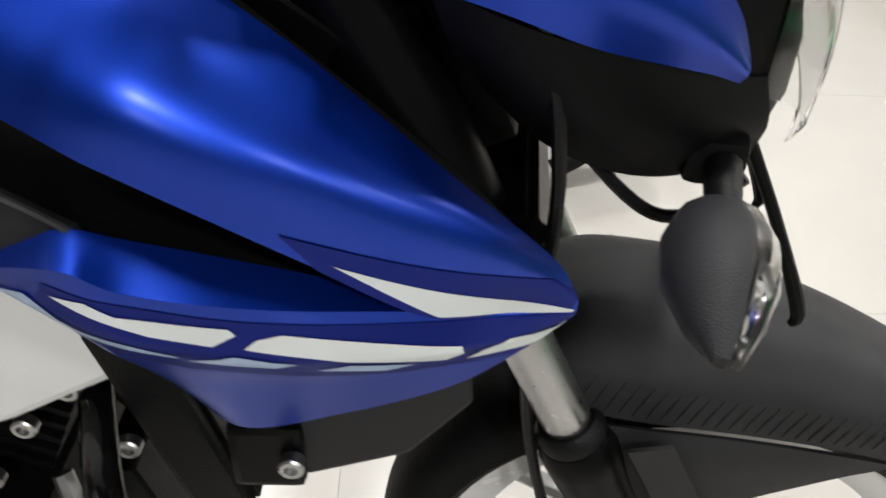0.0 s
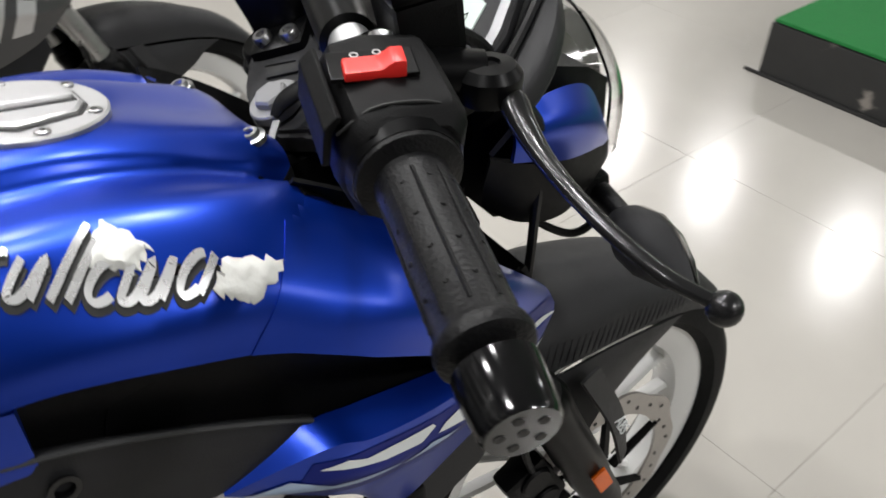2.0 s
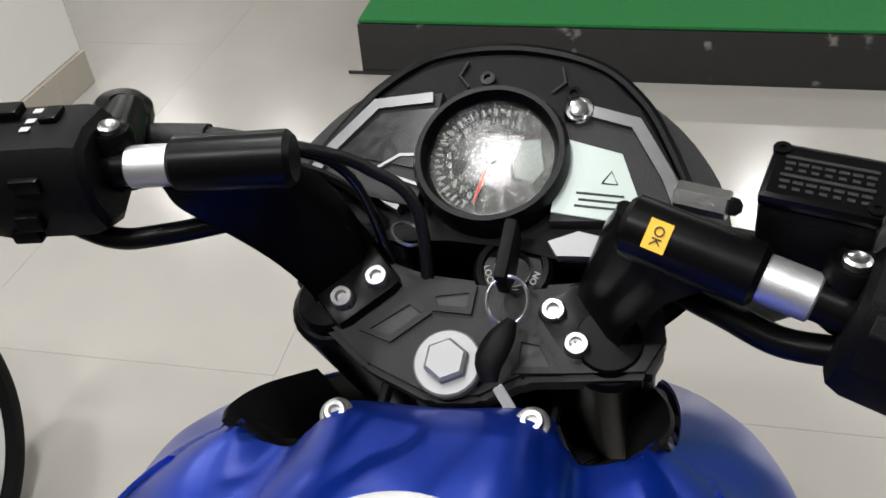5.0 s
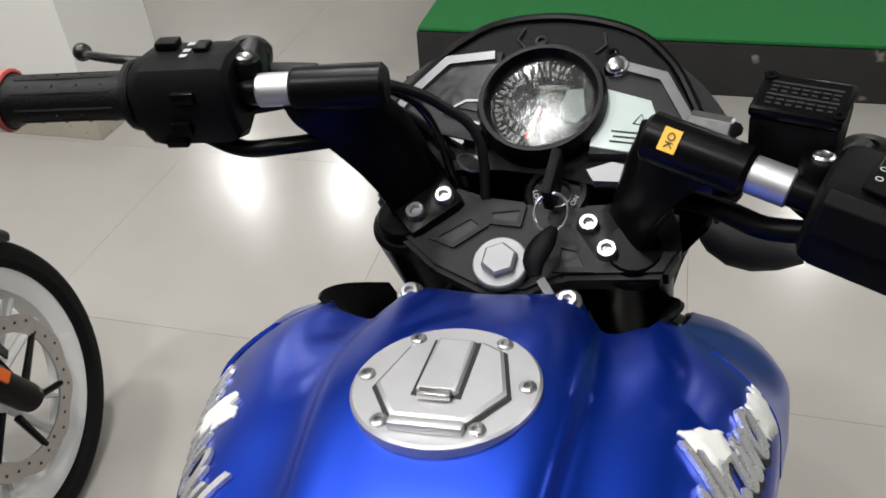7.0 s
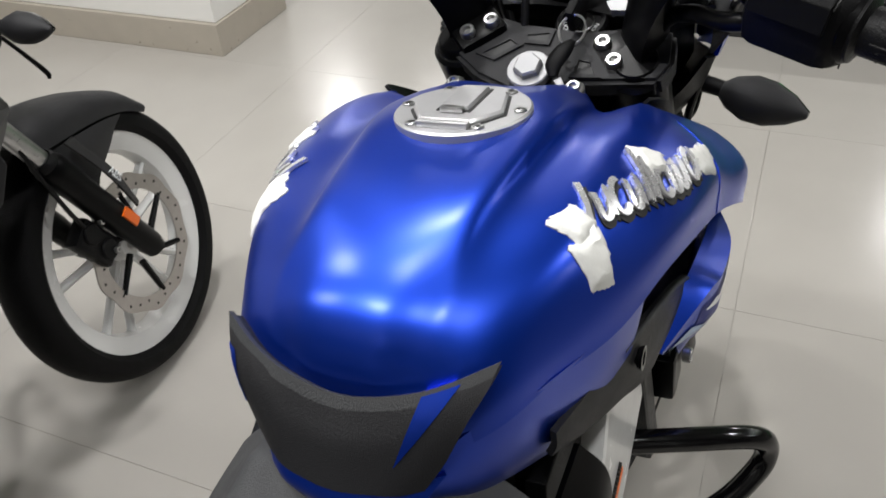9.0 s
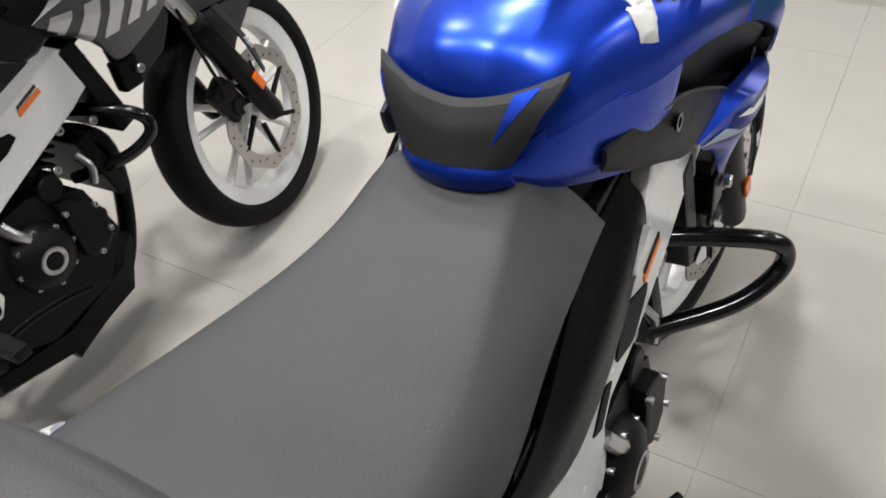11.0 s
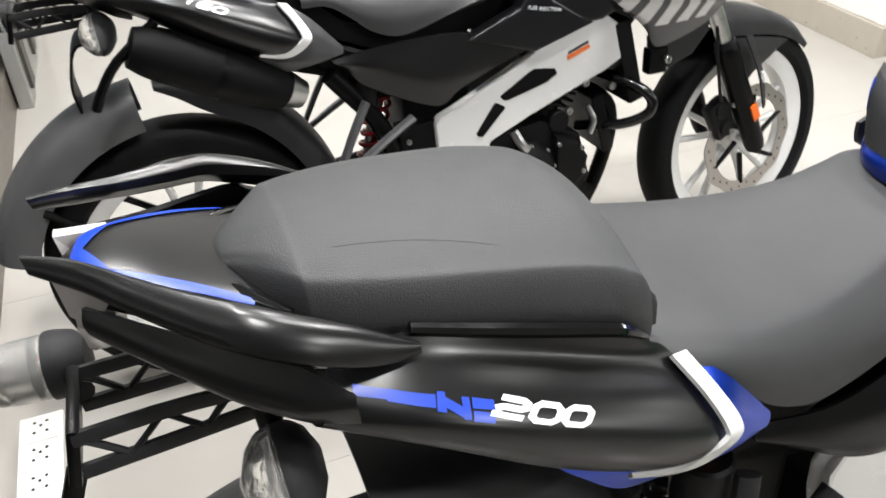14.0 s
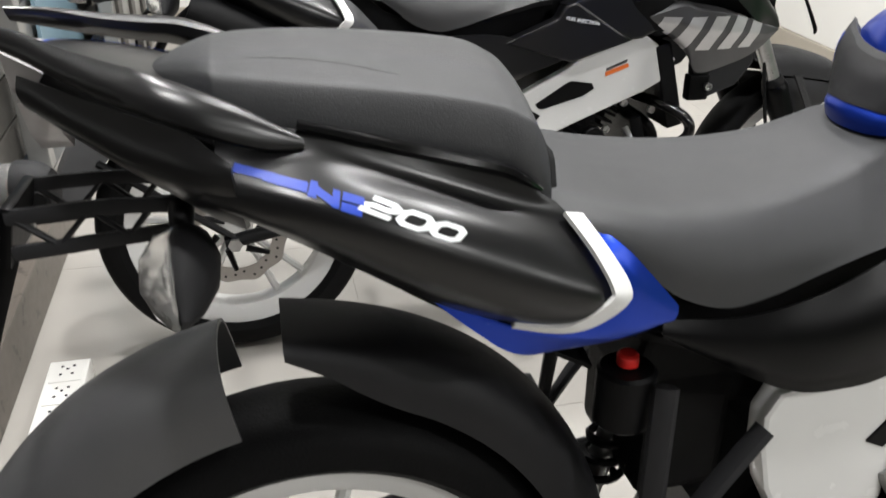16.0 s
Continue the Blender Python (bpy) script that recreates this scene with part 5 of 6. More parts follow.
    part("stand_foot", block((.06, .035, .008), .002, root.inverted() @ pose(root.translation.x + .52, root.translation.y + .235, .005)), SATIN, bike)
    if style["muffler"]:
        part("muffler", tube([(.182, -.136, .675), (.144, -.142, .694), (.054, -.152, .740), (-.046, -.160, .790), (-.086, -.162, .808)], [.032, .045, .051, .047, .036], 16, 18), PLASTIC, bike, "black muffler with a steel end")
        part("muffler_strap", tube([(.049, -.152, .742), (.060, -.151, .737)], .0525, 16), SATIN, bike)
        part("muffler_cap", tube([(.204, -.132, .662), (.172, -.138, .680)], [.027, .037], 14), STEEL, bike, "steel end in clear wrap")
        part("exhaust_link", tube([(.265, -.116, .685), (.36, -.11, .56), (.42, -.10, .40), (.55, -.08, .24)], .020, 10, 16), SATIN, bike)
        part("muffler_guard", tube([(-.035, -.160, .845), (-.075, -.165, .815), (-.118, -.165, .780), (-.150, -.160, .735), (-.165, -.155, .705)], .009, 8, 12), SATIN, bike)
        # slots of the heat shield, chain guard and pivot plates
        for k in range(3):
            a = Vector((.010 + .034 * k, -.168, .792 - .017 * k))
            part("shield_slot", tube([a, a + Vector((.026, .001, -.013))], .0042, 8), STEEL, bike, "bright slot edge")
        part("chain_guard", prism([(.02, .425), (.20, .440), (.42, .500), (.47, .470), (.47, .360), (.30, .350), (.02, .345)], -.098, -.080, .004), PLASTIC, bike, "black chain guard")
        part("pivot_plate", prism([(.40, .540), (.50, .550), (.52, .400), (.46, .300), (.40, .330)], -.112, -.060, .006), ENGINE, bike)
        for x, z in ((.42, .51), (.45, .46), (.43, .40), (.47, .36)):
            bolt(bike, (x, -.113, z), (0, -1, 0), .0065, "plate_bolt")
        # black lower mudguard below the tail lamp
        lm_ = net([[(-.120, y, .790), (-.165, y, .800), (-.188, y * .95, .780), (-.204, y * .9, .720), (-.200, y * .8, .668)] for y in (-.062, -.03, .03, .062)], 16, 10)
        part("lower_mudguard", shell(lm_, .005, (-.12, 0, .72)), PLASTIC, bike, "black moulded lower mudguard")

    # ======== steered parts ========
    T = turn
    fx = lambda z: 1.343 - .477 * (z - .376) - .006
    for s in (-1, 1):
        y = s * .092
        leg = new("fork_leg")
        leg.parent = bike
        tagged(leg, "black telescopic fork leg")
        part("slider", turned([(0, 0), (.024, 0), (.027, .02), (.027, .08), (.0295, .10), (.0295, .26), (.031, .30), (.031, .315), (.027, .325), (0, .325)], (fx(.285), y, .285), (-.4306, 0, .9026), 24), SATIN, leg, "", T)
        part("dust_seal", turned([(.018, 0), (.0265, 0), (.0265, .014), (.022, .02), (.018, .02)], (fx(.575), y, .575), (-.4306, 0, .9026), 24), RUBBER, leg, "", T)
        part("stanchion", rod((fx(.56), y, .56), (fx(.78), y, .78), .0185, None, 24), STEEL, leg, "hard-chromed stanchion", T)
        part("fork_cover", rod((fx(.74), y, .74), (fx(.945), y, .945), .029, None, 24), SATIN, leg, "", T)
        part("reflector", flip_y(block((.022, .006, .045), .0025, pose(fx(.398) + .004, -.124, .398, 0, -25.5, 0)), s), ORANGE, leg, "amber reflector", T)
        part("fork_cap", rod((fx(.935), y, .935), (fx(.955), y, .955), .024, .022, 20), SATIN, leg, "", T)
        part("fork_guard", flip_y(shell(net([[(fx(.60) + .045, -.122, .600), (fx(.5) + .050, -.126, .50), (fx(.40) + .040, -.120, .40)], [(fx(.60) + .080, -.110, .595), (fx(.5) + .085, -.110, .49), (fx(.40) + .060, -.108, .40)]], 12, 5), .004), s), GREY_PLASTIC, leg, "", T)
    tx = text_mesh(style["side_word"], 0.022, .0004)
    bmesh.ops.transform(tx, matrix=pose(fx(.49) + .066, -.1225, .487, 90, 64, 0), verts=tx.verts)
    part("lettering", tx, WHITE_FILM, bike, "white lettering", T)
    wheel(bike, "front_wheel", (1.378, 0, .298), .298, .050, T, "front wheel with a white rim", .150, -.066, style["rim_stripe"])
    part("front_axle", rod((1.378, -.115, .298), (1.378, .115, .298), .011), STEEL, bike, "", T)
    cal = part("brake_caliper", merged(block((.065, .034, .105), .010, pose(1.262, -.070, .385, 0, -28, 0)), rod((1.255, -.092, .41), (1.255, -.05, .41), .022), rod((1.275, -.092, .36), (1.275, -.05, .36), .022)), ENGINE, bike, "black brake caliper", T)
    for z in (.35, .42):
        bolt(cal, (1.285, -.094, z), (0, -1, 0), .007, "caliper_bolt", STEEL, T)
    part("brake_hose", tube([(1.05, -.18, 1.03), (1.16, -.15, .96), (1.20, -.11, .82), (1.20, -.10, .64), (1.225, -.095, .50), (1.25, -.085, .43)], .0045, 8, 40), RUBBER, bike, "", T)
    part("sensor_wire", tube([(1.17, -.06, .86), (1.235, -.09, .80), (1.27, -.10, .79), (1.30, -.10, .82)], .004, 8, 20), RUBBER, bike, "", T)
    # front mudguard
    fe = net([[(1.602, 0, .520), (1.545, 0, .577), (1.466, 0, .616), (1.40, 0, .641), (1.325, 0, .657), (1.253, 0, .658), (1.205, 0, .645)],
              [(1.600, -.030, .518), (1.542, -.034, .573), (1.466, -.040, .611), (1.40, -.045, .634), (1.325, -.049, .649), (1.253, -.050, .650), (1.208, -.048, .637)],
              [(1.592, -.048, .512), (1.532, -.056, .558), (1.460, -.064, .594), (1.39, -.070, .613), (1.320, -.076, .626), (1.253, -.078, .630), (1.215, -.075, .622)],
              [(1.580, -.052, .504), (1.518, -.061, .538), (1.450, -.070, .562), (1.375, -.078, .578), (1.300, -.086, .590), (1.250, -.088, .597), (1.222, -.085, .600)]], 36, 18)
    left = [[Vector((p.x, -p.y, p.z)) for p in r] for r in reversed(fe)]
    guard = shell(left[:-1] + fe, .004, (1.38, 0, .3))
    guard_tree = BVHTree.FromBMesh(guard)
    mg = part("front_mudguard", guard, style["mudguard"], bike, "dark textured front mudguard", T)
    # moulded ribs along its flanks
    for k in range(26 if decals else 0):
        x = 1.246 + .0104 * k
        z = .6155 - .172 * (x - 1.253)
        for s in (-1, 1):
            line = []
            for f in (-1, 0, 1):
                at = guard_tree.ray_cast(Vector((x + .006 * f, s * .3, z + .0125 * f)), Vector((0, -s, 0)))[0]
                line.append(at if at else Vector((x, s * .075, z)))
            part("rib", tube(line, [.0007, .0016, .0007], 5), style["mudguard"], mg, "", T)
    for s in (-1, 1):
        sk2 = net([[(1.500, -.063, .542), (1.44, -.073, .560), (1.36, -.082, .576), (1.28, -.091, .588), (1.245, -.092, .594)],
                   [(1.46, -.070, .532), (1.41, -.080, .540), (1.34, -.092, .545), (1.28, -.104, .548), (1.258, -.106, .55)],
                   [(1.425, -.072, .512), (1.39, -.080, .502), (1.34, -.094, .49), (1.30, -.108, .47), (1.285, -.112, .46)]], 18, 10)
        part("mudguard_skirt", flip_y(shell(sk2, .004, (1.38, 0, .45)), s), style["mudguard"], bike, "", T)

    # clamp
    hm = Matrix.Translation(HEAD) @ Matrix.Rotation(-RAKE, 4, "Y")
    clamp = part("top_clamp", prism2([(-.023, .008), (-.009, .055), (.014, .092), (.045, .122), (.070, .118), (.074, .095), (.064, .050), (.060, .030), (.060, -.030), (.064, -.050), (.074, -.095), (.070, -.118), (.034, -.126), (.013, -.118), (-.001, -.046), (-.018, -.022)], .024, .004,
                             hm @ pose(0, 0, -.018)), GREY_PLASTIC, bike, "dark cast top clamp", T)
    for pocket in ([(.0149, .0600), (.0385, .0350), (.0317, .0225), (.0114, .0420)], [(.0245, -.0385), (.0235, -.0530), (.0080, -.0640), (.0040, -.0400)], [(.0450, .0225), (.0520, -.0040), (.0370, -.0040), (.0360, .0180)]):
        part("rib", mirrored_plain(ribbon(pocket, .0042, -.0075, -.0035, True), hm), GREY_PLASTIC, clamp, "", T)
        # flat dark plate inside the rib draws the shade of a recess
        part("pocket", mirrored_plain(prism2([tuple(Vector(q).lerp(Vector(pocket[0]).lerp(Vector(pocket[2]), .5), .08)) for q in pocket], .0012, 0, pose(0, 0, -.0056)), hm), INK, clamp, "", T)
    part("lower_clamp", prism2([(-.035, .045), (.025, .122), (.075, .118), (.080, -.118), (.025, -.122), (-.035, -.045)], .03, .006,
                               Matrix.Translation(HEAD + HEAD_AXIS * -.22) @ Matrix.Rotation(-RAKE, 4, "Y")), SATIN, bike, "", T)
    part("steering_head", rod(HEAD - HEAD_AXIS * .22, HEAD - HEAD_AXIS * .03, .034), SATIN, bike)
    nut = part("stem_nut", turned([(0, -.004), (.0212, -.004), (.0212, .0025), (.0200, .004), (0, .004)], (0, 0, 0), (0, 0, 1), 32), SILVER, bike, "silver stem nut", T @ hm)
    part("hexagon", turned([(0, .003), (.0140, .003), (.0140, .009), (.0120, .0110), (0, .0110)], (0, 0, 0), (0, 0, 1), 6), SILVER, nut, "", T @ hm)
    # ignition lock
    km = hm @ pose(.0715, -.0250, -.016) @ Matrix.Scale(1.2, 4)
    lock = part("ignition_lock", turned([(0, -.03), (.019, -.03), (.0205, -.004), (.0215, .000), (.0215, .005), (.0195, .0075), (.0165, .0070), (.0158, .0045), (.0105, .0045), (.0100, .001), (0, .001)], (0, 0, 0), (0, 0, 1), 36), SATIN, bike, "black ignition lock", T @ km)
    part("lock_ring", turned([(0, .0012), (.0085, .0015), (.0098, .0055), (.0104, .0052), (.0104, .0012)], (0, 0, 0), (0, 0, 1), 28), STEEL, lock, "", T @ km)
    for words, a in (("LOCK", 175), ("OFF", 245), ("ON", 315)):
        bm = text_mesh(words, .0050, .0002)
        bmesh.ops.transform(bm, matrix=pose(.0132 * math.cos(radians(a - 60)), .0132 * math.sin(radians(a - 60)), .0048, 0, 0, a + 30), verts=bm.verts)
        part("lettering", bm, DIAL_INK, lock, "pale lettering", T @ km)
    part("key_bow", merged(block((.034, .0070, .022), .0025, pose(-.001, 0, .024)), block((.016, .004, .012), .001, pose(0, 0, .008))), PLASTIC, lock, "black key", T @ km)
    hoop = [(-.026 + .0115 * math.cos(a), -.005 + .0105 * math.sin(a), .026 + .004 * math.cos(a)) for a in [2 * math.pi * k / 24 for k in range(25)]]
    part("key_ring", tube(hoop, .0010, 6), STEEL, lock, "steel split ring", T @ km)
    part("spare_key_head", tube([(-.036, -.009, .026), (-.046, -.006, .027), (-.058, -.002, .025), (-.068, -.004, .022)], [.003, .0070, .0075, .0040], 10, 12, .55), PLASTIC, lock, "hanging spare key", T @ km)
    part("spare_key_blade", block((.036, .0056, .0014), .0004, Matrix.Translation((-.082, -.0195, .0185)) @ Matrix.Rotation(radians(42), 4, "Z") @ Matrix.Rotation(radians(-8), 4, "Y")), TRIM, lock, "steel key blade", T @ km)

    # handlebars
    def bar(y):
        return Vector((1.033 - .27 * (y - .1), -y, 1.064 - .15 * (y - .1)))
    # the left bar stands a little higher than the right one
    LEFT = Matrix.Translation((.005, -.022, .016)) @ Matrix.Translation((1.033, .1, 1.064)) @ Matrix.Rotation(radians(8.5), 4, "X") @ Matrix.Translation((-1.033, -.1, -1.064))
    for s in (-1, 1):
        F = lambda b: flip_y(b, s)
        hb = new("handlebar")
        hb.parent = bike
        tagged(hb, "cast black clip-on handlebar")
        # riser: broad foot on the clamp, sweeping up into the bar socket
        TT = T if s < 0 else T @ LEFT
        lift = .012 if s > 0 else 0
        levels = ((.938, (1.056, -.100), (1.090, -.068), (1.108, -.074), (1.102, -.112)), (.962, (1.050, -.100), (1.086, -.067), (1.106, -.072), (1.100, -.113)),
                  (.995, (1.036, -.111), (1.074, -.075), (1.098, -.078), (1.092, -.118)), (1.028, (1.019, -.127), (1.058, -.083), (1.082, -.085), (1.074, -.130)),
                  (1.052, (1.008, -.142), (1.042, -.091), (1.062, -.091), (1.050, -.146)), (1.066, (1.010, -.150), (1.034, -.094), (1.050, -.094), (1.036, -.152)))
        rings = []
        for z, *corner in levels:
            ring = []
            for k in range(4):
                q, before, after = Vector(corner[k]), Vector(corner[k - 1]), Vector(corner[(k + 1) % 4])
                ring += [q.lerp(before, .26), q.lerp(before, .10).lerp(q.lerp(after, .10), .5), q.lerp(after, .26)]
            rings.append([Vector((q.x, q.y, z + lift * (z - .938) / .128 - .15 * (abs(q.y) - .1) * (z - .938) / .128)) for q in ring])
        sm = list(zip(*[spline([r[i] for r in rings], 20) for i in range(12)]))
        part("riser", F(loft(sm)), SATIN, hb, "", T)
        feet = ((.0446, -.0566, -.0013), (.0248, -.0739, -.0004)) if s < 0 else ((.0477, .0579, .0067), (.0301, .0766, .0075))
        fc = (Vector(feet[0]) + Vector(feet[1])) / 2
        part("riser_foot", block((.052, .040, .022), .008, hm @ Matrix.Translation(fc + Vector((.004, s * .006, -.015))) @ Matrix.Rotation(radians(s * -42), 4, "Z")), SATIN, hb, "", T)
        part("socket", F(rod(bar(.099), bar(.163), .0158, None, 24, .003)), SATIN, hb, "", TT)
        part("bar_tube", F(rod(bar(.15), bar(.30), .0102, None, 20)), SATIN, hb, "", TT)
        part("sleeve", F(rod(bar(.160), bar(.186), .0118, None, 24, .001)), ALLOY, hb, "bare aluminium sleeve", TT)
        for p in feet:
            b = bolt(hb, hm @ (Vector(p) + Vector((0, 0, -.003))), HEAD_AXIS, .0078, "clamp_bolt", STEEL, T)
        g = part("grip", F(turned([(0, 0), (.0245, 0), (.0255, .002), (.0245, .006), (.0175, .009), (.0168, .050), (.0172, .095), (.0192, .098), (.0200, .1015), (.0192, .105), (.0165, .107), (0, .107)], bar(.268), bar(.4) - bar(.268), 30)), RUBBER, hb, "ribbed black rubber grip", TT)
        ribs = []
        for k in range(9):
            a = 2 * math.pi * k / 9
            d, u, w = frame_of(bar(.4) - bar(.268))
            off = (u * math.cos(a) + w * math.sin(a)) * .0168
            ribs.append(tube([bar(.284) + off, bar(.355) + off], .0011, 5))
            for q in range(4):
                a2 = a + .35
                off2 = (u * math.cos(a2) + w * math.sin(a2)) * .0168
                ribs.append(turned([(.0013, 0), (.0010, .0008), (0, .001)], bar(.29 + .018 * q) + off2, off2, 6))
        part("grip_relief", F(merged(*ribs)), RUBBER, g, "", TT)
        part("bar_end", F(turned([(0, 0), (.0140, 0), (.0172, .002), (.0172, .006), (.0152, .026), (.0140, .028), (0, .028)], bar(.374), bar(.42) - bar(.374), 28)), GLOSS, hb, "machined black bar end", TT)
        d, u, w = frame_of(bar(.42) - bar(.374))
        tip = bar(.374) + d * .0278
        for k in range(6):
            part("end_hole", F(turned([(0, 0), (.0021, 0), (.0021, .0006), (0, .0006)], tip + (u * math.cos(1.2566 * k) + w * math.sin(1.2566 * k)) * (.0085 if k < 5 else 0), d, 8)), INK, hb, "", TT)
    if style["band"]:
        d, u, w = frame_of(bar(.4) - bar(.3))
        mb = Vector((bar(.366).x, .366, bar(.366).z))
        ringp = [mb + Vector((.021 * math.cos(a), .006 * math.cos(a), .021 * math.sin(a))) for a in [2 * math.pi * k / 20 for k in range(21)]]
        part("rubber_band", tube(ringp + [mb + Vector((-.02, .012, -.016)), mb + Vector((-.026, .022, -.030))], .0022, 6), RED_BAND, bike, "red rubber band on the grip", T @ LEFT)

    # right switch cube
    def oriented(y, dx=0, dz=0, spin=0):
        d = (bar(.4) - bar(.2)).normalized()
        x = Vector((0, 0, 1)).cross(d).normalized()
        z = d.cross(x)
        return Matrix.Translation(bar(y)) @ Matrix((x, d, z)).transposed().to_4x4() @ Matrix.Rotation(radians(spin), 4, "Y") @ Matrix.Translation((dx, 0, dz))

    def cube(sec):
        rings = []
        for y, k in ((-.036, .78), (-.033, .93), (-.026, 1), (.022, 1), (.030, .95), (.036, .80)):
            rings.append([Vector((x * k, y, z * k)) for x, z in sec])
        return loft(rings)
    sec = [(-.030, .004), (-.031, .018), (-.024, .027), (.004, .031), (.020, .028), (.028, .016), (.030, -.008), (.022, -.028), (.002, -.036), (-.020, -.030), (-.030, -.014)]
    so = oriented(.234, spin=0)
    sw = part("switch_cube", cube([(-x, z) for x, z in sec]), PLASTIC, bike, "black switch cube", T @ so)
    swf = T @ so
    rocker = prism([(-.0140, 0), (.0140, 0), (.0140, .0085), (.0085, .0088), (.0025, .0050), (-.0135, .0048)], -.0064, .0064, .0012, pose(-.0055, .001, .0300, 0, 0, 5))
    part("kill_switch", rocker, RED, sw, "red engine stop switch", swf)
    part("switch_recess", block((.040, .022, .0020), .0008, pose(-.005, -.0045, .0308, 0, 0, 5)), SATIN, sw, "", swf)
    # raised shoulder and mould seam of the cube
    part("cube_shoulder", prism([(-.036, .002), (-.034, .0215), (-.028, .0275), (-.0255, .0265), (-.030, .019), (-.032, .002)], -.030, .026, .001), PLASTIC, sw, "", swf)
    part("mould_seam", tube([(-.006, .0365, -.030), (.012, .0300, -.026), (.0245, .0275, .010), (.018, .0262, .0265), (-.010, .0262, .0300), (-.0285, .0262, .0185)], .0007, 5, 24), INK, sw, "", swf)
    for k, yy in enumerate((-.012, .004)):
        part("switch_mark", turned([(.0015, .0), (.0021, .0), (.0021, .0004), (.0015, .0004), (.0015, 0)], (-.0010 - .0105 * k, -.0115, .0319), (0, 0, 1), 14), DIAL_INK, sw, "", swf)
    part("throttle_flange", turned([(0, 0), (.0255, 0), (.0275, .004), (.0255, .010), (0, .010)], bar(.262), bar(.4) - bar(.262), 28), SATIN, bike, "", T)
    # left switch cube
    lo_ = oriented(.232)
    lsw = part("switch_cube", mirrored_m(cube([(-x, z) for x, z in sec]), lo_), PLASTIC, bike, "black switch cube with white symbols", T @ LEFT)
    for dx, yy, dz, size in ((.010, .012, .033, (.012, .016, .006)), (-.029, -.006, .012, (.006, .016, .008)), (-.031, .0, -.010, (.007, .014, .010)), (-.024, .010, -.024, (.008, .016, .008)), (.006, -.014, .032, (.014, .010, .004))):
        part("switch_button", mirrored_m(block(size, .0015, pose(dx, yy, dz)), lo_), SATIN, lsw, "", T @ LEFT)
    for dx, yy in ((.012, -.004), (.002, -.004), (-.006, -.004)):
        part("switch_mark", mirrored_m(block((.004, .005, .0006), 0, pose(dx, yy, .0312)), lo_), DIAL_INK, lsw, "white symbol", T @ LEFT)
    for s in (-1, 1):
        part("mirror_mount", flip_y(turned([(0, -.008), (.0125, -.008), (.0125, .010), (.0105, .014), (.0085, .0125), (0, .0125)], bar(.199) + Vector((.009, 0, .007)), (0, 0, 1), 20), s), SATIN, bike, "empty mirror mount", T if s < 0 else T @ LEFT)
        part("mirror_plug", flip_y(turned([(0, .012), (.0062, .012), (.0062, .0155), (.0045, .0165), (.002, .0150), (0, .0150)], bar(.199) + Vector((.009, 0, .007)), (0, 0, 1), 12), s), STEEL, bike, "", T if s < 0 else T @ LEFT)
        part("lever_perch", flip_y(merged(tube([bar(.20), bar(.205) + Vector((.02, 0, .002)), Vector((1.062, -.222, 1.048))], [.018, .015, .012], 10, 8), turned([(0, -.010), (.016, -.010), (.018, -.004), (.018, .004), (.014, .009), (.006, .010), (.005, .008), (0, .008)], (1.062, -.226, 1.046), (0, 0, 1), 20)), s), SATIN, bike, "", T if s < 0 else T @ LEFT)
        lv = tube([(1.062, -.226, 1.045), (1.066, -.240, 1.040), (1.062, -.256, 1.034), (1.056, -.280, 1.029), (1.050, -.308, 1.027), (1.048, -.337, 1.023), (1.051, -.367, 1.018), (1.060, -.384, 1.013)], [.0075, .0085, .0074, .0058, .0050, .0046, .0044, .0040], 12, 44, .8)
        ball = bmesh.new()
        bmesh.ops.create_uvsphere(ball, u_segments=20, v_segments=12, radius=.0078)
        bmesh.ops.translate(ball, vec=(1.063, -.390, 1.011), verts=ball.verts)
        part("lever", flip_y(merged(lv, ball), s), LEVER, bike, "black hand lever with a ball end", T if s < 0 else T @ LEFT)
    # brake fluid reservoir
    rm = Matrix.Translation((1.046, -.185, 1.066)) @ Matrix.Rotation(radians(-12), 4, "Z") @ Matrix.Rotation(radians(-8), 4, "Y")
    rv = part("brake_reservoir", block((.034, .048, .042), .005, None, (1.10, 1.06)), PLASTIC, bike, "black brake fluid reservoir", T @ rm)
    part("reservoir_lid", block((.039, .0515, .007), .003, pose(0, 0, .0245)), SATIN, rv, "", T @ rm)
    part("raised_print", merged(*[block((.0020, .0032 + .0012 * ((k * 7 + j * 3) % 3), .0006), 0, pose(-.012 + .0042 * k, -.017 + .0056 * j, .0282)) for k in range(6) for j in range(7)]), GREY_PLASTIC, rv, "illegible raised warning print", T @ rm)
    for x, y in ((-.014, -.022), (.014, .022)):
        part("lid_screw", turned([(0, .0275), (.0042, .0275), (.0042, .0292), (.0016, .0292), (.0016, .0284), (0, .0284)], (x, y, 0), (0, 0, 1), 12), SATIN, rv, "", T @ rm)
    part("master_cylinder", rod((1.045, -.165, 1.040), (1.052, -.225, 1.040), .0125), SATIN, bike, "", T)
    part("banjo_bolt", rod((1.078, -.148, 1.048), (1.084, -.120, 1.048), .008, None, 6), STEEL, bike, "", T)
    if style["sticker"]:
        d = (bar(.2) - bar(.1)).normalized()
        nrm = Vector((-.80, 0, .60))
        nrm = (nrm - d * nrm.dot(d)).normalized()
        xx = d
        yy = nrm.cross(xx)
        M = Matrix((xx, yy, nrm)).transposed().to_4x4()
        M.translation = bar(.117) + nrm * .0160
        st = part("sticker", block((.0110, .0145, .0006), 0), YELLOW, bike, "yellow inspection sticker", T @ M)
        bm = text_mesh("OK", .0068, .0002)
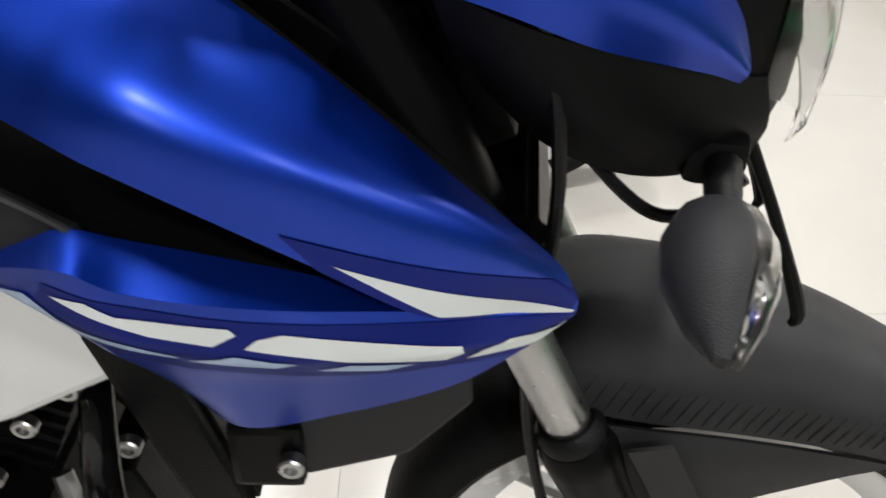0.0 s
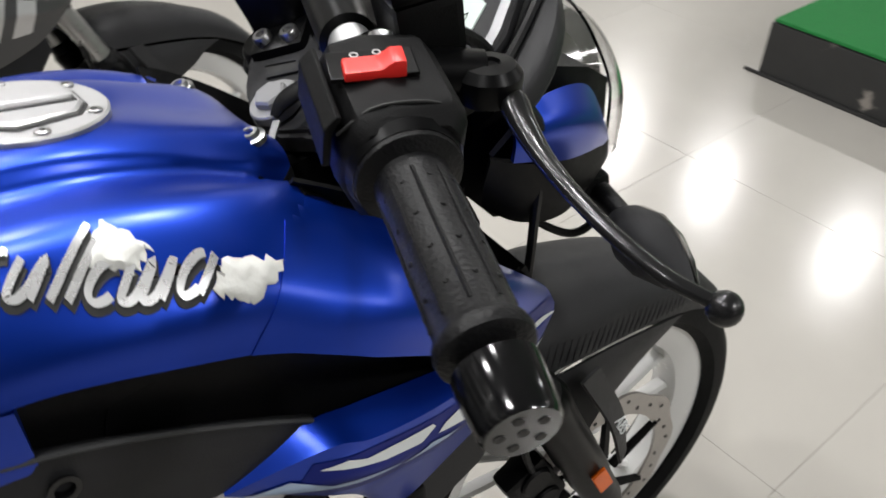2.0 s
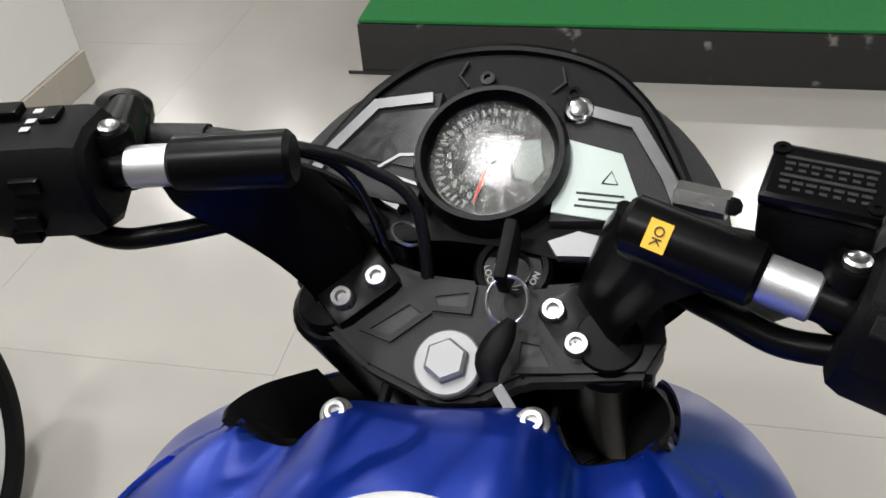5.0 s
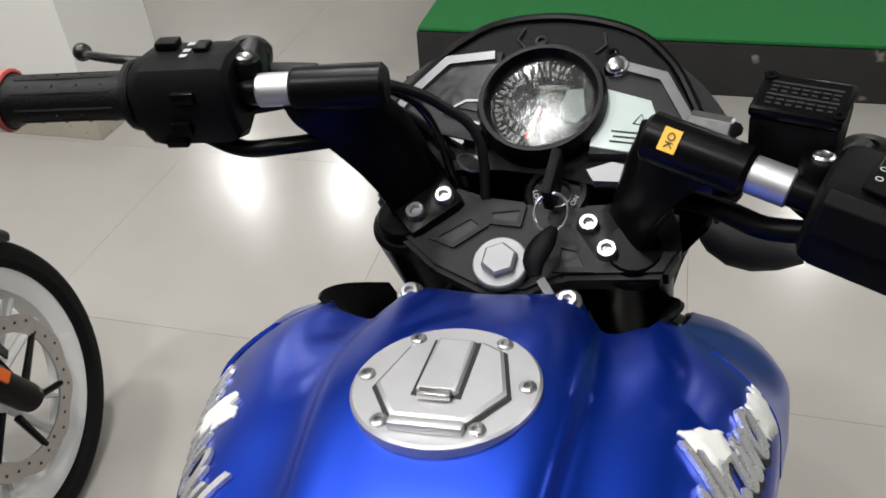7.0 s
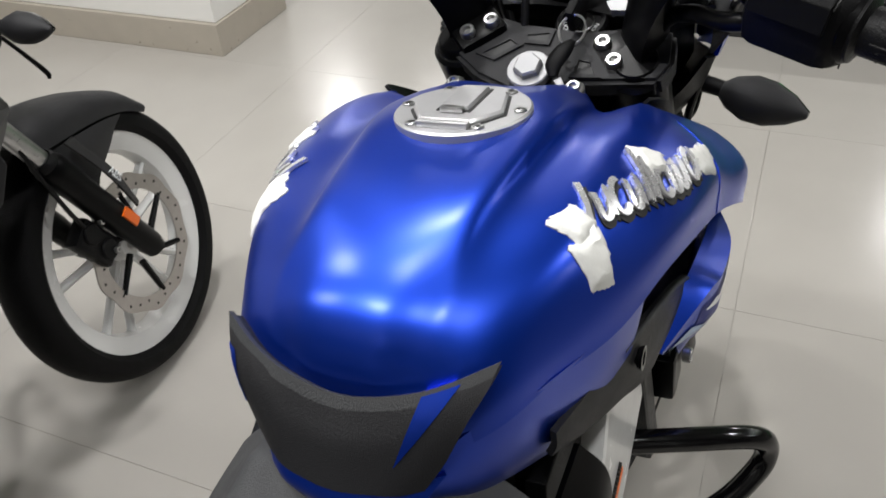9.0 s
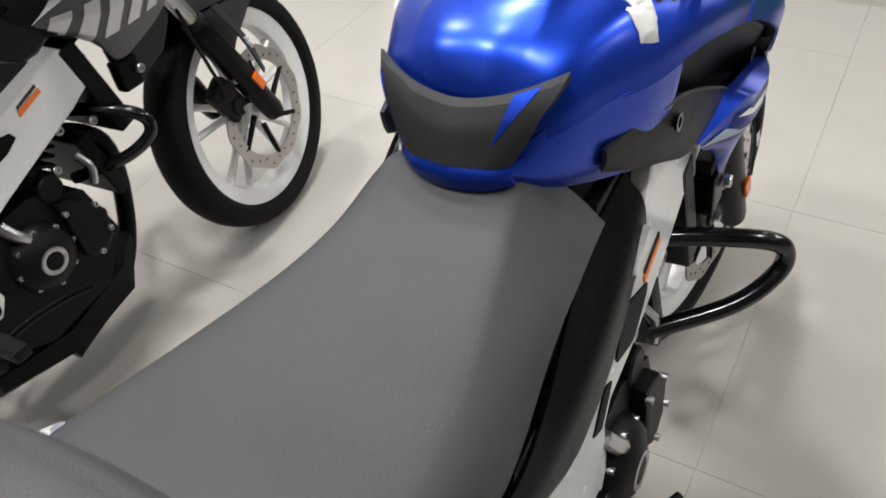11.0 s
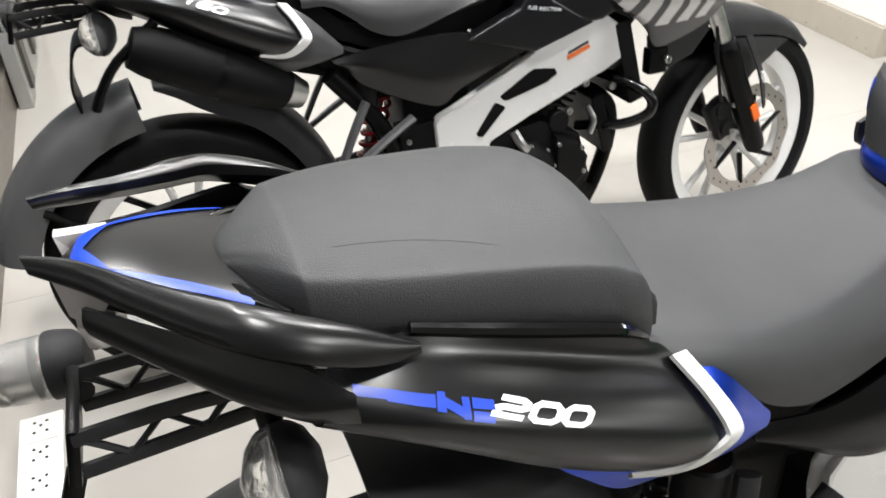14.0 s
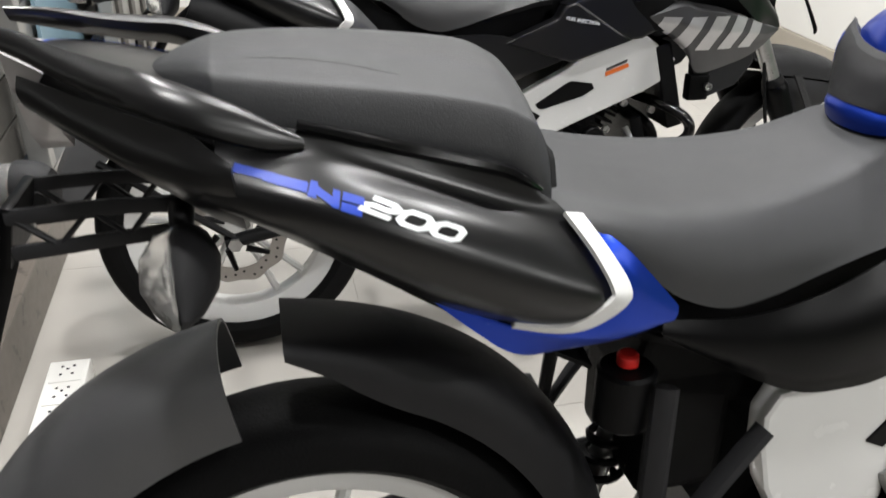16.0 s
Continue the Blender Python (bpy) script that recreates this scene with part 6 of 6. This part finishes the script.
        bmesh.ops.transform(bm, matrix=pose(0, 0, .0007, 0, 0, -90), verts=bm.verts)
        part("lettering", bm, INK, st, "black hand lettering", T @ M)

    # instrument cluster
    gn = Vector((-.5, 0, .866))
    G = Matrix((Vector((0, -1, 0)), Vector((.866, 0, .5)), gn)).transposed().to_4x4()
    G.translation = (1.151, 0, 1.016)
    GT = T @ G
    pod = new("instrument_panel")
    pod.parent = bike
    tagged(pod, "instrument panel under clear film")
    arch = [(-.138, -.040), (-.128, -.012), (-.112, .022), (-.090, .056), (-.056, .082), (0, .092)]
    outline = arch + [(-x, y) for x, y in reversed(arch[:-1])] + [(.110, -.058), (.060, -.062), (.022, -.057), (-.022, -.057), (-.060, -.062), (-.110, -.058)]
    part("housing", loft([[Vector((x * .9, y * .9, -.045)) for x, y in outline], [Vector((x, y, -.022)) for x, y in outline], [Vector((x * .985, y * .985, -.014)) for x, y in outline]]), PLASTIC, pod, "", GT)
    rimp = [(x * 1.02, y * 1.02, -.013) for x, y in outline[:11]]
    part("edge_bead", tube(rimp, .004, 8, 60), SATIN, pod, "", GT)
    for s in (-1, 1):
        wing_o = [(.045, .050), (.092, .040), (.120, .000), (.130, -.030), (.045, -.040)]
        part("bezel", loft([[Vector((s * x, y, -.016)) for x, y in wing_o], [Vector((s * x, y, -.006)) for x, y in wing_o], [Vector((s * (.045 + (x - .045) * .97), y * .97, -.004)) for x, y in wing_o]]), GREY_PLASTIC, pod, "", GT)
        win = [(.045, .020), (.084, .012), (.106, -.036), (.045, -.033)] if s > 0 else [(.045, .036), (.084, .028), (.110, -.006), (.045, -.012)]
        part("window", loft([[Vector((s * x, y, -.006)) for x, y in win], [Vector((s * x, y, -.0022)) for x, y in win]]), LCD if s > 0 else DIAL, pod, "grey-green display" if s > 0 else "dark tell-tale window", GT)
        fb = ribbon([(.050, .0430), (.090, .0345), (.114, -.002), (.127, -.030)], .0080, -.0060, -.0004)
        if s < 0:
            bmesh.ops.scale(fb, vec=(-1, 1, 1), verts=fb.verts)
            bmesh.ops.reverse_faces(fb, faces=fb.faces)
            part("tell_tale_frame", ribbon([(-.045, -.001), (-.064, -.003), (-.080, -.016), (-.045, -.024)], .0022, -.0050, -.0012), SILVER, pod, "thin silver edge", GT)
        part("silver_frame", fb, TRIM, pod, "grey metallic trim", GT)
        wedge = ((.046, -.052), (.064, -.043), (.100, -.048), (.093, -.057), (.053, -.061)) if s > 0 else ((.056, -.034), (.080, -.022), (.092, -.026), (.070, -.037), (.058, -.042))
        part("silver_wedge", loft([[Vector((s * x, y, z)) for x, y in wedge] for z in (-.016, -.005)]), SILVER, pod, "silver trim", GT)
        part("panel_screw", turned([(0, -.013), (.0055, -.013), (.0055, -.010), (.003, -.010), (.003, -.012), (0, -.012)], (.014 + s * .031, .063 + s * -.004, 0), (0, 0, 1), 14), GLOSS, pod, "", GT)
        part("brow_rib", tube([(s * .030, .060, -.013), (s * .038, .068, -.012), (s * .034, .080, -.012)], .0012, 6), GREY_PLASTIC, pod, "", GT)
    bars = [block((.030 - .004 * (k % 2), .0014, .0004), 0, pose(.074, -.018 - .0045 * k, -.0019)) for k in range(3)]
    part("film_print", merged(*bars), GREY_PLASTIC, pod, "illegible fine print on the film", GT)
    part("film_symbol", tube([(.074, -.010, -.0019), (.084, -.010, -.0019), (.079, -.001, -.0019), (.074, -.010, -.0019)], .0005, 4), GREY_PLASTIC, pod, "small recycling mark", GT)
    GP, GT = GT, GT @ Matrix.Scale(.985, 4)
    dial = part("dial", turned([(0, -.010), (.043, -.010), (.0432, -.004), (0, -.004)], (0, 0, 0), (0, 0, 1), 48), DIAL, pod, "round rev counter", GT)
    part("dial_ring", turned([(.0425, -.010), (.0525, -.014), (.0530, .004), (.050, .0105), (.0465, .0105), (.0425, .002), (.0425, -.010)], (0, 0, 0), (0, 0, 1), 56), SATIN, dial, "black dial ring", GT)
    marks = []
    for k in range(27):
        a = radians(250 - k * 7.0)
        r0, r1 = (.034 if k % 2 == 0 else .0365), .039
        u = Vector((math.cos(a), math.sin(a), 0))
        marks.append(tube([u * r0 + Vector((0, 0, -.0035)), u * r1 + Vector((0, 0, -.0035))], .0006 if k % 2 else .0009, 4))
    part("tick_marks", merged(*marks), DIAL_INK, dial, "pale tick marks", GT)
    for k in range(14):
        a = radians(250 - k * 14.0)
        bm = text_mesh(str(k), .0062 if k < 10 else .005, .0001)
        bmesh.ops.translate(bm, vec=(.0295 * math.cos(a), .0295 * math.sin(a), -.0036), verts=bm.verts)
        part("numeral", bm, DIAL_INK, dial, "", GT)
    bm = text_mesh("x1000 RPM", .0055, .0001)
    bmesh.ops.translate(bm, vec=(.006, .017, -.0036), verts=bm.verts)
    part("lettering", bm, DIAL_INK, dial, "pale lettering", GT)
    part("dial_window", loft([[Vector((x, y, z)) for x, y in ((.018, .016), (.030, .018), (.036, -.004), (.030, -.014), (.018, -.012), (.015, 0))] for z in (-.0042, -.0032)]), LCD, dial, "small grey-green display", GT)
    part("needle", tube([(0, 0, -.0015), (-.006, -.033, -.0015)], [.0016, .0006], 6), NEEDLE, dial, "red-orange needle", GT)
    part("needle_hub", turned([(0, -.003), (.0045, -.003), (.004, 0), (0, .0005)], (0, 0, 0), (0, 0, 1), 16), SATIN, dial, "", GT)
    if decals:
        part("cover_glass", turned([(0, .004), (.030, .0035), (.0465, .002), (.0465, .0008), (0, .0028)], (0, 0, 0), (0, 0, 1), 48), FILM, dial, "clear cover under crinkled film", GT)
    GT = GP
    part("trip_button", turned([(0, -.012), (.0105, -.012), (.0105, -.003), (.009, -.001), (.0085, -.004), (.0065, -.004), (.006, 0), (0, .001)], (.052, .041, .002), (0, 0, 1), 24), CHROME, pod, "chromed trip button", GT)

    # headlight unit
    hl = new("headlight")
    hl.parent = bike
    tagged(hl, "headlight unit with painted side panels")
    brow = [(-.158, -.040), (-.153, -.012), (-.141, .016), (-.112, .050), (-.062, .080), (0, .094), (.062, .080), (.112, .050), (.141, .016), (.153, -.012), (.158, -.040)]
    inner = [(x * .985, y * .985, -.015) for x, y in outline[:11]]
    edge0 = [G @ Vector(q) for q in inner]
    edge = [G @ Vector((x, y, -.022)) for x, y in brow]
    low1 = [p + Vector((.006, p.y * .02, -.014)) for p in edge]
    low2 = [Vector((p.x + (.012 if p.x > 1.2 else 0), p.y * .92, p.z - .040)) for p in edge]
    part("cowl", shell(net([edge0, edge, low1, low2], 40, 14, True), .004, (1.19, 0, .93)), GREY_PLASTIC, hl, "dark grey headlight cowl", T)
    lensg = half_sections([(1.300, [(0, .978), (.034, .968), (.062, .945), (.082, .915), (.084, .86)]),
                           (1.322, [(0, .955), (.034, .950), (.060, .930), (.074, .900), (.074, .85)]),
                           (1.336, [(0, .920), (.030, .915), (.052, .900), (.064, .875), (.062, .835)]),
                           (1.334, [(0, .860), (.028, .858), (.046, .848), (.054, .835), (.050, .815)])], 25, 18)
    part("headlight_lens", shell(lensg, .003, (1.2, 0, .88)), LENS, hl, "clear headlight lens", T)
    part("reflector_bowl", turned([(.018, 0), (.050, .012), (.060, .045), (.058, .045), (.047, .014), (.016, .003)], (1.262, 0, .905), (1, 0, -.1), 28), CHROME, hl, "", T)
    part("lamp_body", loft([[Vector((x, y * w, z)) for y, z in ((-1, zt), (-1.05, (zt + zb) / 2), (-.7, zb), (.7, zb), (1.05, (zt + zb) / 2), (1, zt))] for x, w, zb, zt in ((1.150, .085, .86, .97), (1.19, .095, .815, .97), (1.26, .092, .795, .95), (1.305, .070, .80, .92), (1.322, .05, .815, .88))]), PLASTIC, hl, "", T)
    for s in (-1, 1):
        bp = net([[(1.146, -.142, .958), (1.172, -.137, .966), (1.208, -.126, .962), (1.242, -.113, .947), (1.273, -.098, .912), (1.286, -.093, .886)],
                  [(1.144, -.150, .945), (1.172, -.150, .946), (1.208, -.142, .938), (1.242, -.128, .920), (1.270, -.111, .897), (1.286, -.099, .880)],
                  [(1.146, -.146, .926), (1.168, -.144, .919), (1.205, -.136, .904), (1.240, -.122, .892), (1.266, -.108, .882), (1.283, -.097, .873)]], 22, 10)
        part("side_panel", flip_y(shell(bp, .004, (1.2, 0, .9)), s), paint, hl, "painted side panel", T)
        lp = net([[(1.130, -.140, .930), (1.165, -.140, .916), (1.205, -.132, .902), (1.266, -.104, .880), (1.300, -.085, .872)],
                  [(1.140, -.118, .890), (1.175, -.122, .872), (1.22, -.118, .852), (1.27, -.100, .842), (1.310, -.078, .842)],
                  [(1.160, -.090, .850), (1.19, -.096, .828), (1.23, -.094, .812), (1.27, -.082, .806), (1.312, -.062, .815)]], 20, 10)
        part("lower_panel", flip_y(shell(lp, .004, (1.2, 0, .88)), s), PLASTIC, hl, "", T)
        ih = part("indicator_mount", flip_y(block((.035, .04, .03), .008, pose(1.285, -.075, .822)), s), PLASTIC, hl, "", T)
    indicator((1.288, -.095, .822), (1.273, -.226, .806), (.9, -.1, -.15), False, T)
    indicator((1.288, .095, .822), (1.273, .226, .806), (.9, .1, -.15), False, T)
    part("plate_rod", tube([(1.312, -.055, .815), (1.34, -.060, .765), (1.372, -.066, .700), (1.372, -.066, .685)], [.004, .004, .005, .003], 8, 12), PLASTIC, bike, "", T)
    part("plate_rod", tube([(1.312, .055, .815), (1.34, .060, .765), (1.372, .066, .700), (1.372, .066, .685)], [.004, .004, .005, .003], 8, 12), PLASTIC, bike, "", T)
    part("wheel_well_bracket", block((.03, .14, .12), .008, pose(1.14, 0, .86, 0, -25, 0)), PLASTIC, bike, "", T)
    # cables
    for pts, r in (([(1.02, .19, 1.06), (1.08, .13, 1.045), (1.115, .085, 1.00), (1.10, .05, .94), (1.03, .06, .86), (.95, .06, .80)], .0045), ([(1.035, .20, 1.05), (1.10, .15, 1.03), (1.13, .09, .985), (1.10, .04, .90), (1.0, .05, .80)], .004),
                   ([(1.02, -.20, 1.045), (1.09, -.16, 1.02), (1.13, -.10, .97), (1.08, -.06, .88), (.98, -.06, .80)], .0045), ([(1.075, -.15, 1.05), (1.14, -.12, 1.0), (1.17, -.08, .92), (1.15, -.05, .82)], .005)):
        part("cable", tube(pts, r, 8, 36), RUBBER, bike, "", T)
    for pts, r, mat, name in (([(1.050, .235, 1.066), (1.058, .210, 1.068), (1.064, .175, 1.068), (1.067, .150, 1.067)], [.007, .009, .009, .010], GREY_PLASTIC, "lever_boot"), ([(1.067, .150, 1.067), (1.069, .145, 1.067), (1.073, .122, 1.064)], [.0075, .007, .006], GREY_PLASTIC, "lever_boot"),
                              ([(1.073, .122, 1.064), (1.080, .095, 1.058), (1.098, .066, 1.036), (1.100, .035, 1.000), (1.06, .025, .90)], .0042, RUBBER, "clutch_cable"),
                              ([(1.000, .215, 1.050), (1.000, .180, 1.040), (1.010, .150, 1.040), (1.045, .115, 1.030), (1.090, .085, 1.00), (1.10, .06, .93)], .0065, SATIN, "wiring_sleeve"),
                              ([(1.000, -.205, 1.030), (1.010, -.175, 1.022), (1.035, -.145, 1.015), (1.080, -.110, .985), (1.10, -.07, .92)], .0075, SATIN, "wiring_sleeve"),
                              ([(1.05, .13, 1.062), (1.085, .105, 1.052), (1.105, .080, 1.020), (1.095, .055, .96)], .0035, GLOSS, "cable")):
        part(name, tube(pts, r, 10, 30), mat, bike, "", T)
    if decals:
        # lock-nut tag hanging on a cable
        part("cable_ring", tube([(1.100 + .010 * math.cos(a), .045 + .010 * math.sin(a), .985 + .004 * math.sin(a)) for a in [2 * math.pi * k / 20 for k in range(21)]], .0012, 6), STEEL, bike, "small steel ring on a cable", T)
        # strips of masking tape over the badges
        taped = {1: ([(.748, .595), (.772, .619), (.766, .690), (.742, .690)], [(.737, .667), (.766, .690), (.748, .812), (.731, .786)], [(.855, .655), (.872, .722), (.858, .752), (.837, .726)], [(.902, .768), (.936, .786), (.907, .863), (.889, .815)]),
                 -1: ([(.722, .720), (.744, .755), (.778, .640), (.750, .600)], [(.826, .745), (.846, .770), (.860, .680), (.835, .650)])}
        for s in (-1, 1):
            for k, quad in enumerate(taped[s]):
                part("masking_tape", skin.film(quad, s, .0002, (.0040, .0046, .0042, .0020)[k], 10, .0008), TAPE, bike, "torn strip of white masking tape")
    # the smaller model's frame and tail stand a little differently
    for o in bike.children:
        kind = o.name.split(".")[0]
        for kinds, offset in style.get("shifts", ()):
            if kind in kinds:
                o.location = offset
    return bike


def mirrored_plain(bm, m):
    bmesh.ops.transform(bm, matrix=m, verts=bm.verts)
    return bm


def flip_y(bm, s):
    return bm if s < 0 else mirrored(bm)


def mirrored_m(bm, m):
    bmesh.ops.transform(bm, matrix=m, verts=bm.verts)
    return mirrored(bm)


def prism2(poly, thick, bev, m):
    """A plate with its outline in x and y, set by the pose m."""
    bm = bmesh.new()
    f = bm.faces.new([bm.verts.new((x, y, -thick / 2)) for x, y in poly])
    r = bmesh.ops.extrude_face_region(bm, geom=[f])
    for v in r["geom"]:
        if isinstance(v, bmesh.types.BMVert):
            v.co.z = thick / 2
    bmesh.ops.recalc_face_normals(bm, faces=bm.faces)
    bmesh.ops.bevel(bm, geom=bm.edges[:], offset=bev, segments=2, affect="EDGES")
    bmesh.ops.transform(bm, matrix=m, verts=bm.verts)
    return bm


LEAN = -4.8
blue_style = dict(label="blue and black motorcycle, white frame and wheels, badges still taped", tank=BLUE, tank_label="satin blue fuel tank", skirt=BLUE, shroud=BLUE,
                  shroud_label="blue radiator shroud with white decals", decals=True, seat=SEAT, tail=TANK_BLACK, under=BLUE, cover=SATIN, number="200", side_word="ABS", steer=-7.2,
                  muffler=False, boxes=((.47, .66, .22, .14, 12), (.42, .56, .10, .16, 0)), band=True, sticker=True, mudguard=GREY_PLASTIC, flap=FLAP, rim_stripe=NAVY, shifts=((("engine",), (.045, 0, -.04)),))
black_style = dict(label="black and grey naked motorcycle with white frame and wheels, parked alongside", tank=TANK_BLACK, tank_label="satin black fuel tank", skirt=TANK_BLACK, shroud=GREY_PAINT,
                   shroud_label="grey radiator shroud with silver decals", decals=False, seat=SEAT_DARK, tail=TANK_BLACK, under=GREY_PAINT, cover=TANK_BLACK, number="160", side_word="ABS", steer=8.7,
                   muffler=True, boxes=((.47, .66, .24, .14, 12), (.27, .72, .26, .10, 18), (.12, .79, .20, .10, 20), (.49, .53, .13, .20, 0)), band=False, sticker=False, mudguard=GREY_PLASTIC, flap=FLAP, rim_stripe=INK, stripe=ALLOY, front_shift=-.005,
                   shifts=((("rear_wheel", "swing_arm", "axle_nut", "tyre_hugger", "mud_flap", "flap_stay"), (-.07, 0, 0)), (("hanger_arm", "hanger_web", "plate_carrier", "plate_stay", "rear_indicator"), (-.065, 0, .005)), (("engine", "belly_pan", "exhaust_pipe"), (.062, 0, -.055)), (("crash_guard",), (.02, .07, -.04)),
                           (("knee_cover", "side_cover"), (.05, -.004, -.034)),
                           (("side_panel", "white_band", "tail_fairing", "grab_rail", "tail_cowl", "under_panel", "trim_strip", "tail_light"), (-.06, -.006, -.012))))
motorcycle(pose(0, 0, 0, LEAN, 0, 0), blue_style)
motorcycle(pose(-0.03, 1.036, 0, -5.4, 0, 0.2) @ Matrix.Scale(.97, 4), black_style)

# ---- small things ----
def socket_box():
    box = empty("socket_box", pose(-0.462, 0.84, 0), "white multi-way mains socket box standing on the floor", "socket box")
    part("case", block((.085, .24, .045), .004, pose(0, 0, .0225)), SOCKET, box)
    for k in range(3):
        part("plate", block((.066, .066, .003), .001, pose(0, -.075 + .075 * k, .046)), SOCKET, box)
        holes = [turned([(0, .0472), (.0035, .0472), (.0035, .0482), (0, .0482)], (dx, -.075 + .075 * k + dy, 0), (0, 0, 1), 8) for dx, dy in ((-.012, -.008), (.012, -.008), (0, .010), (-.012, .02), (.012, .02))]
        part("socket_holes", merged(*holes), INK, box)


def stage_wheel():
    w = empty("wheel_stand", pose(4.35, -0.32, 0.199), "dark stand with a tyre on the green stage", "stand")
    part("tyre", turned([(.22, -.045), (.25, -.055), (.29, -.040), (.30, 0), (.29, .040), (.25, .055), (.22, .045), (.22, -.045)], (0, 0, .30), (0, 1, 0), 48), TYRE, w)
    part("rim", turned([(.222, -.03), (.20, -.02), (.20, .02), (.222, .03), (.222, -.03)], (0, 0, .30), (0, 1, 0), 40), SATIN, w)


socket_box()
stage_wheel()
